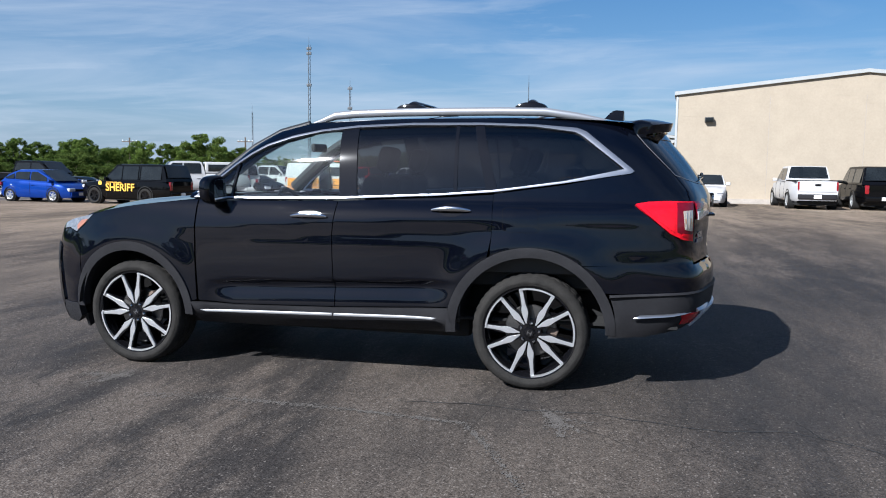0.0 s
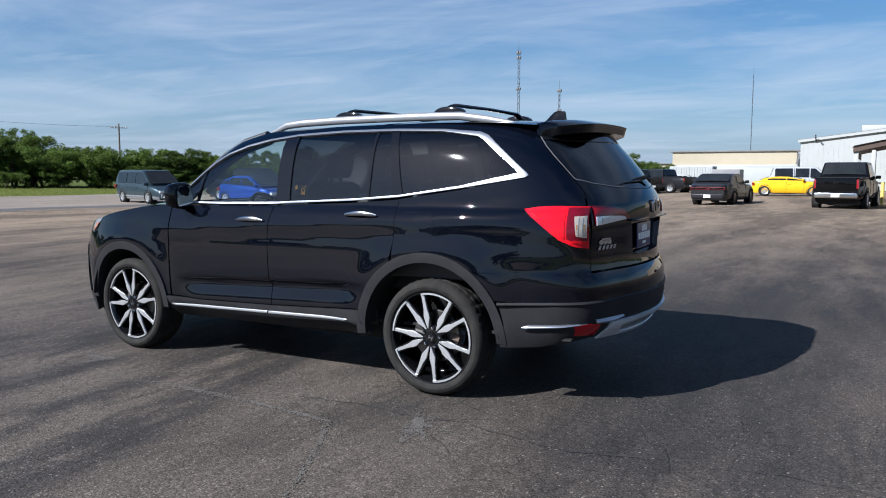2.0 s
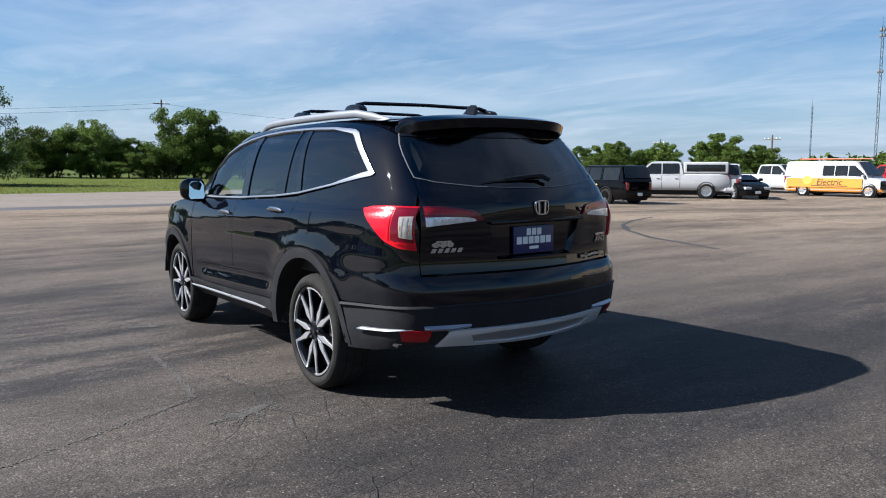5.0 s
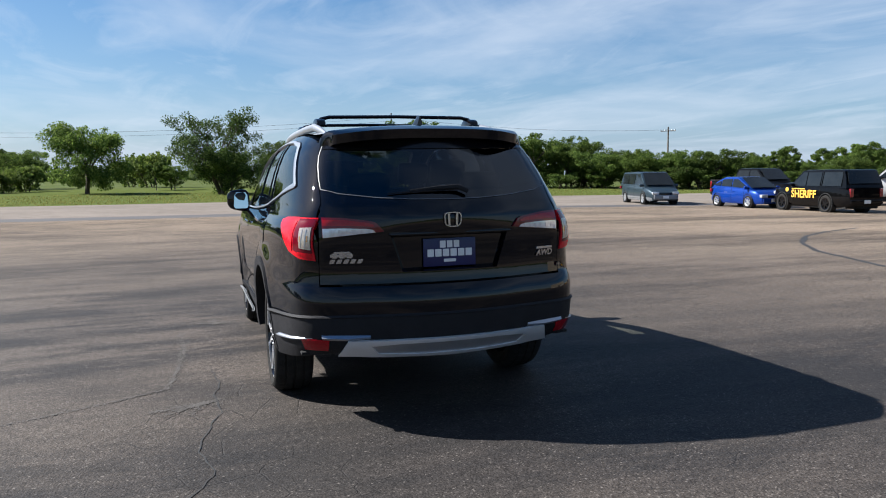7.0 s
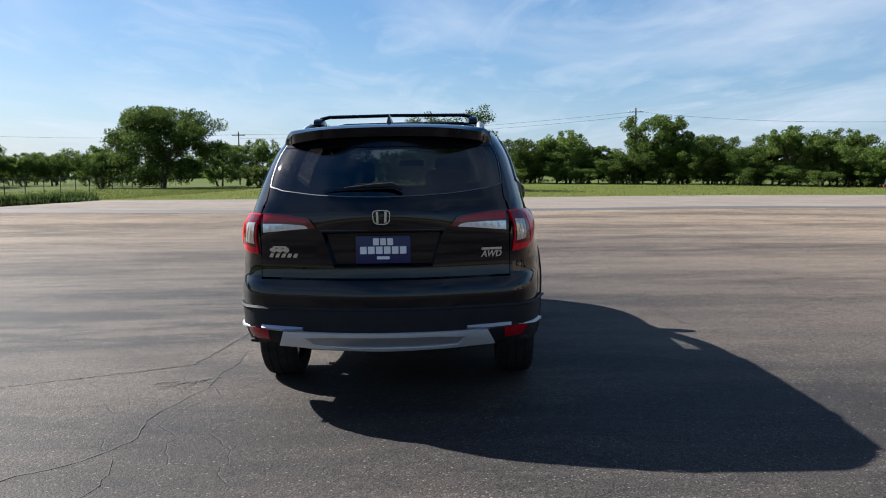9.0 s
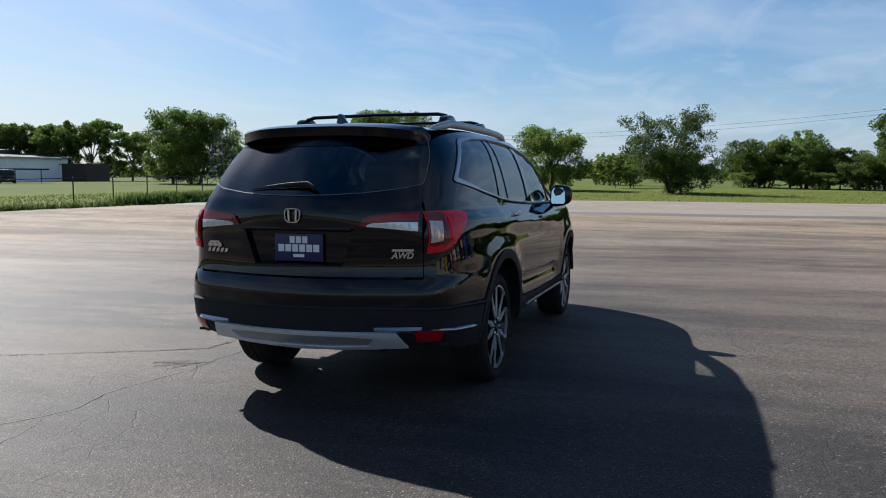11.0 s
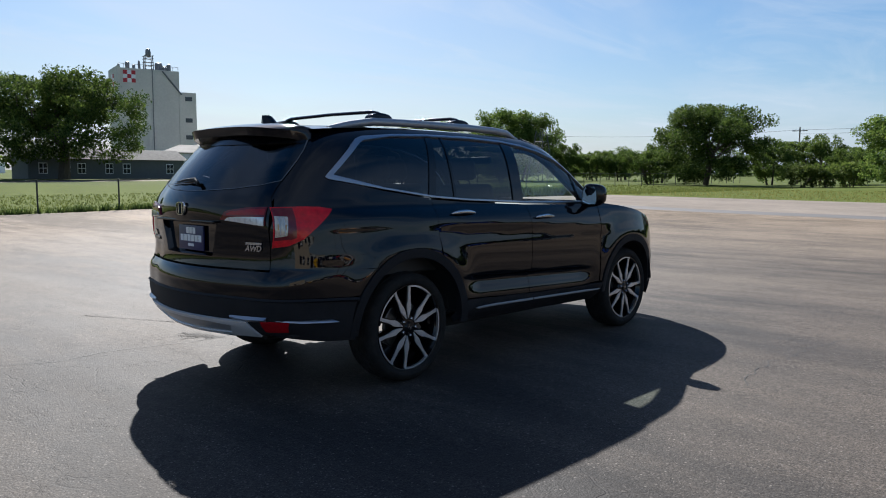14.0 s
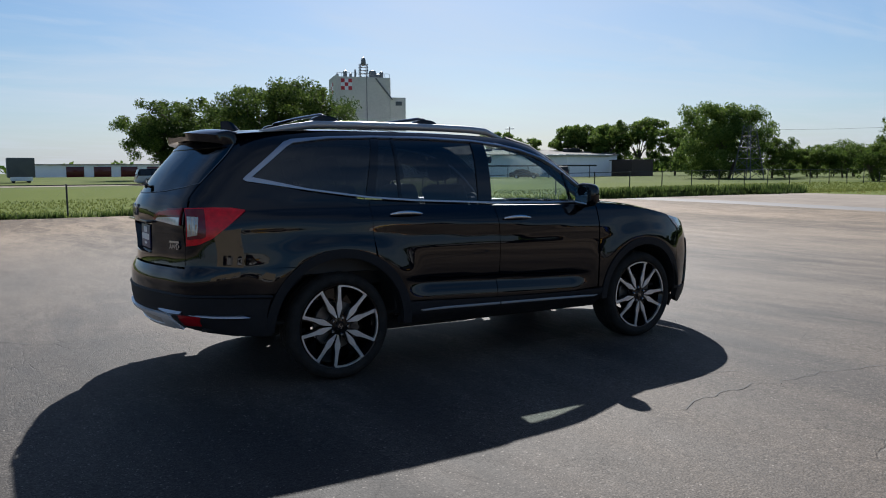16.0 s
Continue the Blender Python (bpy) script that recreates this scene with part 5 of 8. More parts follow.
# ---- underside, cabin ----
b = block((-1.0, -0.76, 0.26), (2.0, 0.76, 0.40), 0.05)
block((-2.32, -0.60, 0.375), (-0.95, 0.60, 0.60), 0.05, 2, b)
block((-1.95, -0.42, 0.29), (-1.1, 0.42, 0.45), 0.06, 2, b)
# unseen floor plate, added to stop sun leaking through beneath the car
block((-2.28, -0.84, 0.405), (1.85, 0.84, 0.425), 0.004, 1, b)
part("underbody", b, M_DARK, suv)
part("exhaust", tube([(-1.2, -0.35, 0.30), (-2.20, -0.42, 0.36)], [0.05, 0.035], 10), M_DARK, suv)
b = block((-0.95, -0.84, 0.38), (0.95, 0.84, 0.55), 0.02)
for s in (1, -1):
    block((-1.95, s * 0.83 - 0.02, 0.72), (0.95, s * 0.83 + 0.02, 1.13), 0.01, 1, b)
block((-2.25, -0.70, 0.60), (-0.95, 0.70, 0.72), 0.02, 1, b)
block((-2.38, -0.62, 0.70), (-2.34, 0.62, 1.20), 0.01, 1, b)
part("cabin_lining", b, M_TRIM, suv)
for s in (1, -1):
    part("pillar_trim", tube([(x, s * (RIM_Y(x) - 0.045), RIM_Z(x) - 0.03) for x in (0.93, 0.75, 0.56, 0.38, 0.18)], [0.055] * 5, 8), M_TRIM, suv)
part("headliner", sheet(lambda u, v: Vector(((x := 0.15 - 2.1 * u), (y := (RIM_Y(x) - 0.02) * (-1 + 2 * v)), roof_z(x, y) - 0.045)), 10, 8), M_TRIM, suv)
b = block((0.55, -0.78, 0.85), (1.15, 0.78, 1.13), 0.08, 3)
block((0.58, 0.18, 1.08), (0.80, 0.56, 1.18), 0.05, 3, b)
part("dashboard", b, M_TRIM, suv, "dark moulded dashboard")
b = bmesh.new()
wm = pose(0.42, 0.37, 1.06, 0, -62, 0)
tube([wm @ Vector((0.185 * math.cos(2 * math.pi * k / 28), 0.185 * math.sin(2 * math.pi * k / 28), 0)) for k in range(29)], [0.016] * 29, 8, b, cap=False)
tube([(0.42, 0.37, 1.06), (0.62, 0.37, 1.0)], [0.06, 0.05], 8, b)
part("steering_wheel", b, M_TRIM, suv, "dark steering wheel")


def seat(x, y, w=0.52, tall=0.62):
    st = part("seat", block((x - 0.24, y - w / 2, 0.62), (x + 0.26, y + w / 2, 0.82), 0.07, 3), M_SEAT, suv, "dark grey leather seat")
    b = block((-0.07, -w / 2, 0), (0.07, w / 2, tall), 0.06, 3)
    part("backrest", b, M_SEAT, st).matrix_basis = pose(x - 0.24, y, 0.74, 0, -16, 0)
    b = block((-0.05, -0.13, tall + 0.04), (0.05, 0.13, tall + 0.22), 0.05, 3)
    for s in (1, -1):
        tube([(0, s * 0.06, tall - 0.02), (0, s * 0.06, tall + 0.07)], [0.008, 0.008], 6, b)
    part("headrest", b, M_SEAT, st).matrix_basis = pose(x - 0.24, y, 0.74, 0, -16, 0)


for x, y, w in ((0.12, 0.40, 0.52), (0.12, -0.40, 0.52), (-0.82, 0.40, 0.50), (-0.82, -0.40, 0.50), (-1.62, 0.36, 0.46), (-1.62, -0.36, 0.46)):
    seat(x, y, w, 0.60 if x > -1 else 0.50)
part("inner_mirror", block((0.36, -0.12, 1.50), (0.40, 0.12, 1.565), 0.018, 3), M_TRIM, suv, "interior mirror under the roof")

# ---- wheels ----
WHEEL_Z, WHEEL_Z_FAR = HUB_Z - 0.0145, HUB_Z - 0.008


def build_wheel(s):
    """One wheel with its face towards +y, turned for the other side by its pose."""
    prof = [(0.150, -0.185), (0.256, -0.19), (0.266, -0.15), (0.258, -0.10), (0.264, -0.04), (0.279, -0.010), (0.2925, -0.002), (0.2925, 0.004), (0.283, 0.003), (0.276, -0.012), (0.267, -0.030)]
    rim = part("wheel", lathe(prof, 56), M_GLOSSBLACK, suv, "black alloy wheel with machined silver spokes")
    tp = [(0.262, -0.205), (0.285, -0.220), (0.306, -0.232), (0.340, -0.232), (0.362, -0.214), (0.369, -0.195), (0.372, -0.175), (0.364, -0.172), (0.364, -0.164), (0.373, -0.161),
          (0.3735, -0.118), (0.365, -0.115), (0.365, -0.105), (0.3735, -0.102), (0.373, -0.060), (0.364, -0.057), (0.364, -0.049), (0.372, -0.046), (0.369, -0.026), (0.362, -0.006),
          (0.350, 0.006), (0.346, 0.010), (0.335, 0.013), (0.332, 0.0155), (0.318, 0.0165), (0.315, 0.0145), (0.304, 0.013), (0.296, 0.006), (0.292, -0.004), (0.284, -0.02)]

    def tread(k, i):
        return -0.006 if (k % 3 == 0 and i in (5, 6, 17, 18)) or (k % 4 == 1 and i in (9, 10, 13, 14)) else 0.0
    part("tyre", lathe(tp, 132, wobble=tread), M_TYRE, rim, "black rubber tyre with dusty sidewall")
    b = bmesh.new()
    for k in range(5):
        for d in (-1, 1):
            a0, a1, a2 = (radians(45 + 72 * k + d * q) for q in (8, 13, 14.2))
            pts = []
            for sd in (-1, 1):
                row = []
                for r, a, w in ((0.060, a0, 0.021), (0.145, a1, 0.025), (0.223, (a1 + a2) / 2, 0.018), (0.276, a2, 0.018)):
                    row.append((r * math.cos(a) - sd * w * math.sin(a), r * math.sin(a) + sd * w * math.cos(a)))
                pts += row if sd < 0 else row[::-1]
            prism(pts, -0.055, -0.012, b)
    lathe([(0.001, -0.006), (0.034, -0.006), (0.038, -0.012), (0.074, -0.016), (0.080, -0.03), (0.080, -0.09)], 30, b)
    bmesh.ops.recalc_face_normals(b, faces=b.faces)
    part("spoke_backing", b, M_GLOSSBLACK, rim, smooth=False)
    me = None
    for k in range(5):
        for d in (-1, 1):
            if me is None or d == 1 and k == 0:
                b = bmesh.new()
                ai, a0, am, a1, a2 = (radians(d * q) for q in (6.5, 11, 13.3, 14.0, 14.2))
                rows = {-1: [], 1: []}
                for r, a, w in ((0.060, ai, 0.0030), (0.096, a0, 0.0125), (0.125, am, 0.0200), (0.145, am, 0.0200), (0.180, a1, 0.0130), (0.230, a2, 0.0108), (0.279, a2, 0.0112)):
                    for sd in (-1, 1):
                        rows[sd].append((r * math.cos(a) - sd * w * math.sin(a), r * math.sin(a) + sd * w * math.cos(a)))
                out = rows[-1] + rows[1][::-1]
                prism(out, -0.014, -0.004, b, bevel=0.002)
                me = bpy.data.meshes.new("spoke")
                b.to_mesh(me)
                b.free()
                me.polygons.foreach_set("use_smooth", [True] * len(me.polygons))
                me.set_sharp_from_angle(angle=radians(30))
                me.materials.append(M_BLADEFACE)
                shapes = shapes | {d: me} if k or d == 1 else {d: me}
            ob = new("spoke", shapes[d])
            ob.parent = rim
            ob.matrix_basis = pose(0, 0, 0, 0, -(45 + 72 * k), 0)
        a = radians(45 + 36 + 72 * k)
        nut = new("lug_nut", NUT)
        nut.parent = rim
        nut.matrix_basis = pose(0.060 * math.cos(a), -0.010, 0.060 * math.sin(a))
    b = lathe([(0.001, 0.0), (0.026, -0.001), (0.031, -0.006), (0.032, -0.012)], 24)
    cap = part("hub_cap", b, M_GLOSSBLACK, rim, "black hub cap with bright emblem frame")
    b = bmesh.new()
    for q in (1, -1):
        prism([(q * 0.008, -0.014), (q * 0.013, -0.014), (q * 0.015, 0.014), (q * 0.010, 0.014)], -0.001, 0.002, b)
    block((-0.010, -0.001, -0.0025), (0.010, 0.002, 0.0025), 0, 1, b)
    part("emblem", b, M_CHROME, cap, smooth=False)
    for k in range(5):
        a = [radians(45 + 36 + 72 * k - 23.5 + 47 * j / 10) for j in range(11)]
        o = [(0.2845 * math.cos(q), 0.2845 * math.sin(q)) for q in a] + [(0.2735 * math.cos(q), 0.2735 * math.sin(q)) for q in a[::-1]]
        part("rim_arc", prism(o, -0.014, 0.0035), M_BLADEFACE, rim, smooth=False)
    part("rim_lip", lathe([(0.286, -0.004), (0.287, 0.0035), (0.2905, 0.0045), (0.293, -0.002)], 64), M_GLOSSBLACK, rim, "black rim edge")
    part("brake_disc", lathe([(0.07, -0.075), (0.162, -0.075), (0.167, -0.08), (0.167, -0.095), (0.07, -0.095)], 40), M_DISC, rim, "bare iron brake disc")
    part("brake_caliper", block((-0.165, -0.115, -0.06), (-0.095, -0.06, 0.07), 0.015, 2), M_RUST, rim)
    return rim


b = lathe([(0.001, 0.012), (0.006, 0.012), (0.0105, 0.006), (0.011, -0.01)], 8)
NUT = bpy.data.meshes.new("lug_nut")
b.to_mesh(NUT)
b.free()
NUT.materials.append(M_CHROME)
shapes = {}
w0 = build_wheel(1)
w0.matrix_basis = pose(AXLE_R, 0.925, WHEEL_Z, 0, -18.5, 0)
copy_thing(w0, pose(AXLE_F, 0.925, WHEEL_Z - 0.0087, 0, 35, 0))
copy_thing(w0, pose(AXLE_R, -0.925, WHEEL_Z_FAR, 0, -31, 180))
copy_thing(w0, pose(AXLE_F, -0.925, WHEEL_Z_FAR - 0.0087, 0, -2, 180))


# the body runs a little further back below the rear window
def lengthen_tail(ob, amount):
    for c in ob.children:
        if c.matrix_basis == Matrix():
            if c.type == "MESH":
                for v in c.data.vertices:
                    v.co.x -= amount * smoothstep(1.95, 2.35, -v.co.x) * (1 - smoothstep(1.30, 1.62, v.co.z))
            lengthen_tail(c, amount)
        elif c.matrix_basis.translation.x < -2.2:
            m = c.matrix_basis.copy()
            m.translation.x -= amount
            c.matrix_basis = m


lengthen_tail(suv, 0.028)

# ---- parked vehicles round the lot ----
M_CARGLASS = surface("dark_car_glass", (0.010, 0.012, 0.013), 0.05, vary=0.4, scale=2, spec=0.42)
M_FARTAIL = surface("dark_red_tail_lens", (0.20, 0.006, 0.010), 0.2, vary=0.3, scale=20, coat=0.6)
M_RIM = surface("alloy_rim", (0.45, 0.46, 0.47), 0.35, 0.7, vary=0.1, scale=20)
M_BUMPERCHROME = surface("bumper_chrome", (0.6, 0.6, 0.61), 0.2, 1.0, vary=0.06, scale=8)
M_AMBER = surface("amber_lens", (0.65, 0.22, 0.03), 0.2, vary=0.2, scale=40, coat=0.8)
PAINTS = {}


def car_paint(key, rgb, metal=0.0):
    if key not in PAINTS:
        PAINTS[key] = surface("paint_" + key, rgb, 0.38, metal, vary=0.10, scale=2.5, coat=0.6, spec=0.08)
    return PAINTS[key]


WHEEL_DATA = {}


def far_wheel(r, rim_mat):
    key = (round(r, 2), rim_mat.name)
    if key not in WHEEL_DATA:
        w = r * 0.62
        t = lathe([(r * 0.66, -w), (r * 0.85, -w - 0.015), (r * 0.97, -w + 0.02), (r, -w + 0.05), (r, -0.05), (r * 0.97, -0.02), (r * 0.85, 0.012), (r * 0.68, 0.0), (r * 0.66, -0.03)], 28)
        a = bpy.data.meshes.new("tyre")
        t.to_mesh(a)
        t.free()
        a.materials.append(M_TYRE)
        d = lathe([(r * 0.66, -0.02), (r * 0.67, 0.0), (r * 0.60, -0.01), (r * 0.57, -0.05), (0.06, -0.06), (0.05, -0.015), (0.001, -0.012)], 28)
        for k in range(6):
            x = math.radians(60 * k)
            c, s = math.cos(x), math.sin(x)
            pts = [(q * c - e * s, q * s + e * c) for q, e in ((0.04, -0.03), (r * 0.6, -0.022), (r * 0.6, 0.022), (0.04, 0.03))]
            prism(pts, -0.045, -0.012, d)
        bmesh.ops.recalc_face_normals(d, faces=d.faces)
        b2 = bpy.data.meshes.new("rim")
        d.to_mesh(b2)
        d.free()
        b2.materials.append(rim_mat)
        for me in (a, b2):
            me.polygons.foreach_set("use_smooth", [True] * len(me.polygons))
            me.set_sharp_from_angle(angle=radians(40))
        WHEEL_DATA[key] = (a, b2)
    return WHEEL_DATA[key]


def vehicle(name, label, category, at, heading, L, W, H, belt, cabin, paint, wheel=0.34, base=None, front=0.9, low=0.24, pillars=(), glass_top=None,
            rim=None, chrome=False, lower=None, bed=None, shell=False, tail="side", group="", mirror=True, tumble=0.80, lens=None, roof=None, bumper=None, tailmat=None):
    """A parked vehicle, nose along +x. belt: (x, z) of hood, shoulder and deck; cabin: foot of windscreen, roof front, roof rear, foot of rear window (x);
    pillars: where the side glass is divided; bed: (front, rear) of an open load bed."""
    gz = ground_z(*at)
    body_ob = thing(name, label, category, pose(at[0], at[1], gz, 0, 0, heading), group)
    bz = curve_of([p[0] for p in belt], [p[1] for p in belt])
    w2 = W / 2
    base = base or L * 0.58
    fx = L / 2 - front
    rx = fx - base

    def plan(x):
        u = abs(x) / (L / 2)
        return w2 * (1 - max(u - 0.55, 0) ** 2.6 * (2.1 if x > 0 else 1.5)) * 0.985

    def skin(u, v):
        x = -L / 2 + L * u
        e = 1 - 0.10 * bell((abs(x) - L / 2) / 0.10)
        top = bz(x)
        w = plan(x)
        ring = [(-0.90, low), (-0.975, low + 0.10), (-1.0, low + (top - low) * 0.45), (-0.985, low + (top - low) * 0.75), (-0.955, top - 0.05), (-0.90, top - 0.008), (-0.5, top + 0.010),
                (0, top + 0.016)]
        ring = ring + [(-a, b) for a, b in ring[-2::-1]]
        k = v * (len(ring) - 1)
        i = min(int(k), len(ring) - 2)
        t = k - i
        y, z = ring[i][0] * (1 - t) + ring[i + 1][0] * t, ring[i][1] * (1 - t) + ring[i + 1][1] * t
        zc = low + (top - low) * 0.5
        return Vector((x, y * w, zc + (z - zc) * e))

    b = sheet(skin, 44, 14)
    b.verts.ensure_lookup_table()
    b.faces.new([b.verts[j] for j in range(15)])
    b.faces.new([b.verts[44 * 15 + j] for j in range(15)][::-1])
    bmesh.ops.recalc_face_normals(b, faces=b.faces)
    part("body", b, paint, body_ob)
    if lower:
        part("lower_trim", solid(sheet(lambda u, v: (p := skin(0.02 + 0.96 * u, 0.0 + 0.10 * v)) + Vector((0, -0.012, 0)), 30, 2), 0.01), lower, body_ob)
        part("lower_trim", solid(sheet(lambda u, v: skin(0.02 + 0.96 * u, 1.0 - 0.10 * v) + Vector((0, 0.012, 0)), 30, 2), 0.01), lower, body_ob)
    # cabin
    x0, x1, x2, x3 = cabin
    zt = H
    gt = glass_top or (H - 0.10)

    def wide(x, z):
        k = (z - bz(x)) / max(zt - bz(x), 0.1)
        return plan(x * 0.8) * (0.955 - (0.955 - tumble) * min(max(k, 0), 1))
    line = [(x0, bz(x0) - 0.03), (x0 * 0.62 + x1 * 0.38, bz(x0) + 0.43 * (zt - bz(x0))), (x1, zt - 0.05), (x1 - 0.18, zt - 0.01), ((x1 + x2) / 2, zt), (x2 + 0.12, zt - 0.012), (x2, zt - 0.05),
            (x3 * 0.5 + x2 * 0.5, (bz(x3) + zt) / 2 + 0.04), (x3, bz(x3) - 0.03)]
    b = bmesh.new()
    cols = []
    for x, z in line:
        y = wide(x, z)
        cols.append([b.verts.new((x, s * y * q, z + (0.018 if abs(q) < 0.9 else 0.0))) for s, q in ((-1, 1), (-1, 0.86), (-1, 0.4), (1, 0.4), (1, 0.86), (1, 1))])
    for c0, c1 in zip(cols, cols[1:]):
        for j in range(5):
            b.faces.new((c0[j], c0[j + 1], c1[j + 1], c1[j]))
    b.faces.new([c[0] for c in cols])
    b.faces.new([c[5] for c in cols][::-1])
    bmesh.ops.recalc_face_normals(b, faces=b.faces)
    part("cabin", b, roof or paint, body_ob)
    # glass
    def span(pts, out=0.012, nm="side_window", mt=None, par=None):
        for s in (-1, 1):
            bb = bmesh.new()
            vs = [bb.verts.new((x, s * (wide(x, z) + out), z)) for x, z in pts]
            f = bb.faces.new(vs if s < 0 else vs[::-1])
            ex = bmesh.ops.extrude_face_region(bb, geom=[f])
            for v in ex["geom"]:
                if isinstance(v, bmesh.types.BMVert):
                    v.co.y -= s * 0.03
            bmesh.ops.recalc_face_normals(bb, faces=bb.faces)
            part(nm, bb, mt or M_CARGLASS, par or body_ob, smooth=False)

    def zl(x):
        return bz(x) + 0.045

    def zu(x):
        a = gt
        if x > x1 - 0.05:
            a = min(a, gt - (x - x1 + 0.05) / max(x0 - x1, 0.05) * (gt - zl(x0)))
        if x < x2 + 0.08:
            a = min(a, gt - (x2 + 0.08 - x) / max(x2 - x3, 0.05) * (gt - zl(x3)) * 0.9)
        return a
    cuts = [x0 - 0.10] + list(pillars)
    for a, c in zip(cuts, cuts[1:]):
        hi, lo = a - 0.035, c + 0.035
        mids = [v for v in (x1 - 0.05, x2 + 0.08) if lo < v < hi]
        topx = [hi] + sorted(mids, reverse=True) + [lo]
        span([(hi, zl(hi))] + [(x, max(zu(x), zl(x) + 0.02)) for x in topx] + [(lo, zl(lo))])

    # door edges and handles
    for k, a in enumerate([x0 - 0.18] + list(pillars)[:2]):
        for s in (-1, 1):
            h = bz(a) - low
            part("door_seam", tube([(a, s * plan(a) * q, low + z) for q, z in ((0.978, 0.10), (1.0, 0.45 * h), (0.985, 0.75 * h), (0.957, h - 0.05))], [0.008] * 4, 4), M_DARK, body_ob)
            if k:
                part("door_handle", block((a + 0.08, s * plan(a) * 0.985 - 0.03, low + 0.72 * h), (a + 0.28, s * plan(a) * 0.985 + 0.03, low + 0.72 * h + 0.035), 0.01, 1), M_BUMPERCHROME if chrome else paint, body_ob)

    def pane(nm, xa, xb, za, zb_, out):
        bb = bmesh.new()
        q = []
        for x, z in ((xa, za), (xb, zb_)):
            y = wide(x, z) * 0.90
            q.append([bb.verts.new((x + out[0], -y, z + out[1])), bb.verts.new((x + out[0] * 1.5, 0, z + out[1] + 0.015)), bb.verts.new((x + out[0], y, z + out[1]))])
        fs = [bb.faces.new((q[0][j], q[0][j + 1], q[1][j + 1], q[1][j])) for j in (0, 1)]
        bmesh.ops.recalc_face_normals(bb, faces=fs)
        bmesh.ops.solidify(bb, geom=fs, thickness=0.02)
        part(nm, bb, M_CARGLASS, body_ob)
    t = 0.10
    pane("windscreen", x0 + t * (x1 - x0), x0 + 0.90 * (x1 - x0), bz(x0) + t * (zt - bz(x0)), bz(x0) + 0.90 * (zt - bz(x0)), (0.035, 0.055))
    pane("rear_window", x3 + 0.14 * (x2 - x3), x3 + 0.90 * (x2 - x3), bz(x3) + 0.16 * (zt - bz(x3)), bz(x3) + 0.88 * (zt - bz(x3)), (-0.055, 0.045))
    # bed
    if bed:
        f0, f1 = bed
        zz_ = bz((f0 + f1) / 2)
        if shell:
            c = block((f1 + 0.06, -w2 * 0.88, zz_ + 0.01), (f0 + 0.04, w2 * 0.88, H - 0.02), 0.08, 3)
            sh = part("canopy", c, paint, body_ob, "white camper shell over the bed")
            for s in (-1, 1):
                part("canopy_window", block((f1 + 0.25, s * w2 * 0.885 - 0.012, zz_ + 0.14), (f0 - 0.12, s * w2 * 0.885 + 0.012, H - 0.16), 0.01), M_CARGLASS, sh)
            part("canopy_window", block((f1 + 0.035, -w2 * 0.75, zz_ + 0.10), (f1 + 0.07, w2 * 0.75, H - 0.16), 0.01), M_CARGLASS, sh)
        else:
            part("bed_floor", block((f1 + 0.10, -w2 * 0.80, zz_ + 0.012), (f0, w2 * 0.80, zz_ + 0.026), 0.004), M_DARK, body_ob)
            for s in (-1, 1):
                part("bed_rail", block((f1 + 0.05, s * w2 * 0.88 - 0.05, zz_ - 0.02), (f0, s * w2 * 0.88 + 0.05, zz_ + 0.04), 0.015), M_PLASTIC, body_ob)
        tg = part("tailgate", block((-L / 2 - 0.02, -w2 * 0.74, low + 0.42), (-L / 2 + 0.05, w2 * 0.74, zz_ - 0.01), 0.02), paint, body_ob)
        part("gate_handle", block((-L / 2 - 0.035, -0.12, zz_ - 0.22), (-L / 2 - 0.01, 0.12, zz_ - 0.13), 0.008), M_GLOSSBLACK, tg)
    # wheels in dark arches
    for wx in (fx, rx):
        for s in (-1, 1):
            b = lathe([(0.001, -0.25), (wheel * 1.17, -0.25), (wheel * 1.17, 0.012), (wheel * 1.10, 0.016), (wheel * 1.08, -0.02), (0.001, -0.06)], 30)
            bmesh.ops.recalc_face_normals(b, faces=b.faces)
            ar = part("wheel_arch", b, M_DARK, body_ob)
            ar.matrix_basis = pose(wx, s * (plan(wx) * 0.995), wheel + 0.02, 0, 0, 0 if s > 0 else 180)
            ty, rm = far_wheel(wheel, rim or M_RIM)
            a = new("tyre", ty)
            a.parent = body_ob
            a.matrix_basis = pose(wx, s * (plan(wx) + 0.012), wheel, 0, 20, 0 if s > 0 else 180)
            c = new("rim", rm)
            c.parent = a
    # lamps, bumpers, plates, mirrors
    yf, yr = plan(L / 2), plan(-L / 2)
    hz = bz(L / 2 - 0.12) - 0.10
    for s in (-1, 1):
        part("headlight", block((L / 2 - 0.26, s * yf * 0.80 - 0.17, hz - 0.075), (L / 2 + 0.012, s * yf * 0.80 + 0.19, hz + 0.075), 0.035, 3), lens or M_LENS, body_ob, "clear headlight")
        rz0, rz1 = (bz(-L / 2 + 0.1) - 0.42, bz(-L / 2 + 0.1) - 0.04) if tail == "tall" else (bz(-L / 2 + 0.1) - 0.22, bz(-L / 2 + 0.1) - 0.06)
        wd = 0.09 if tail == "tall" else 0.2
        part("tail_light", block((-L / 2 - 0.018, s * (yr * 0.90) - wd, rz0), (-L / 2 + 0.13, s * (yr * 0.90) + 0.075, rz1), 0.025, 2), tailmat or M_FARTAIL, body_ob, "red tail lamp")
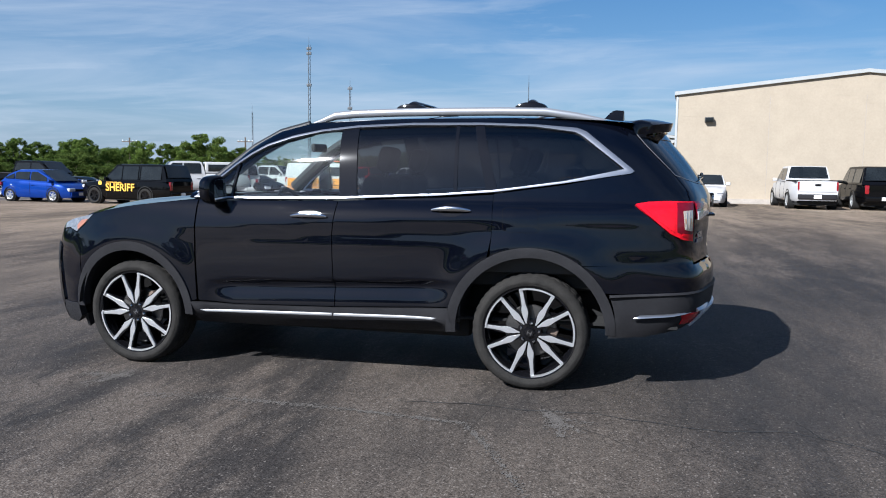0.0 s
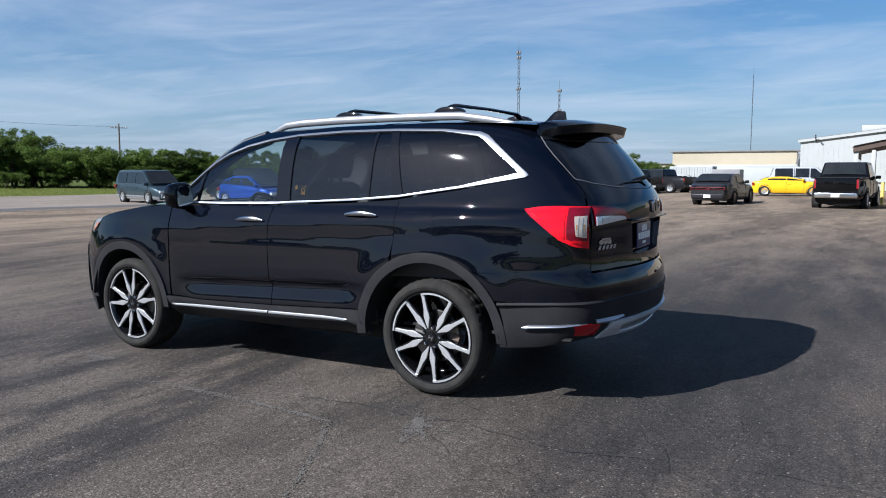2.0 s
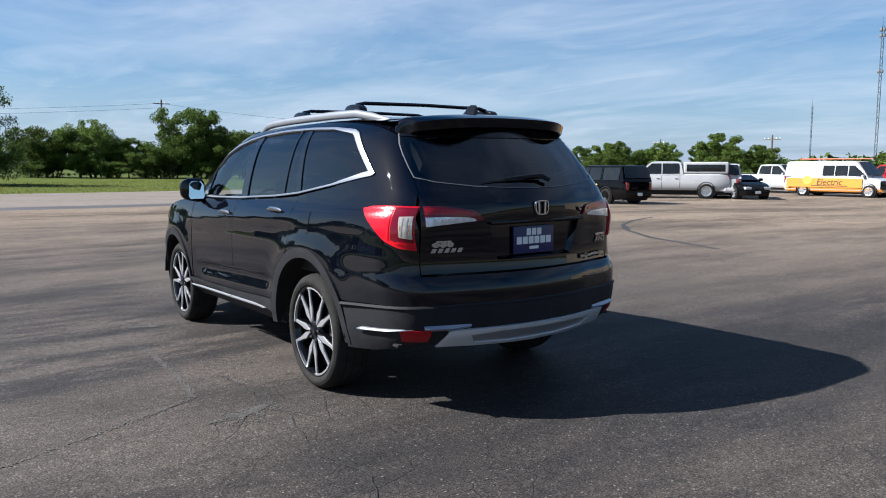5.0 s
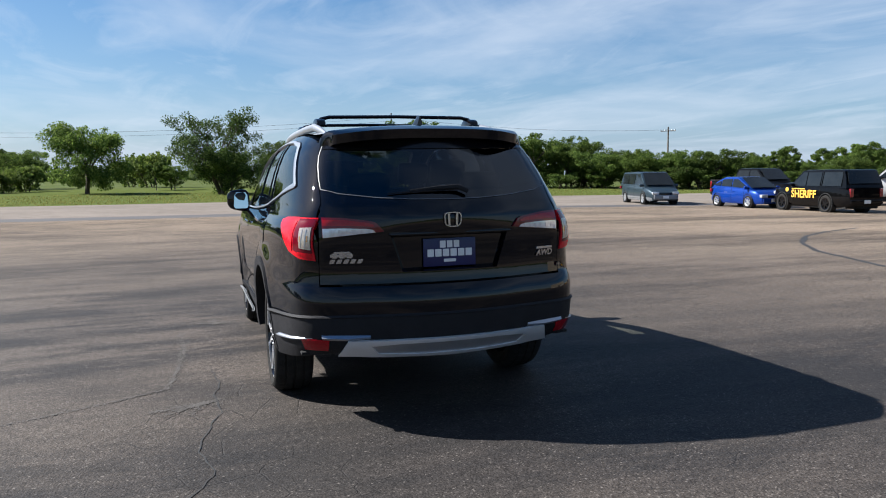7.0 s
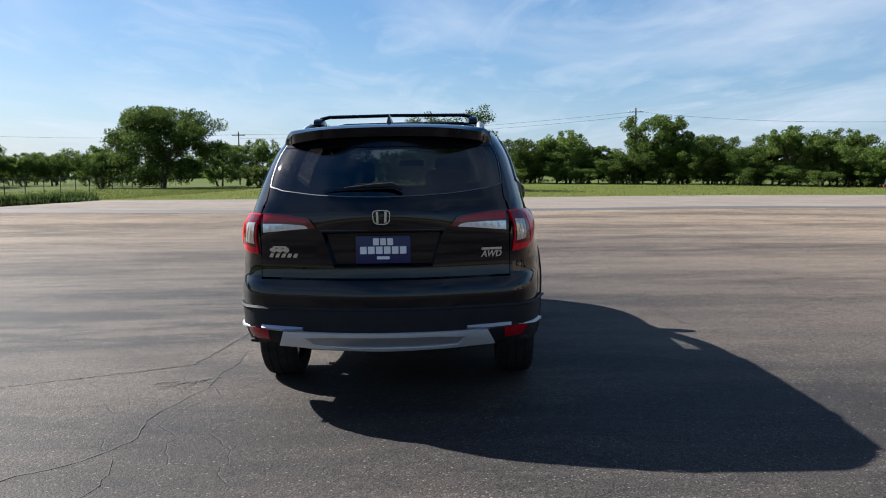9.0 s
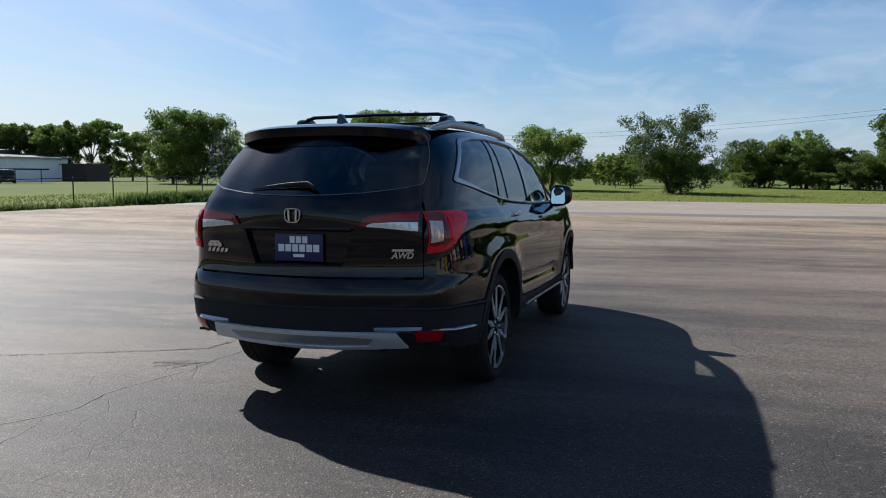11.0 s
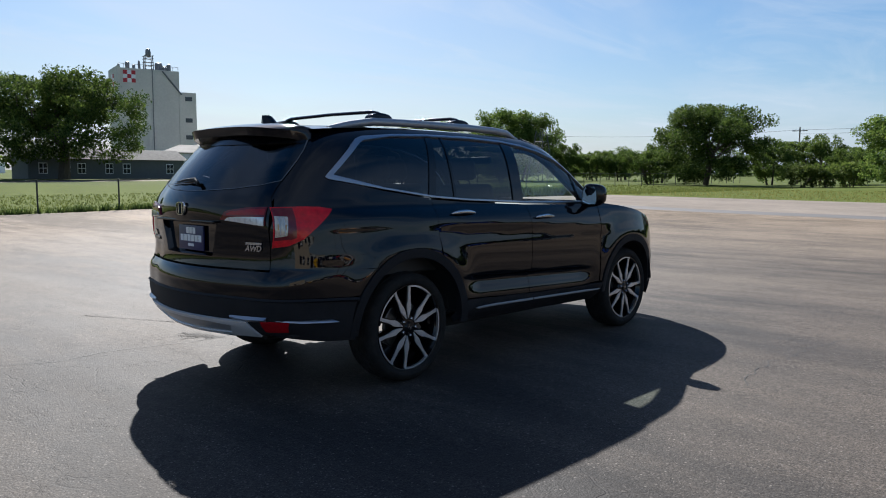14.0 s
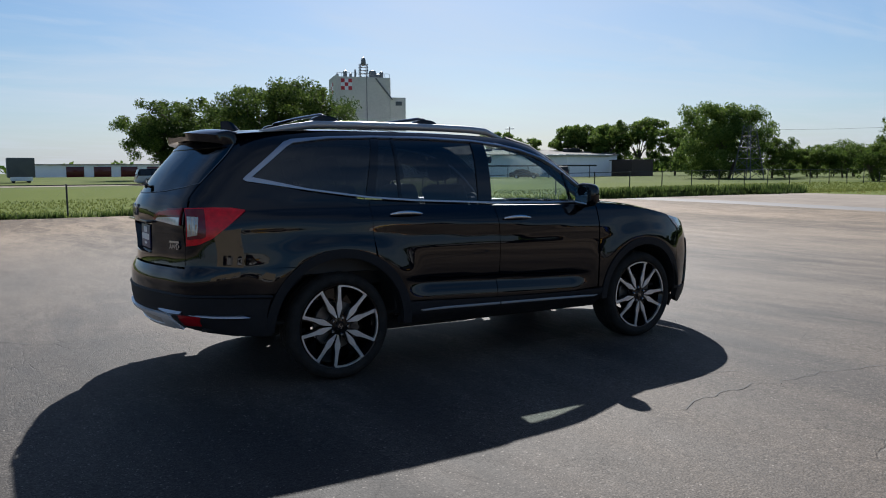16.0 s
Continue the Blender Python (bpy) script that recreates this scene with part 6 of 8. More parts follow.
        if mirror:
            part("door_mirror", block((x0 - 0.32, s * (wide(x0, bz(x0)) + 0.10) - 0.10, bz(x0) + 0.03), (x0 - 0.20, s * (wide(x0, bz(x0)) + 0.10) + 0.10, bz(x0) + 0.18), 0.04, 3), M_GLOSSBLACK if chrome else paint, body_ob)
    bm_ = bumper or (M_BUMPERCHROME if chrome else (lower or paint))
    part("front_bumper", block((L / 2 - 0.14, -yf * 0.95, low + 0.06), (L / 2 + 0.06, yf * 0.95, low + 0.30), 0.05, 3), bm_, body_ob)
    part("rear_bumper", block((-L / 2 - 0.08, -yr * 0.97, low + 0.10), (-L / 2 + 0.14, yr * 0.97, low + 0.32), 0.05, 3), bm_, body_ob)
    part("grille", block((L / 2 - 0.05, -yf * 0.52, hz - 0.20), (L / 2 + 0.02, yf * 0.52, hz + 0.04), 0.03, 2), M_GLOSSBLACK, body_ob)
    part("number_plate", block((-L / 2 - 0.105, -0.155, low + 0.14), (-L / 2 - 0.07, 0.155, low + 0.29), 0.004, 1), M_WHITE, body_ob, "pale blank number plate")
    part("number_plate", block((L / 2 + 0.05, -0.155, low + 0.12), (L / 2 + 0.075, 0.155, low + 0.26), 0.004, 1), M_WHITE, body_ob)
    part("underside", block((-L / 2 + 0.25, -w2 * 0.80, 0.20), (L / 2 - 0.25, w2 * 0.80, low + 0.12), 0.03), M_DARK, body_ob)
    return body_ob


P_WHITE = car_paint("white", (0.44, 0.44, 0.44))
P_BLACK = PAINTS["black"] = surface("paint_black", (0.003, 0.003, 0.0035), 0.4, vary=0.1, scale=2.5, coat=0.45, spec=0.0)
P_GREY = car_paint("dark_grey", (0.018, 0.018, 0.021), 0.3)
P_BLUE = car_paint("bright_blue", (0.004, 0.032, 0.21), 0.2)
P_TEAL = car_paint("slate_blue", (0.030, 0.046, 0.058), 0.3)
P_SILVER = car_paint("silver", (0.42, 0.43, 0.45), 0.5)
P_YELLOW = car_paint("yellow", (0.72, 0.40, 0.01))
P_RED = car_paint("red", (0.36, 0.012, 0.014))
P_MAROON = car_paint("maroon", (0.09, 0.012, 0.014))
P_NAVY = car_paint("deep_blue", (0.012, 0.03, 0.14), 0.2)
LOW_SILVER = surface("grey_lower_body", (0.22, 0.23, 0.24), 0.45, 0.3, vary=0.1, scale=4)
LOW_ORANGE = surface("orange_van_side", (0.62, 0.25, 0.035), 0.4, vary=0.1, scale=3, coat=0.6)
PARKED = "vehicles parked round the lot"


def full_suv(name, label, at, heading, paint, **k):
    return vehicle(name, label, "car", at, heading, 5.35, 2.06, 1.92, [(-2.675, 1.12), (-2.4, 1.16), (0.9, 1.13), (1.15, 1.12), (2.3, 1.02), (2.6, 0.92)], (1.15, 0.40, -2.30, -2.58), paint,
                   wheel=0.40, base=3.07, front=0.98, low=0.30, pillars=(0.02, -0.95, -1.05, -2.30), tail="tall", group=PARKED, **k)


def pickup(name, label, at, heading, paint, crew=True, **k):
    xb = -0.95 if crew else -0.30
    return vehicle(name, label, "pickup truck", at, heading, 5.85, 2.03, 1.92, [(-2.92, 1.26), (-0.9, 1.26), (-0.7, 1.22), (1.2, 1.20), (1.4, 1.17), (2.5, 1.10), (2.85, 0.98)], (1.30, 0.62, xb + 0.18, xb), paint,
                   wheel=0.40, base=3.65, front=1.0, low=0.36, pillars=(0.10, xb + 0.12) if crew else (xb + 0.14,), tail="tall", bed=(xb - 0.04, -2.92), group=PARKED, **k)


def sedan(name, label, at, heading, paint, L=4.85, H=1.45, **k):
    return vehicle(name, label, "car", at, heading, L, 1.86, H, [(-L / 2, 0.92), (-L / 2 + 0.9, 1.00), (0.7, 0.96), (1.0, 0.95), (L / 2 - 0.35, 0.80), (L / 2, 0.66)], (1.02, 0.10, -1.15, -1.85), paint,
                   wheel=0.33, base=2.85, front=0.88, low=0.20, pillars=(-0.20, -1.35), group=PARKED, **k)


sheriff = full_suv("patrol_suv", "black patrol vehicle with gold lettering and black wheels", (19.70, -24.60), -6.5, P_BLACK, rim=M_GLOSSBLACK)
sheriff.matrix_basis = sheriff.matrix_basis @ Matrix.Scale(0.925, 4)
M_GOLD = surface("gold_lettering", (0.70, 0.38, 0.05), 0.45, vary=0.1, scale=20)
lettering("door_lettering", "SHERIFF", 0.50, pose(0.10, 1.035, 0.80, 90, 0, 180), M_GOLD, sheriff, "gold door lettering", depth=0.004, bold=0.012)
part("lettering_bar", block((0.0, 1.025, 1.035), (0.95, 1.04, 1.075), 0.004, 1), M_GOLD, sheriff)
part("door_badge", lathe([(0.001, 0.012), (0.11, 0.012), (0.12, 0.0)], 20), M_GOLD, sheriff).matrix_basis = pose(1.35, 0.985, 1.0)
part("push_bar", block((2.72, -0.6, 0.45), (2.80, 0.6, 1.0), 0.03, 2), M_PLASTIC, sheriff)
vehicle("hatchback", "bright blue small hatchback with alloy wheels", "car", (24.62, -24.66), 176, 3.95, 1.68, 1.48, [(-1.97, 0.92), (-1.65, 1.03), (0.6, 0.93), (0.95, 0.91), (1.65, 0.80), (1.97, 0.60)], (1.36, 0.28, -0.95, -1.90), P_BLUE,
        wheel=0.31, base=2.5, front=0.80, low=0.20, pillars=(0.85, -0.15, -1.05, -1.62), group=PARKED)
vehicle("minivan", "slate blue minivan with silver lower body", "car", (30.4, -22.8), 167, 4.95, 1.86, 1.74, [(-2.47, 1.0), (-2.2, 1.06), (0.9, 1.0), (1.25, 0.98), (2.1, 0.82), (2.47, 0.66)], (1.72, 0.72, -2.05, -2.38), P_TEAL,
        wheel=0.33, base=2.9, front=0.95, low=0.22, pillars=(0.10, -0.95, -2.05), lower=LOW_SILVER, group=PARKED)
pickup("pickup", "black crew-cab pickup truck behind the blue hatchback", (28.6, -28.8), 186, P_BLACK)
vehicle("pickup", "white crew-cab pickup truck with camper shell over the bed", "pickup truck", (22.1, -32.6), 37, 6.45, 2.05, 2.04, [(-3.22, 1.36), (-0.9, 1.36), (-0.7, 1.33), (1.5, 1.31), (1.7, 1.28), (2.8, 1.20), (3.15, 1.05)], (1.62, 0.95, -0.62, -0.80), P_WHITE,
        wheel=0.42, base=4.25, front=1.0, low=0.46, pillars=(0.36, -0.62), tail="tall", bed=(-0.84, -3.22), shell=True, chrome=True, group=PARKED)
sedan("coupe", "low black sports coupe with black wheels", (19.6, -35.5), 150, P_BLACK, 4.6, 1.28)
pickup("pickup", "white crew-cab pickup truck behind the coupe", (23.8, -46.5), 180, P_WHITE)
full_suv("suv", "white sport utility vehicle with dark rear window", (20.9, -35.9), -54, P_WHITE)
evan = vehicle("panel_van", "white and orange electrician's van with roof ladder", "van", (17.9, -43.4), 180, 6.10, 2.02, 2.12, [(-3.05, 1.22), (1.7, 1.22), (1.95, 1.18), (2.7, 1.02), (3.05, 0.85)], (2.15, 1.35, -2.90, -3.02), P_WHITE,
               wheel=0.37, base=3.94, front=0.85, low=0.30, pillars=(0.95, 0.15, -0.60), lower=LOW_ORANGE, group=PARKED, tail="tall", glass_top=1.86)
part("front_mask", block((2.80, -0.93, 0.48), (3.075, 0.93, 0.98), 0.06, 3), M_GLOSSBLACK, evan, "black van nose with grille")
for s in (1, -1):
    part("side_band", block((-2.80, s * 1.02 - 0.01, 0.55), (1.85, s * 1.02 + 0.01, 1.10), 0.006, 1), LOW_ORANGE, evan, "orange side band")
M_INK = surface("dark_sign_ink", (0.05, 0.035, 0.02), 0.5, vary=0.1, scale=10)
lettering("van_lettering", "Electric", 0.52, pose(-0.10, -1.036, 0.86, 90, 0, 0), M_INK, evan, "dark side lettering", depth=0.004, shear=0.2)
part("lettering_bar", block((-1.2, -1.038, 0.62), (1.0, -1.028, 0.67), 0.003, 1), M_INK, evan)
part("lamp_sign", lathe([(0.001, 0.01), (0.26, 0.01), (0.27, 0)], 20), surface("yellow_sign", (0.75, 0.55, 0.06), 0.5, vary=0.1, scale=8), evan).matrix_basis = pose(-1.45, -1.03, 0.98, 0, 0, 180)
b = bmesh.new()
for y in (0.15, 0.62):
    tube([(-2.6, y, 2.27), (1.6, y, 2.27)], [0.035, 0.035], 6, b)
for k in range(14):
    tube([(-2.5 + 0.3 * k, 0.15, 2.27), (-2.5 + 0.3 * k, 0.62, 2.27)], [0.018, 0.018], 5, b)
part("roof_ladder", b, surface("orange_ladder", (0.55, 0.12, 0.05), 0.6, vary=0.2, scale=6), evan, "orange roof ladder")
pickup("pickup", "red pickup truck seen from behind", (18.2, -51.4), -15, P_RED)
sedan("sedan", "blue sedan parked beside the pickups", (14.8, -48.5), -62, P_NAVY)
pickup("pickup", "white pickup truck in a far row", (14.7, -52.8), -20, P_WHITE, chrome=True)
pickup("pickup", "white crew-cab pickup truck in a far row", (19.4, -58.5), -20, P_WHITE, bumper=M_PLASTIC)
pickup("pickup", "dark pickup truck in a far row", (13.6, -56.9), -45, P_GREY)
pickup("pickup", "maroon pickup truck in a far row", (15.3, -64.8), -30, P_MAROON)
sedan("sedan", "white sedan in a far row", (11.4, -64.8), 200, P_WHITE)
pickup("pickup", "dark grey pickup truck in a far row", (12.1, -59.5), -25, P_GREY)
muscle = vehicle("muscle_car", "dark grey two-door coupe with full-width red tail lamp", "car", (2.9, -34.6), -96, 5.02, 1.92, 1.46, [(-2.51, 0.98), (-1.5, 1.03), (0.5, 0.98), (0.8, 0.97), (2.2, 0.88), (2.51, 0.72)], (0.75, -0.05, -1.15, -1.95), P_GREY,
        wheel=0.36, base=2.95, front=0.92, low=0.20, pillars=(-0.85,), rim=M_GLOSSBLACK, group=PARKED, tailmat=M_GLOSSBLACK)
for y in (-0.42, 0.42):
    part("tail_ring", block((-2.545, y - 0.38, 0.72), (-2.50, y + 0.38, 0.84), 0.02), M_FARTAIL, muscle, "wide dark red tail lamp")
    part("tail_panel", block((-2.552, y - 0.35, 0.735), (-2.53, y + 0.35, 0.825), 0.01), M_GLOSSBLACK, muscle)
sedan("sports_car", "low yellow sports coupe with bright wheels", (1.3, -49.6), 186, P_YELLOW, 4.5, 1.24)
full_suv("suv", "silver sport utility vehicle by the white building", (0.6, -56.0), 184, P_SILVER)
pickup("pickup", "black pickup truck with chrome bumper", (-2.6, -32.4), -96, P_BLACK, chrome=True)
def sporty_nose(car, half, zg):
    """Twin dark grilles, smoked lamp surrounds and a wide lower intake on a car's nose."""
    for s in (-1, 1):
        part("nose_grille", block((half - 0.02, s * 0.17 - 0.145, zg - 0.10), (half + 0.072, s * 0.17 + 0.145, zg + 0.07), 0.03, 2), M_GLOSSBLACK, car, "dark kidney-shaped grille")
        part("lamp_surround", block((half - 0.20, s * 0.62 - 0.15, zg + 0.005), (half + 0.028, s * 0.62 + 0.14, zg + 0.065), 0.025, 2), M_HEAD, car, "smoked headlight surround")
    part("air_intake", block((half + 0.02, -0.55, zg - 0.30), (half + 0.066, 0.55, zg - 0.265), 0.012, 2), M_DARK, car, "wide dark lower intake")


sporty_nose(sedan("sedan", "white four-door sedan facing out from the wall", (-5.6, -32.9), 85, P_WHITE, 4.9, 1.46), 2.45, 0.60)
pickup("pickup", "white pickup truck parked nose to the wall", (-9.95, -33.1), -90, P_WHITE, chrome=False, bumper=M_PLASTIC)
full_suv("suv", "black sport utility vehicle parked nose to the wall", (-12.9, -33.5), -92, P_BLACK)


# ---- buildings, fence, masts ----
M_BLOCK = surface("cream_painted_block", (0.335, 0.284, 0.216), 0.85, vary=0.08, scale=1.2, bump=0.35, bscale=7)
M_WHITEMETAL = surface("white_sheet_metal", (0.33, 0.34, 0.335), 0.5, vary=0.05, scale=1.5)
# as white_sheet_metal but brighter: bounce light on shaded walls is in the colour
M_BOUNCEWALL = surface("bounce_lit_white_metal", (0.84, 0.83, 0.84), 0.6, vary=0.04, scale=0.5)
M_BEIGEMETAL = surface("beige_sheet_metal", (0.33, 0.285, 0.205), 0.6, vary=0.06, scale=1.0)
M_ROOFGREY = surface("grey_roof_sheet", (0.16, 0.155, 0.145), 0.9, vary=0.3, scale=0.25, spec=0.1)
M_BROWN = surface("dark_brown_wood", (0.055, 0.035, 0.025), 0.7, vary=0.25, scale=5)
M_CURB = surface("concrete_kerb", (0.30, 0.27, 0.235), 0.9, vary=0.15, scale=3, bump=0.3)
M_YELLOWPOST = surface("yellow_bollard_paint", (0.62, 0.43, 0.10), 0.6, vary=0.15, scale=6)
M_GALV = surface("dull_galvanised_steel", (0.16, 0.165, 0.17), 0.55, 0.5, vary=0.2, scale=5)
M_DARKSTEEL = surface("dark_fence_steel", (0.030, 0.032, 0.032), 0.6, 0.3, vary=0.25, scale=6)
M_MAST = surface("mast_steel", (0.085, 0.09, 0.10), 0.6, 0.3, vary=0.3, scale=0.3)
M_POLE = surface("weathered_timber_pole", (0.11, 0.085, 0.065), 0.9, vary=0.25, scale=3, stretch=(1, 1, 0.2))
M_SILO = surface("pale_concrete_tower", (0.54, 0.51, 0.46), 0.85, vary=0.10, scale=0.25)
M_SIGNRED = surface("red_sign_paint", (0.42, 0.02, 0.03), 0.6, vary=0.1, scale=3)
M_HOUSE = surface("grey_house_siding", (0.105, 0.115, 0.115), 0.8, vary=0.12, scale=2)
M_WINDOW = surface("dark_window_pane", (0.03, 0.035, 0.04), 0.08, vary=0.2, scale=1)


# cream block warehouse with a low gable towards the lot
CX, CY = -4.3, -36.7
shop = thing("block_warehouse", "cream painted block warehouse with white metal roof edge", "building")
gable = [(CX, 5.58), (-13.4, 6.62), (-22.5, 5.58)]
b = bmesh.new()
out = [(CX, -0.4)] + gable + [(-22.5, -0.4)]
prism(out, CY - 28, CY, b)
for v in b.verts:
    v.co.x += 0.075 * (v.co.y - CY)
part("wall", b, M_BLOCK, shop, "cream painted block wall", smooth=False)
for (xa, za), (xb, zb) in zip(gable, gable[1:]):
    prism([(xa + (0.12 if xa == CX else 0), za - 0.02), (xb - (0.12 if xb == -22.5 else 0), zb - 0.02), (xb - (0.12 if xb == -22.5 else 0), zb + 0.16), (xa + (0.12 if xa == CX else 0), za + 0.16)], CY - 28.1, CY + 0.14, b := bmesh.new())
    for v in b.verts:
        v.co.x += 0.075 * (v.co.y - CY)
    part("roof_edge", b, M_WHITEMETAL, shop, "white metal roof edge", smooth=False)
part("corner_trim", block((CX - 0.08, CY - 0.10, -0.3), (CX + 0.03, CY + 0.03, 5.55), 0.01), M_WHITEMETAL, shop)
part("footing", block((-22.5, CY - 0.1, -0.4), (CX, CY + 0.05, 0.18), 0.01), M_CURB, shop, "bare concrete footing")
for jx in (-8.9, -13.4, -17.8):
    part("wall_joint", block((jx - 0.012, CY - 0.05, 0.18), (jx + 0.012, CY + 0.004, 5.5), 0.002, 1), M_CURB, shop)
for k in range(26):
    z = 0.4 + 0.203 * k
    part("block_course", block((-22.4, CY - 0.02, z - 0.004), (CX - 0.05, CY + 0.0025, z + 0.004), 0.001, 1), M_BLOCK, shop)
lampx = -5.95
w = part("wall_lamp", block((lampx - 0.22, CY, 4.15), (lampx + 0.22, CY + 0.26, 4.40), 0.03), M_DARKSTEEL, shop, "dark wall lamp")
part("lamp_glass", block((lampx - 0.18, CY + 0.22, 4.18), (lampx + 0.18, CY + 0.275, 4.36), 0.01), M_CARGLASS, w)
part("kerb", block((-22.5, CY + 0.05, -0.3), (CX - 0.6, CY + 0.55, 0.08), 0.03), M_CURB, shop)
part("bollard", lathe([(0.001, 1.05), (0.06, 1.04), (0.075, 1.0), (0.075, -0.4)], 14), M_YELLOWPOST, None, "yellow painted steel bollard beside the wall", category="bollard").matrix_basis = pose(CX + 0.35, CY + 0.7, -0.06, 90, 0, 0)
# porch on its far side
porch = thing("porch", "brown timber porch with white posts against the warehouse", "porch")
b = bmesh.new()
q = [[b.verts.new((x, y, z)) for y in (CY - 1.2, CY - 9)] for x, z in ((CX - 0.7, 3.30), (CX - 0.7, 2.98), (CX + 1.7, 2.45), (CX + 1.7, 2.80))]
for i in range(4):
    b.faces.new((q[i][0], q[(i + 1) % 4][0], q[(i + 1) % 4][1], q[i][1]))
b.faces.new([r[0] for r in q])
b.faces.new([r[1] for r in q][::-1])
bmesh.ops.recalc_face_normals(b, faces=b.faces)
part("porch_roof", b, M_BROWN, porch, smooth=False)
part("fascia", block((CX + 1.68, CY - 9, 2.70), (CX + 1.75, CY - 1.15, 2.86), 0.01), M_WHITEMETAL, porch)
part("fascia", prism([(CX, 3.12), (CX + 1.7, 2.76), (CX + 1.7, 2.86), (CX, 3.22)], CY - 1.19, CY - 1.10), M_WHITEMETAL, porch)
for k in range(4):
    for px_ in (CX + 0.8, CX + 1.55):
        part("post", block((px_ - 0.09, CY - 1.5 - 2.3 * k, -0.3), (px_ + 0.09, CY - 1.3 - 2.3 * k, 2.55), 0.01), M_WHITEMETAL, porch)
part("porch_rail", block((CX + 0.2, CY - 8.9, 0.8), (CX + 1.5, CY - 8.8, 0.9), 0.01), M_WHITEMETAL, porch)

# white ribbed metal building behind
mb = thing("metal_building", "white ribbed metal building with dark low roof", "building")
b = bmesh.new()
prism([(2.4, -0.4), (2.4, 4.15), (-4.5, 5.0), (-13, 4.15), (-13, -0.4)], -82, -69.6, b)
part("wall", b, M_WHITEMETAL, mb, "white ribbed metal wall", smooth=False)
ribm = bpy.data.meshes.new("rib")
b = block((-0.02, -0.03, 0), (0.02, -0.010, 4.2), 0.004, 1)
b.to_mesh(ribm)
b.free()
ribm.materials.append(M_WHITEMETAL)
for k in range(34):
    r = new("rib", ribm)
    r.parent = mb
    r.matrix_basis = pose(2.2 - 0.4 * k, -69.58, -0.1)
for (xa, za), (xb, zb) in (((2.6, 4.12), (-4.5, 5.0)), ((-4.5, 5.0), (-13.2, 4.12))):
    part("roof_edge", prism([(xa, za), (xb, zb), (xb, zb + 0.22), (xa, za + 0.22)], -82, -69.4), M_WHITEMETAL, mb)
    part("roof", prism([(xa, za + 0.22), (xb, zb + 0.22), (xb, zb + 0.27), (xa, za + 0.27)], -82.2, -69.5), M_ROOFGREY, mb)
part("roof_vent", block((-5.6, -76, 5.2), (-2.2, -74, 5.75), 0.05), M_WHITEMETAL, mb)
part("lamp_arm", tube([(1.2, -69.5, 4.2), (1.2, -69.0, 4.7), (1.2, -68.7, 4.7)], [0.05, 0.04, 0.08], 8), M_DARKSTEEL, mb)

lb = thing("long_building", "long beige metal building with low white annex", "building")
part("wall", block((3.0, -112, -0.5), (19.0, -93, 4.0), 0.02), M_BEIGEMETAL, lb, "beige metal wall", smooth=False)
part("wall", block((19.0, -110, -0.5), (24.4, -94, 2.55), 0.02), M_BEIGEMETAL, lb, smooth=False)
part("roof_edge", block((2.6, -112.4, 4.0), (19.3, -92.8, 4.16), 0.02), M_ROOFGREY, lb)
part("roof_edge", block((19.3, -110.3, 2.55), (24.7, -93.8, 2.68), 0.02), M_ROOFGREY, lb)
part("band", block((3.0, -92.98, 2.15), (19.0, -92.80, 2.45), 0.01), M_WHITEMETAL, lb)
part("annex", block((2.6, -92.9, -0.5), (14.5, -88.0, 2.1), 0.02), M_WHITEMETAL, lb, "low white annex")
part("duct", tube([(4.4, -92.6, 2.5), (4.4, -92.6, 3.7), (3.2, -92.6, 3.9)], [0.35, 0.35, 0.35], 10), M_GALV, lb)
cont = thing("storage_container", "white corrugated storage container beside a grey trailer", "container")
part("container_body", block((9.6, -70.5, -0.3), (13.5, -68.3, 2.05), 0.03), M_WHITEMETAL, cont, smooth=False)
for k in range(16):
    part("corrugation", block((9.75 + 0.24 * k, -68.32, -0.2), (9.87 + 0.24 * k, -68.26, 1.98), 0.01, 1), M_WHITEMETAL, cont)
trl = thing("box_trailer", "grey box trailer parked by the container", "trailer")
part("trailer_body", block((6.9, -68.5, 0.35), (9.3, -66.3, 1.75), 0.05), surface("grey_trailer_skin", (0.16, 0.16, 0.165), 0.5, vary=0.1, scale=2), trl)
for x in (7.7, 8.4):
    part("tyre", lathe([(0.10, -0.2), (0.30, -0.2), (0.33, -0.1), (0.30, 0.0), (0.10, 0.0)], 18), M_TYRE, trl).matrix_basis = pose(x, -66.28, 0.03)


# guyed radio masts and timber poles
def mast(at, top, label, wide=0.45, dishes=(), r=0.055):
    t = thing("radio_mast", label, "mast", pose(at[0], at[1], -0.5))
    b = bmesh.new()
    legs = [(wide * math.cos(radians(a)), wide * math.sin(radians(a))) for a in (90, 210, 330)]
    for x, y in legs:
        tube([(x, y, 0), (x, y, top)], [r, r], 5, b)
    part("leg", b, M_MAST, t, smooth=False, kind="stuff")
    b = bmesh.new()
    n = int(top / 1.2)
    for k in range(n):
        z0, z1 = top * k / n, top * (k + 1) / n
        for i in range(3):
            p, q_ = legs[i], legs[(i + 1) % 3]
            tube([(*p, z0), (*q_, z1)] if k % 2 else [(*q_, z0), (*p, z1)], [r * 0.5, r * 0.5], 4, b)
    part("bracing", b, M_MAST, t, smooth=False, kind="stuff")
    for z in dishes:
        part("antenna", block((-0.6, -0.2, z - 0.35), (0.6, 0.2, z + 0.35), 0.1), M_MAST, t)
    part("lightning_rod", tube([(0, 0, top), (0, 0, top + 2.2)], [0.05, 0.02], 5), M_MAST, t)
    return t


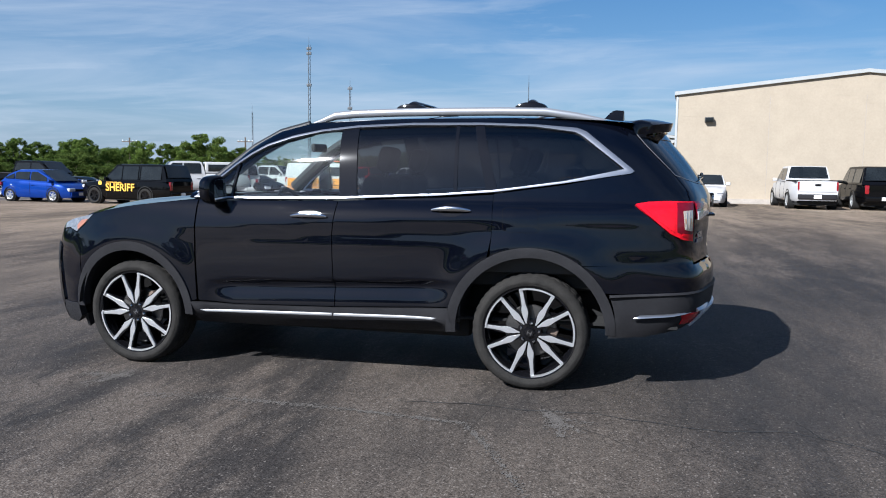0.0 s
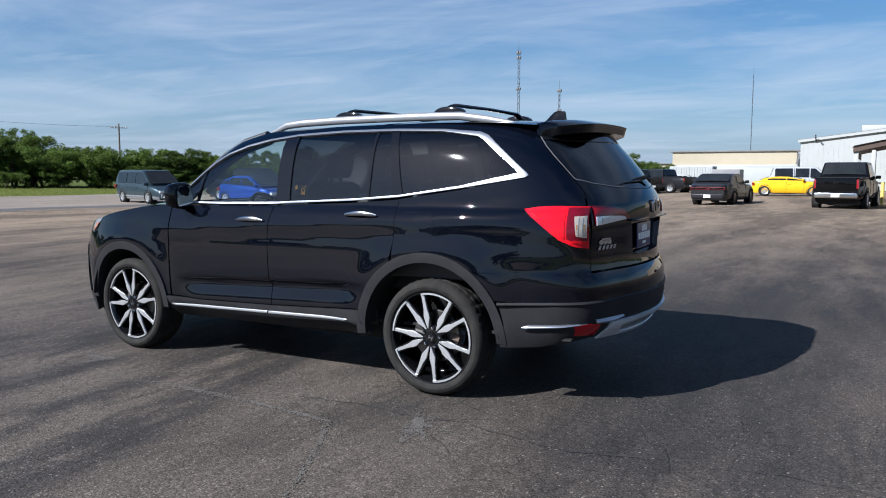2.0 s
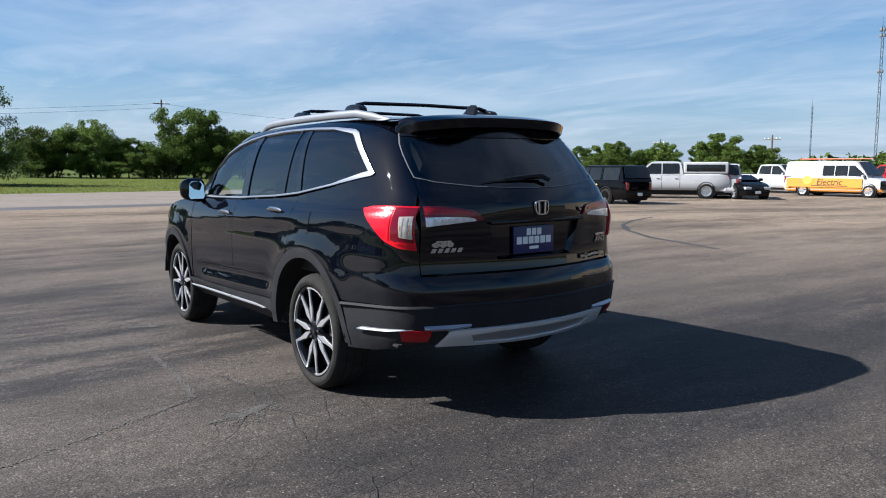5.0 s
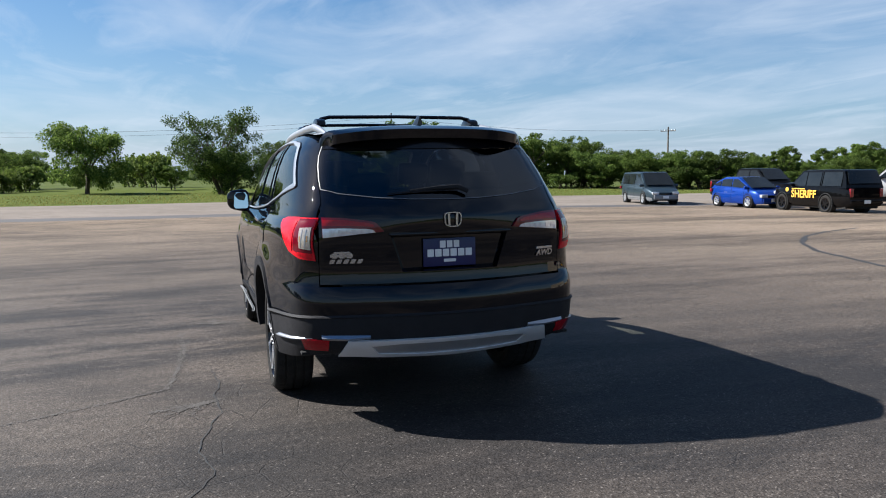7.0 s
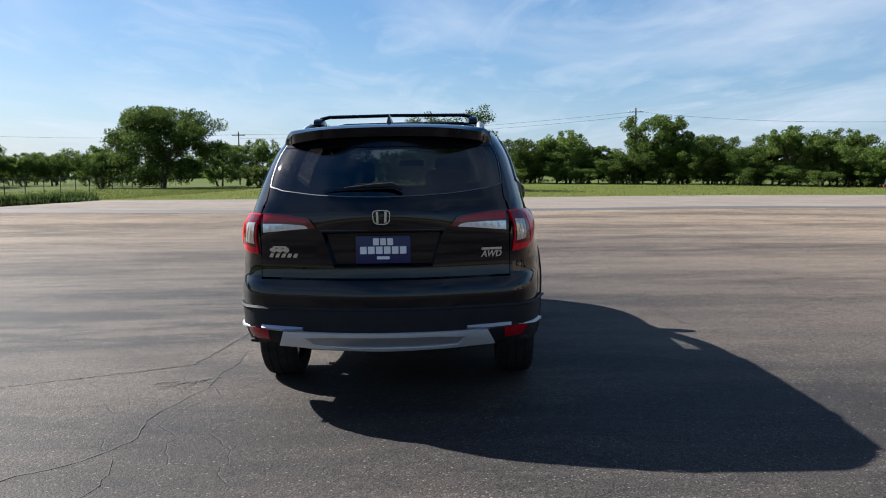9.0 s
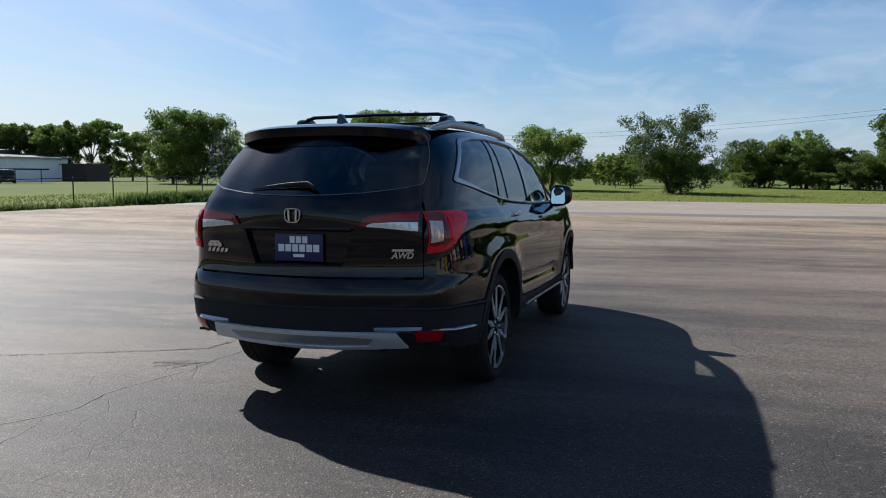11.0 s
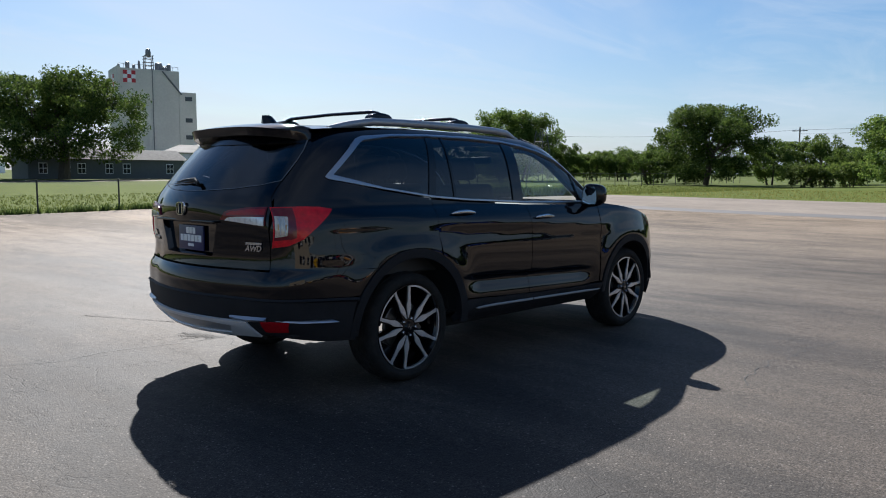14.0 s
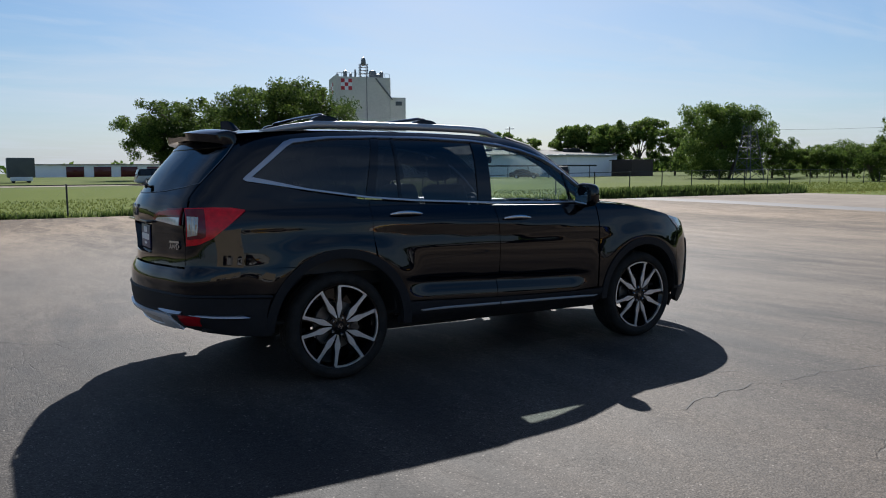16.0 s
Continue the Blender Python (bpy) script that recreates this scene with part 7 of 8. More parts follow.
mast((74.4, -168.4), 32.0, "tall dark lattice radio mast with antennas", 0.30, (31.2, 30.0, 22.5))
mast((68.8, -181.5), 23.6, "lattice radio mast with red-tipped antennas", 0.22, (23.0, 18.0))
mast((105.2, -197.9), 18.6, "thin grey radio mast far off", 0.18)
mast((29.2, -232.4), 30.0, "thin grey radio mast behind buildings", 0.10, (), 0.03)


def pole(at, top, arm=1.2, turn=0.0, double=False):
    t = thing("utility_pole", "weathered timber utility pole with cross arm", "utility pole", pose(at[0], at[1], ground_z(*at) - 0.1, 0, 0, turn), "utility poles round the field")
    part("shaft", tube([(0, 0, 0), (0, 0, top)], [0.12, 0.08], 8), M_POLE, t)
    part("cross_arm", block((-arm, -0.045, top - 0.52), (arm, 0.045, top - 0.43), 0.01), M_POLE, t)
    for x in (-arm * 0.9, -arm * 0.45, arm * 0.45, arm * 0.9):
        part("insulator", lathe([(0.001, 0.14), (0.05, 0.12), (0.06, 0.0)], 8), M_WHITE, t).matrix_basis = pose(x, 0, top - 0.42, 90)
    return t


POLES = [((72.0, -52.5), 7.0, 40), ((56.9, -75.2), 5.1, 20), ((85.7, -21.9), 9.0, 80), ((94.1, 28.6), 7.1, 90), ((84.7, 116.3), 9.9, 120), ((39.5, -71.5), 5.0, 10)]
for at, top, turn in POLES:
    pole(at, top, 0.9, turn)
for k, (p, q_) in enumerate((((94.1, 28.6, 6.8), (85.7, -21.9, 8.7)), ((94.1, 28.6, 6.3), (85.7, -21.9, 8.2)), ((85.7, -21.9, 8.7), (72.0, -52.5, 6.6)), ((94.1, 28.6, 6.8), (92.0, 75.0, 7.6)))):
    pts = [(p[0] + (q_[0] - p[0]) * t, p[1] + (q_[1] - p[1]) * t, p[2] + (q_[2] - p[2]) * t - 0.7 * 4 * t * (1 - t)) for t in (i / 12 for i in range(13))]
    part("power_line", tube(pts, [0.012] * 13, 4), M_DARK, None, "thin dark overhead wire between poles", category="cable")

# chain-link fence along the north edge
fence = thing("fence", "chain-link fence with dark steel posts along the grass", "fence")
FENCE = [(-46 + 3.0 * k, EDGE_Y + 0.35) for k in range(22)] + [(22.5 + 3.1 * k, 26.0 + 0.42 * k) for k in range(24)]
postm = bpy.data.meshes.new("post")
b = lathe([(0.001, 1.24), (0.035, 1.22), (0.036, 1.18), (0.032, 1.17), (0.032, -0.15)], 10)
bmesh.ops.rotate(b, verts=b.verts, matrix=Matrix.Rotation(radians(90), 3, "X"))
b.to_mesh(postm)
b.free()
postm.materials.append(M_DARKSTEEL)
for k, (x, y) in enumerate(FENCE):
    o = new("post", postm)
    o.parent = fence
    o.matrix_basis = pose(x, y, ground_z(x, y))
    if k:
        xa, ya = FENCE[k - 1]
        part("top_rail", tube([(xa, ya, ground_z(xa, ya) + 1.18), (x, y, ground_z(x, y) + 1.18)], [0.021, 0.021], 6), M_DARKSTEEL, fence)
b = bmesh.new()
for k in range(1, len(FENCE)):
    (xa, ya), (xb, yb) = FENCE[k - 1], FENCE[k]
    if xb > 60:
        break
    n = 22
    for i in range(n):
        for d in (1, -1):
            t0, t1 = (i / n, (i + 7) / n) if d > 0 else ((i + 7) / n, i / n)
            if max(t0, t1) > 1:
                continue
            p0 = Vector((xa + (xb - xa) * t0, ya + (yb - ya) * t0, ground_z(xa, ya) + 0.06))
            p1 = Vector((xa + (xb - xa) * t1, ya + (yb - ya) * t1, ground_z(xb, yb) + 1.16))
            lat = (p1 - p0).cross(Vector((0, 1, 0))).normalized() * 0.0011
            b.faces.new([b.verts.new(p) for p in (p0 - lat, p0 + lat, p1 + lat, p1 - lat)])
part("mesh_wire", b, M_GALV, fence, "thin galvanised wire mesh", smooth=False, kind="stuff")

# ---- across the north field ----
wh = thing("white_warehouse", "long white metal warehouse with pale low roof", "building")
a, c = Vector((100.3, 102.8)), Vector((62.0, 131.0))
d = (c - a).normalized()
n_ = Vector((-d.y, d.x)) * -1
n_ = n_ if n_.dot(Vector((1, 1))) > 0 else -n_
b = bmesh.new()
L_ = (c - a).length


def wpt(u, w, z):
    p = a + d * u + n_ * w
    return (p.x, p.y, z)


f0 = [b.verts.new(wpt(*p)) for p in ((0, 0, -0.5), (0, 0, 4.0), (L_, 0, 4.4), (L_, 0, -0.5))]
f1 = [b.verts.new(wpt(*p)) for p in ((0, 22, -0.5), (0, 22, 5.0), (L_, 22, 6.2), (L_, 22, -0.5))]
b.faces.new(f0)
b.faces.new(f1[::-1])
for i in range(4):
    b.faces.new((f0[i], f1[i], f1[(i + 1) % 4], f0[(i + 1) % 4]))
bmesh.ops.recalc_face_normals(b, faces=b.faces)
part("wall", b, M_BOUNCEWALL, wh, "white metal wall", smooth=False)
b = bmesh.new()
f0 = [b.verts.new(wpt(*p)) for p in ((-0.4, -0.4, 4.02), (L_ + 0.4, -0.4, 4.42), (L_ + 0.4, 22.4, 6.5), (-0.4, 22.4, 5.3))]
b.faces.new(f0)
solid(b, 0.16)
part("roof", b, M_ROOFGREY, wh, "pale grey sheet roof", smooth=False)
for u in (8, 17, 26, 36):
    b = bmesh.new()
    p0 = wpt(u, 9, 5.0)
    part("roof_vent", block((p0[0] - 1.6, p0[1] - 0.8, 4.6), (p0[0] + 1.6, p0[1] + 0.8, 5.7), 0.1), M_DARKSTEEL, wh)
part("lean_to", block((99.5, 98.0, -0.5), (105.0, 104.0, 3.2), 0.05), M_BROWN, wh, "dark timber lean-to", smooth=False)

cp = thing("carport", "low flat carport with dark roof and thin posts", "carport")
a2, c2 = Vector((66.7, 98.7)), Vector((80.8, 87.0))
dv = (c2 - a2)
b = bmesh.new()
cr_ = [a2, c2, c2 + Vector((3.2, 3.8)), a2 + Vector((3.2, 3.8))]
b.faces.new([b.verts.new((p.x, p.y, 2.15)) for p in cr_])
solid(b, 0.22)
part("roof", b, M_DARKSTEEL, cp, "dark flat roof", smooth=False)
for k in range(6):
    p = a2 + dv * (0.04 + 0.18 * k)
    part("post", tube([(p.x, p.y, -0.4), (p.x, p.y, 2.1)], [0.07, 0.07], 6), M_DARKSTEEL, cp)
sedan("sedan", "dark sedan under the carport", (72.5, 95.2), -40, P_BLACK)
full_suv("suv", "dark sport utility vehicle under the carport", (77.5, 91.5), 50, P_GREY)

hs = thing("grey_house", "grey single-storey house with white-framed windows", "house")
part("wall", block((33.0, 113.0, -0.5), (56.8, 120.0, 2.9), 0.03), M_HOUSE, hs, "grey siding wall", smooth=False)
b = bmesh.new()
prism([(112.4, 2.85), (116.5, 4.5), (120.6, 2.85)], 0, 24.8, b)
bmesh.ops.rotate(b, verts=b.verts, matrix=Matrix.Rotation(radians(-90), 3, "Z"))
for v in b.verts:
    v.co = Vector((32.5 + abs(v.co.x), abs(v.co.y), v.co.z))
bmesh.ops.recalc_face_normals(b, faces=b.faces)
part("roof", b, M_ROOFGREY, hs, "grey shingle roof", smooth=False)
for x in (35.0, 38.2, 40.4, 44.5, 47.2, 54.3):
    wf = part("window", block((x - 0.6, 112.93, 0.65), (x + 0.6, 113.02, 2.25), 0.02), M_WHITE, hs, "white-framed sash window")
    for i in (-1, 1):
        for j in (0, 1):
            part("pane", block((x + 0.28 * i - 0.23, 112.90, 0.76 + 0.74 * j), (x + 0.28 * i + 0.23, 112.935, 1.40 + 0.74 * j), 0.005, 1), M_WINDOW, wf)

# feed mill tower
ml = thing("mill_tower", "pale concrete feed mill tower with checker signs", "tower")
tw = pose(76.6, 170.6, -0.5, 0, 0, -14)


def mblock(nm, a_, b_, mt, par, label="", bev=0.05):
    o = part(nm, block(a_, b_, bev, 1), mt, par, label, smooth=False)
    o.matrix_basis = tw
    return o


mblock("tower_body", (-5.0, -3.0, 0), (8.2, 8.0, 24.8), M_SILO, ml, "pale concrete tower")
mblock("side_tower", (8.0, -3.2, 0), (12.0, 7.0, 20.0), M_SILO, ml, "lower pale tower")
mblock("corner_slab", (-5.5, -3.2, 0), (-4.9, 8.2, 25.2), M_SILO, ml)
for x in (-2.9,):
    for i in range(3):
        for j in range(3):
            mblock("sign_square", (x - 1.3 + 0.9 * i, -3.10, 21.6 + 0.9 * j), (x - 0.4 + 0.9 * i, -3.0, 22.5 + 0.9 * j), M_SIGNRED if (i + j) % 2 == 0 else M_WHITE, ml, bev=0.01)
for j in range(3):
    for i in range(2):
        mblock("sign_square", (-5.58, 1.0 + 1.2 * i, 21.0 + 0.9 * j), (-5.5, 2.2 + 1.2 * i, 21.9 + 0.9 * j), M_SIGNRED if (i + j) % 2 == 0 else M_WHITE, ml, bev=0.01)
b = bmesh.new()
for x in (1.4, 3.4):
    for y in (1.0, 3.0):
        tube([(x, y, 24.5), (x * 0.8 + 0.48, y * 0.8 + 0.4, 28.6)], [0.12, 0.10], 5, b)
for z in (25.4, 26.2, 27.0, 27.8, 28.5):
    tube([(1.3, 0.9, z), (3.4, 3.1, z)], [0.09, 0.09], 4, b)
    tube([(3.4, 0.9, z), (1.3, 3.1, z)], [0.09, 0.09], 4, b)
part("elevator_frame", b, M_GALV, ml, "steel elevator frame", smooth=False).matrix_basis = tw
part("elevator_head", lathe([(0.001, 1.2), (0.45, 1.0), (0.62, 0.4), (0.62, -0.4), (0.4, -0.9), (0.001, -0.9)], 14), M_GALV, ml).matrix_basis = tw @ pose(2.4, 2.0, 29.1, 90)
for x, r, h in ((-4.3, 0.3, 1.5), (-2.4, 0.5, 2.2), (-1.0, 0.35, 1.6), (0.2, 0.25, 2.6), (4.6, 0.9, 2.4), (5.9, 0.6, 1.6), (6.9, 0.5, 2.2)):
    part("roof_vent", lathe([(0.001, h), (r * 0.9, h - 0.2), (r, h - 0.5), (r, 0)], 12), M_GALV, ml).matrix_basis = tw @ pose(x, 1.5, 24.7, 90)
mblock("roof_rail", (-5.2, -2.95, 25.7), (8.0, -2.88, 25.78), M_GALV, ml, bev=0.01)
for k in range(12):
    mblock("rail_post", (-5.2 + 1.195 * k, -2.95, 24.7), (-5.12 + 1.195 * k, -2.88, 25.7), M_GALV, ml, bev=0.01)
mblock("drop_pipe", (2.1, -3.16, 6), (2.25, -3.0, 24.8), M_GALV, ml, "grey drop pipe", bev=0.02)
part("chute", tube([(4.4, -3.2, 24.6), (8.6, -3.4, 19.4)], [0.18, 0.18], 6), M_GALV, ml).matrix_basis = tw
for z in (18.0, 13.0, 9.0):
    mblock("window", (9.4, -3.28, z), (11.0, -3.18, z + 1.0), M_WINDOW, ml, bev=0.01)
part("conveyor", tube([(13.0, 0, 9.5), (20.0, -3, 2.0)], [0.25, 0.25], 6), M_GALV, ml).matrix_basis = tw
part("base_block", block((-9, -4.5, 0), (14, 8, 3.2), 0.05, 1), M_HOUSE, ml, smooth=False).matrix_basis = tw

# shed, far low building, trucks, lattice mast in the field
sd = thing("metal_shed", "white metal shed with solid dark block for the shaded open bay", "shed")
part("wall", block((88.5, 103.5, -0.5), (99.0, 112.0, 3.9), 0.03), M_BOUNCEWALL, sd, "white metal wall", smooth=False)
# solid block for the open bay; the shade inside is its dark colour
part("open_bay", block((99.0, 103.7, -0.5), (107.0, 110.0, 3.0), 0.03), M_BROWN, sd, "solid dark block for the shaded open bay", smooth=False)
part("roof", block((88.0, 103.0, 3.9), (99.3, 112.5, 4.2), 0.05), M_WHITEMETAL, sd)
part("roof", block((99.0, 103.3, 3.0), (107.4, 110.4, 3.15), 0.03), M_ROOFGREY, sd)
part("post", block((107.0, 103.3, -0.4), (107.3, 103.6, 3.0), 0.01), M_WHITEMETAL, sd)
fb = thing("storage_row", "long low white storage units with red doors", "building")
part("wall", block((8.0, 254, -0.5), (72.0, 262, 3.5), 0.03), M_BOUNCEWALL, fb, "white metal wall", smooth=False)
part("roof", block((7.6, 253.5, 3.5), (72.4, 262.5, 3.8), 0.03), M_ROOFGREY, fb)
for k in range(7):
    part("door", block((17 + 7.8 * k, 253.9, -0.2), (22.0 + 7.8 * k, 254.02, 3.0), 0.01), P_MAROON, fb, "dark red roll-up door")
bt = thing("box_truck", "dark box truck standing by the far road", "truck", pose(0.8, 128.0, -0.3, 0, 0, 90))
part("box", block((-3.0, -1.85, 0.9), (3.4, 1.85, 3.9), 0.1), surface("weathered_truck_box", (0.085, 0.09, 0.09), 0.7, vary=0.2, scale=1), bt, "dark weathered box")
part("cab", block((3.4, -1.2, 0.6), (5.4, 1.2, 2.6), 0.2, 3), P_WHITE, bt)
part("rear_frame", block((-3.1, -1.5, 0.4), (-2.8, 1.5, 1.0), 0.03), M_WHITE, bt)
for x in (-2.0, 4.2):
    for s in (-1, 1):
        part("tyre", lathe([(0.12, -0.3), (0.45, -0.3), (0.48, -0.15), (0.45, 0.0), (0.12, 0.0)], 20), M_TYRE, bt).matrix_basis = pose(x, s * 1.2, 0.48, 0, 0, 0 if s > 0 else 180)
full_suv("off_roader", "white off-road vehicle with black hardtop on the far road", (14.2, 90.5), 0, P_WHITE, roof=P_BLACK)
lt = thing("lattice_mast", "rusty four-legged lattice mast base in the field", "mast", pose(72.2, 51.9, 0.0))
b = bmesh.new()
for i, (sx, sy) in enumerate(((1, 1), (1, -1), (-1, -1), (-1, 1))):
    tube([(sx * 1.25, sy * 1.25, 0), (sx * 0.45, sy * 0.45, 6.4)], [0.06, 0.05], 5, b)
    nx_, ny_ = ((1, -1), (-1, -1), (-1, 1), (1, 1))[i]
    for k in range(5):
        w0, w1 = 1.25 - 0.16 * k, 1.25 - 0.16 * (k + 1)
        tube([(sx * w0, sy * w0, 1.28 * k), (nx_ * w1, ny_ * w1, 1.28 * (k + 1))], [0.035, 0.035], 4, b)
        tube([(sx * w0, sy * w0, 1.28 * k), (nx_ * w0, ny_ * w0, 1.28 * k)], [0.03, 0.03], 4, b)
part("frame", b, M_MAST, lt, smooth=False)


# ---- trees, scrub, grass ----
def leaf_mesh(name, centres, radii, count, size, seed, flat=0.75):
    """Thousands of small bent leaf sprays round clump centres."""
    rng = np.random.default_rng(seed)
    w = radii**2 / np.sum(radii**2)
    pick = rng.choice(len(centres), count, p=w)
    v = rng.normal(size=(count, 3))
    v /= np.linalg.norm(v, axis=1)[:, None]
    v *= (rng.random(count) ** 0.45)[:, None] * radii[pick][:, None]
    v[:, 2] *= flat
    p = centres[pick] + v
    n = rng.normal(size=(count, 3)) + np.array([0, 0, 0.5])
    n /= np.linalg.norm(n, axis=1)[:, None]
    a = np.cross(n, rng.normal(size=(count, 3)))
    a /= np.linalg.norm(a, axis=1)[:, None]
    c = np.cross(n, a)
    s = (size * (0.55 + 0.9 * rng.random(count)))[:, None]
    quad = np.stack([p - a * s, p + c * s * 0.55 + n * s * 0.12, p + a * s, p - c * s * 0.55 + n * s * 0.12], 1).reshape(-1, 3)
    idx = np.arange(count * 4).reshape(-1, 4)
    me = bpy.data.meshes.new(name)
    me.from_pydata(quad.tolist(), [], idx.tolist())
    return me


def make_tree(label, height, spread, trunk, seed, leaf, leaves=5200, size=0.20, low=0.28, gaps=0.35, limbs=6, group="", stems=1, skirt=0, ragged=0.0, fine=1.8):
    """A tapered trunk, forking limbs and a crown of many leaf sprays gathered in uneven clumps."""
    rng = random.Random(seed)
    t = thing("tree", label, "tree", group=group)
    b, tips = bmesh.new(), []
    for st in range(stems):
        ox, oy = (rng.uniform(-0.5, 0.5) * spread * 0.25 * (stems > 1) for _ in range(2))
        top = Vector((ox * 2 + rng.uniform(-.2, .2), oy * 2 + rng.uniform(-.2, .2), height * rng.uniform(0.40, 0.52)))
        foot = Vector((ox, oy, -0.15))
        mid = foot.lerp(top, 0.5) + Vector((rng.uniform(-.12, .12), rng.uniform(-.12, .12), 0))
        tube([foot, mid, top], [trunk, trunk * 0.8, trunk * 0.6], 8, b)
        for k in range(limbs):
            a = 2 * math.pi * (k + rng.random() * 0.7) / limbs
            r = spread * 0.5 * rng.uniform(0.45, 0.9 + 0.25 * ragged)
            start = foot.lerp(top, rng.uniform(0.55, 1.0))
            end = Vector((top.x + r * math.cos(a), top.y + r * math.sin(a), height * rng.uniform(0.50 - 0.2 * ragged, 0.88 + 0.22 * ragged)))
            knee = start.lerp(end, 0.5) + Vector((0, 0, height * 0.05))
            tube([start, knee, end], [trunk * 0.42, trunk * 0.28, trunk * 0.10], 6, b)
            tips += [knee.lerp(end, 0.4), end]
            for _ in range(2):
                e2 = end + Vector((rng.uniform(-1, 1), rng.uniform(-1, 1), rng.uniform(-0.2, 0.7))) * spread * 0.13
                tube([knee.lerp(end, 0.6), e2], [trunk * 0.16, trunk * 0.05], 5, b)
                tips.append(e2)
    part("trunk", b, M_BARK, t)
    cs, rs, small = [], [], fine ** -0.36
    for p in tips:
        cs.append(p)
        rs.append(spread * rng.uniform(0.09, 0.17) * (1 - 0.5 * ragged) * small)
    n = int(46 * (1 - gaps) * fine)
    for k in range(n):
        a, q = rng.uniform(0, 2 * math.pi), math.sqrt(rng.random())
        z = rng.random()
        prof = (math.sin(math.pi * min(max(0.12 + 0.80 * z, 0), 1))) ** 0.6
        r = spread * 0.5 * (1 - 0.3 * ragged) * q * prof * rng.uniform(0.82, 1.08)
        cs.append(Vector((r * math.cos(a), r * math.sin(a), height * (low + (0.94 - low) * z))))
        rs.append(spread * rng.uniform(0.06, 0.15) * (1 - 0.3 * ragged) * small)
    for k in range(skirt):
        a = 2 * math.pi * (k + rng.random()) / skirt
        r = spread * rng.uniform(0.28, 0.46)
        cs.append(Vector((r * math.cos(a), r * math.sin(a), height * rng.uniform(0.13, 0.34))))
        rs.append(spread * rng.uniform(0.07, 0.12) * small)
    me = leaf_mesh("crown", np.array([tuple(c) for c in cs]), np.array(rs), leaves, size, seed)
    me.materials.append(leaf)
    part("crown", me, None, t)
    return t


def plant(proto, x, y, scale=1.0, turn=0.0, tall=1.0, first=[]):
    m = pose(x, y, ground_z(x, y), 0, 0, turn) @ Matrix.Diagonal((scale, scale, scale * tall, 1))
    if proto.name not in first:
        first.append(proto.name)
        proto.matrix_world = m
        return proto
    o = copy_thing(proto, Matrix())
    o.matrix_basis = m
    return o


ROW = "trees of the field hedge"
rowA = make_tree("leafy green hedge tree with several stems", 5.6, 5.6, 0.13, 11, M_LEAF[1], 15500, 0.092, 0.10, 0.30, 6, ROW, 2)
rowB = make_tree("dense dark green hedge tree", 5.2, 6.2, 0.15, 12, M_LEAF[0], 17000, 0.092, 0.08, 0.18, 7, ROW, 2)
rowC = make_tree("ragged green hedge tree with bare trunk", 6.0, 4.6, 0.14, 13, M_LEAF[1], 11500, 0.092, 0.30, 0.45, 5, ROW, 1)
rowD = make_tree("low spreading scrub tree", 4.2, 6.0, 0.12, 14, M_LEAF[0], 14500, 0.092, 0.05, 0.2, 7, ROW, 3)
big = make_tree("tall round dark green field tree", 8.8, 9.4, 0.28, 21, M_LEAF[0], 27000, 0.12, 0.10, 0.1, 8, "field trees", 1, 0, 0.0, 2.6)
grove = make_tree("broad dense field tree with two trunks and drooping skirts", 8.8, 11.6, 0.22, 28, M_LEAF[0], 46000, 0.115, 0.03, 0.0, 9, "field trees", 2, 34, 0.0, 3.0)
lone = make_tree("rounded field tree with dense low crown", 5.6, 6.0, 0.20, 22, M_LEAF[1], 21000, 0.085, 0.10, 0.06, 9, "field trees", 1, 14, -0.5, 2.4)
mesq = make_tree("ragged open mesquite tree with bare twigs", 6.9, 9.0, 0.15, 23, M_LEAF[3], 26000, 0.085, 0.02, 0.20, 9, "field trees", 3, 22, 0.55)
bush = make_tree("bright yellow-green bush in the field", 2.2, 3.4, 0.06, 24, M_LEAF[2], 2600, 0.13, 0.05, 0.1, 6, "field bushes", 3)
oak = make_tree("huge spreading live oak with thick trunk", 14.8, 25.0, 0.85, 25, M_LEAF[0], 50000, 0.19, 0.22, 0.15, 11, "oaks by the far road", 1, 12, 0.0, 5.0)
oakB = make_tree("broad open oak with forked limbs", 12.6, 17.0, 0.6, 26, M_LEAF[0], 24000, 0.18, 0.30, 0.38, 9, "oaks by the far road", 1, 0, 0.0, 3.0)
farT = make_tree("green woodland tree far off", 10.5, 8.5, 0.25, 27, M_LEAF[1], 11000, 0.20, 0.14, 0.28, 7, "far trees", 1)

# hedge row from the field corner round behind the parked vehicles
rng = random.Random(5)
HEDGE = [(77.8, -8.6), (76.3, -12.7), (74.8, -15.5), (73.0, -18.6), (71.2, -23.4), (69.3, -25.6), (66.1, -28.4), (64.2, -31.0), (61.5, -33.6), (59.0, -36.4), (56.5, -38.6),
         (54.6, -41.2), (52.9, -44.0), (51.2, -46.8), (49.9, -49.8), (48.7, -52.6), (47.3, -55.6)]
for k, (x, y) in enumerate(HEDGE):
    pr = (rowB, rowA, rowC, rowD, rowA, rowB)[k % 6]
    plant(pr, x, y, rng.uniform(0.80, 1.1) * (0.93 if k < 9 else 0.78 if k < 13 else 0.60), rng.uniform(0, 360), rng.uniform(0.85, 1.1))
    plant((rowD, rowB, rowA)[k % 3], x + rng.uniform(2.5, 4.5), y + rng.uniform(-2.5, 1.0), rng.uniform(0.8, 1.05) * (0.91 if k < 9 else 0.76 if k < 13 else 0.58), rng.uniform(0, 360), rng.uniform(0.85, 1.1))
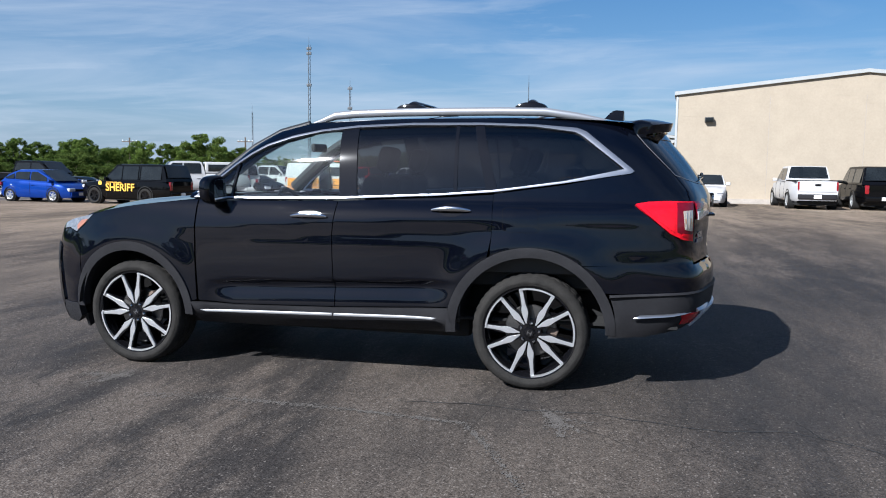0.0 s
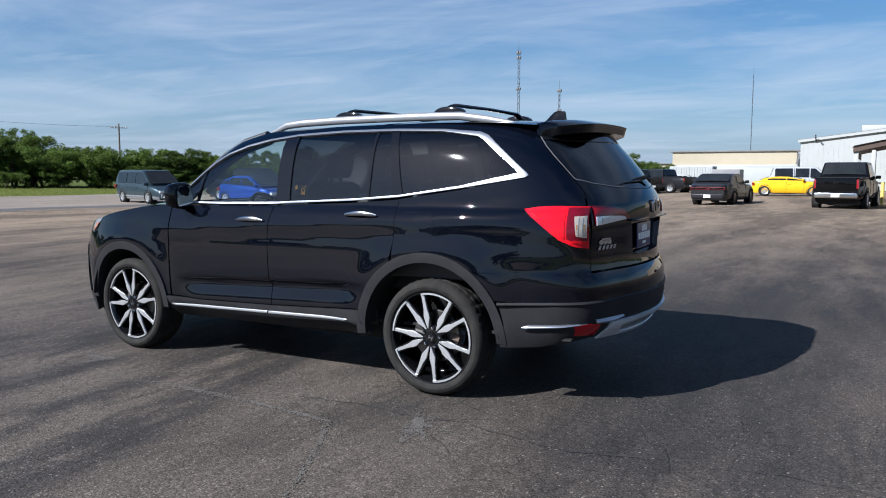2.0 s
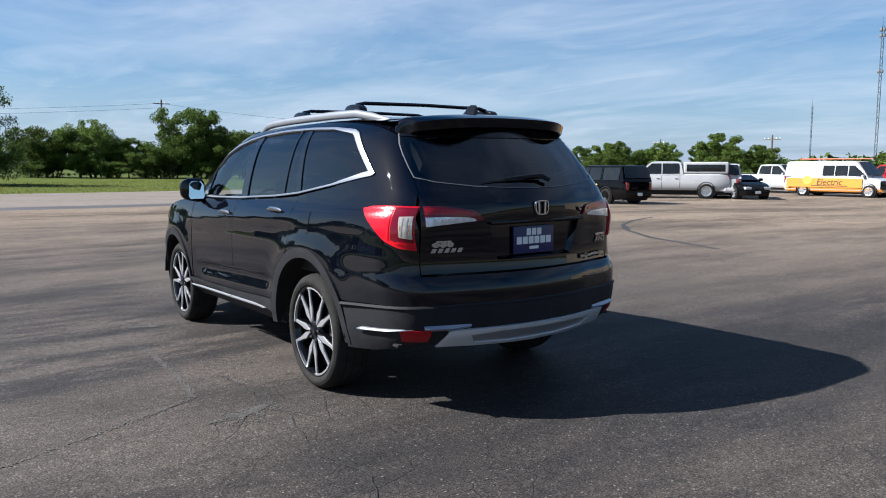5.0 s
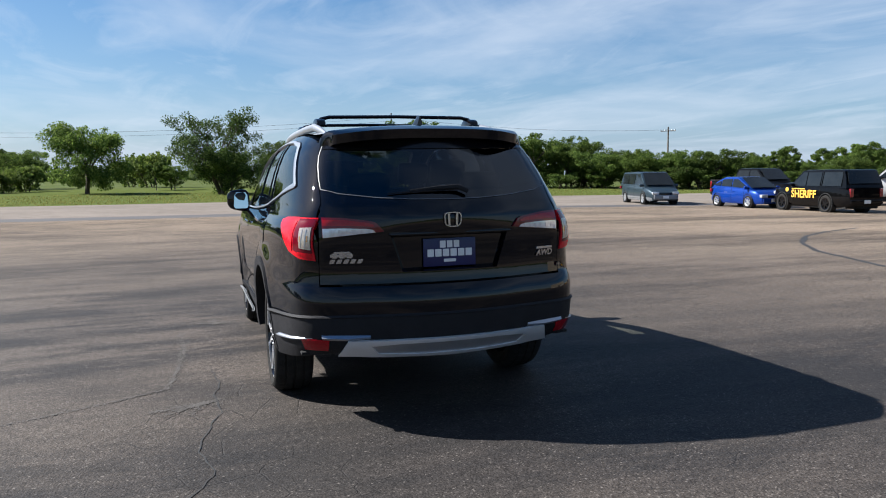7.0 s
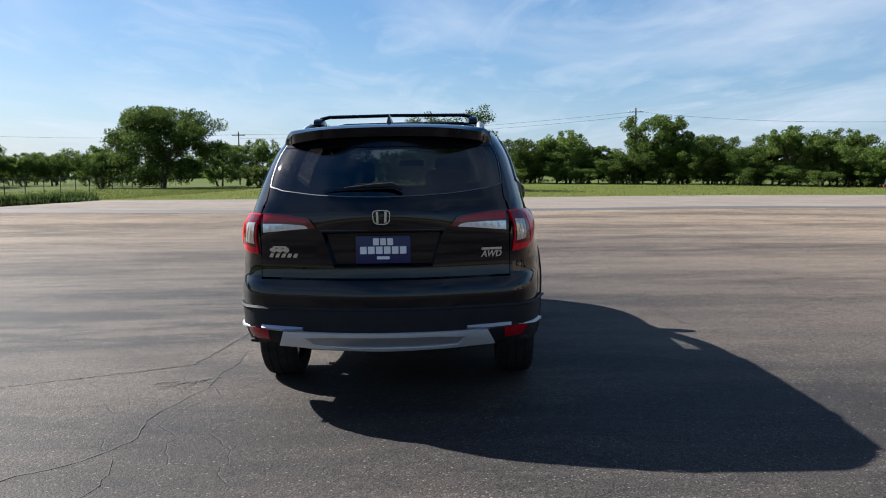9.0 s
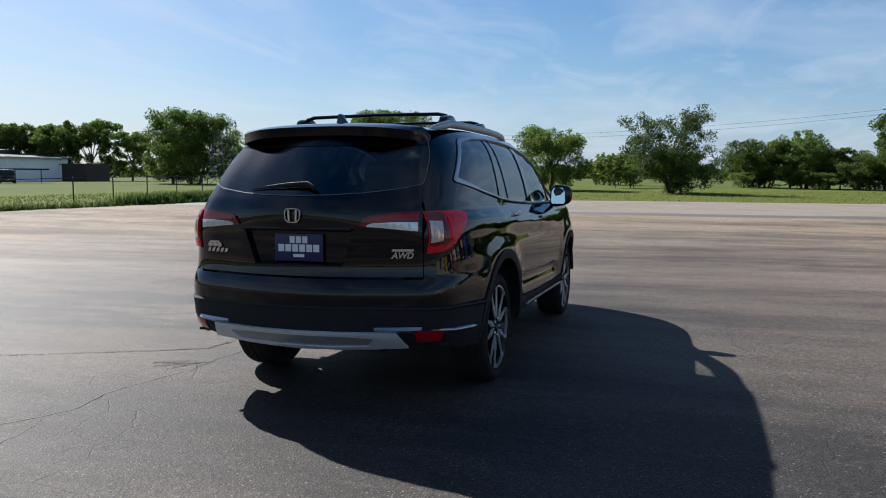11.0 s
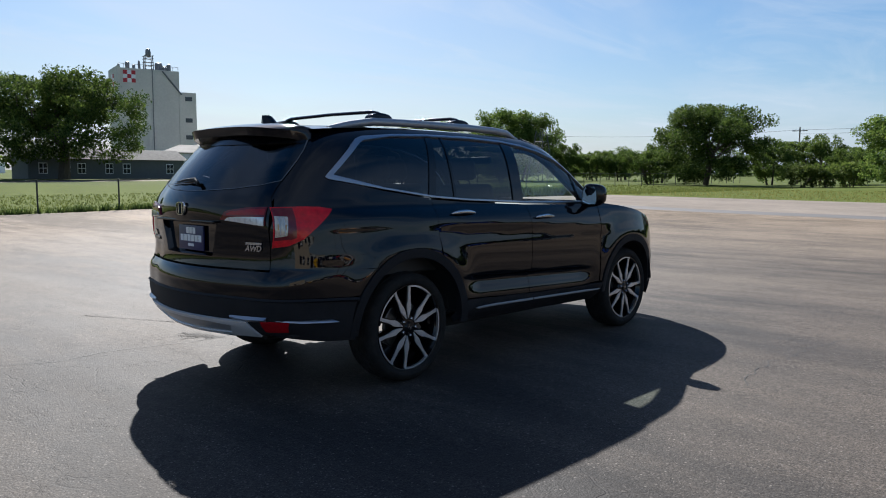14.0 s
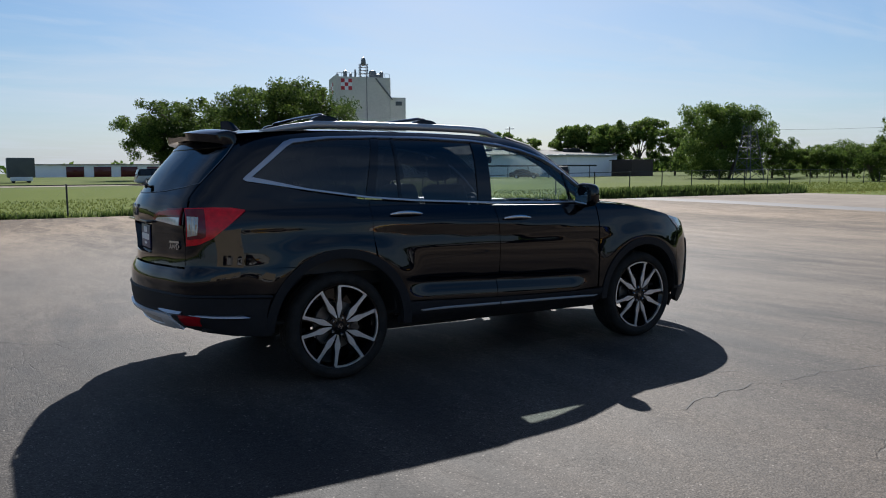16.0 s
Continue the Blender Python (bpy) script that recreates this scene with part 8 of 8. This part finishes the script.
for k, (x, y) in enumerate(HEDGE):
    for dx, dy in ((-1.2, 1.2), (0.6, -1.0)):
        plant((rowD, rowB)[k % 2], x + dx + rng.uniform(-0.8, 0.8), y + dy + rng.uniform(-0.8, 0.8), rng.uniform(0.50, 0.72) * (0.8 if k > 8 else 1.0), rng.uniform(0, 360), rng.uniform(0.6, 0.9))
for x, y, s in ((63.2, -63.5, 0.55), (61.6, -66.0, 0.7), (58.6, -69.0, 0.8), (59.2, -74.5, 0.9), (57.2, -77.0, 0.75), (58.7, -86.1, 0.8), (56.3, -88.7, 0.95), (55.6, -94.9, 0.8), (66, -60, 0.7), (52, -60, 0.7),
                (37.1, -59.2, 0.8), (34.5, -62.0, 0.6), (38.8, -69.0, 0.75), (43.0, -66.0, 0.7), (46.0, -62.0, 0.7)):
    plant((rowA, rowC, rowD)[int(x) % 3], x, y, s, rng.uniform(0, 360))
for x, y, s in ((28.4, -76.0, 1.3), (25.2, -77.0, 1.35)):
    plant(bush, x, y, s * 1.0, rng.uniform(0, 360), 1.05)
for x, y, s in ((24.9, -87.5, 0.80), (21.6, -88.5, 0.6), (17.5, -84.0, 0.52), (28.0, -90.0, 0.5)):
    plant(rowB, x, y, s, rng.uniform(0, 360))
plant(big, 72.5, -21.4, 0.80, 40, 1.02)
plant(lone, 58.9, 9.6, 0.98, 70, 1.05)
plant(mesq, 55.8, -1.4, 0.76, 60, 1.12)
plant(rowD, 55.5, -1.0, 0.78, 50, 1.0)
plant(rowC, 66.0, 4.8, 0.42, 20)
plant(bush, 83.3, 6.0, 1.45, 30, 1.1)
plant(bush, 88.2, 8.3, 1.2, 30, 1.1)
plant(grove, 72.2, 31.0, 1.0, 0, 0.96)
plant(rowD, 71.0, 36.0, 0.9, 0)
for x, y, s in ((81.5, 27.0, 0.95), (85.5, 23.2, 1.05), (88.5, 20.5, 0.85), (80.0, 18.0, 0.75), (68.4, 3.4, 0.44)):
    plant((rowB, rowA)[int(x) % 2], x, y, s, rng.uniform(0, 360))
for x, y, s in ((66.7, 19.0, 0.9), (67.8, 17.2, 0.8), (70.5, 16.0, 1.0)):
    plant(bush, x, y, s, rng.uniform(0, 360))
for x, y in ((105.1, 65.8), (106.5, 63.2), (108.0, 60.6), (91.2, 59.7), (93.1, 56.8), (94.9, 54.0), (97.5, 50.5), (99, 46)):
    plant((rowB, rowA)[int(x) % 2], x, y, rng.uniform(0.72, 0.88), rng.uniform(0, 360))
for x, y, s in ((82.1, 66.6, 0.86), (86.1, 58.8, 0.62)):
    plant(big, x, y, s, rng.uniform(0, 360))
plant(grove, 77.4, 60.4, 0.98, 120, 1.12)
plant(rowB, 84.0, 42.0, 0.95, 0)
plant(oak, 36.2, 108.4, 0.99, 30, 1.03)
plant(oakB, 30.0, 141.0, 1.22, 80)
plant(oakB, 24.5, 143.5, 1.0, 200)
for x, y, s in ((95.1, 133.7, 0.95), (98.0, 128.0, 0.8), (105.1, 119.0, 1.05), (109.4, 115.0, 1.05), (104.5, 109.6, 1.0), (110.4, 106.8, 1.12), (108.2, 116.9, 0.95), (103.0, 121.0, 0.9), (112, 99, 0.9)):
    plant(farT, x, y, s, rng.uniform(0, 360))


# far wood line that closes the horizon
def far_wood(name, r0, r1, a0, a1, n, h, seed):
    g = np.random.default_rng(seed)
    ang, rad = np.radians(g.uniform(a0, a1, n)), g.uniform(r0, r1, n)
    cs = np.stack([rad * np.cos(ang), rad * np.sin(ang), g.uniform(0.15, 0.75, n) * h * g.uniform(0.6, 1.25, n)], 1)
    me = leaf_mesh(name, cs, g.uniform(1.6, 4.2, n), n * 14, 1.5, seed, 0.8)
    me.materials.append(M_LEAF[0])
    part(name, me, None, None, "dark green wood line far beyond the fields", category="woodland", kind="stuff")


far_wood("far_wood", 300, 360, -75, 60, 900, 5.5, 31)
far_wood("far_wood", 380, 430, 60, 300, 900, 6.5, 32)


# grass blades and edge weeds
def tufts(name, spots, size, seed, material, label, blades=5, lean=0.5):
    g = np.random.default_rng(seed)
    n = len(spots) * blades
    p = np.repeat(np.array(spots), blades, 0)
    a = g.uniform(0, 2 * np.pi, n)
    h = size * g.uniform(0.4, 1.3, n)
    w = h * 0.10 + 0.006
    off = g.normal(0, size * 0.25, (n, 2))
    p[:, :2] += off
    d = np.stack([np.cos(a), np.sin(a), 0 * a], 1)
    s = np.stack([-np.sin(a), np.cos(a), 0 * a], 1)
    up = np.array([0, 0, 1.0])
    tip = p + up * h[:, None] + d * (h * lean * g.uniform(0, 1, n))[:, None]
    tri = np.stack([p - s * w[:, None] - up * 0.02, p + s * w[:, None] - up * 0.02, tip], 1).reshape(-1, 3)
    me = bpy.data.meshes.new(name)
    me.from_pydata(tri.tolist(), [], np.arange(n * 3).reshape(-1, 3).tolist())
    me.materials.append(material)
    return part(name, me, None, None, label, category="grass", kind="stuff")


g = np.random.default_rng(77)
spots = []
for _ in range(16000):
    x, y = g.uniform(-30, 62), 18 * g.random() ** 1.6
    y += NORTH(x) + 0.15
    spots.append((x, y, ground_z(x, y)))
tufts("grass", spots, 0.10, 78, M_BLADE, "rough green grass blades over the north field")
spots = []
for _ in range(15000):
    x, y = 22 * g.random(), g.uniform(-72, 22)
    x += EAST(y) + 0.05
    spots.append((x, y, ground_z(x, y)))
tufts("grass", spots, 0.09, 81, M_SUNBLADE, "pale sunlit grass blades beyond the lot's edge", 4)
spots = []
for _ in range(2600):
    x = g.uniform(-32, 33)
    if noise.noise((x * 0.5, 3.1, 0)) + g.uniform(-0.3, 0.3) > -0.1:
        y = NORTH(x) + 0.05 + abs(g.normal(0, 0.28))
        spots.append((x, y, ground_z(x, y)))
tufts("edge_weeds", spots, 0.22, 79, M_WEED, "dark weeds along the lot edge and fence", 7, 0.8)
spots = []
for _ in range(900):
    x = g.choice([22.5, 24.0, 25.4, 27.0, 29.5, 32.0]) + g.normal(0, 0.7)
    y = NORTH(x) + 0.5 + abs(g.normal(0, 0.5))
    spots.append((x, y, ground_z(x, y)))
tufts("tall_weeds", spots, 0.42, 80, M_WEED, "tall leafy weeds beside the fence", 8, 0.5)
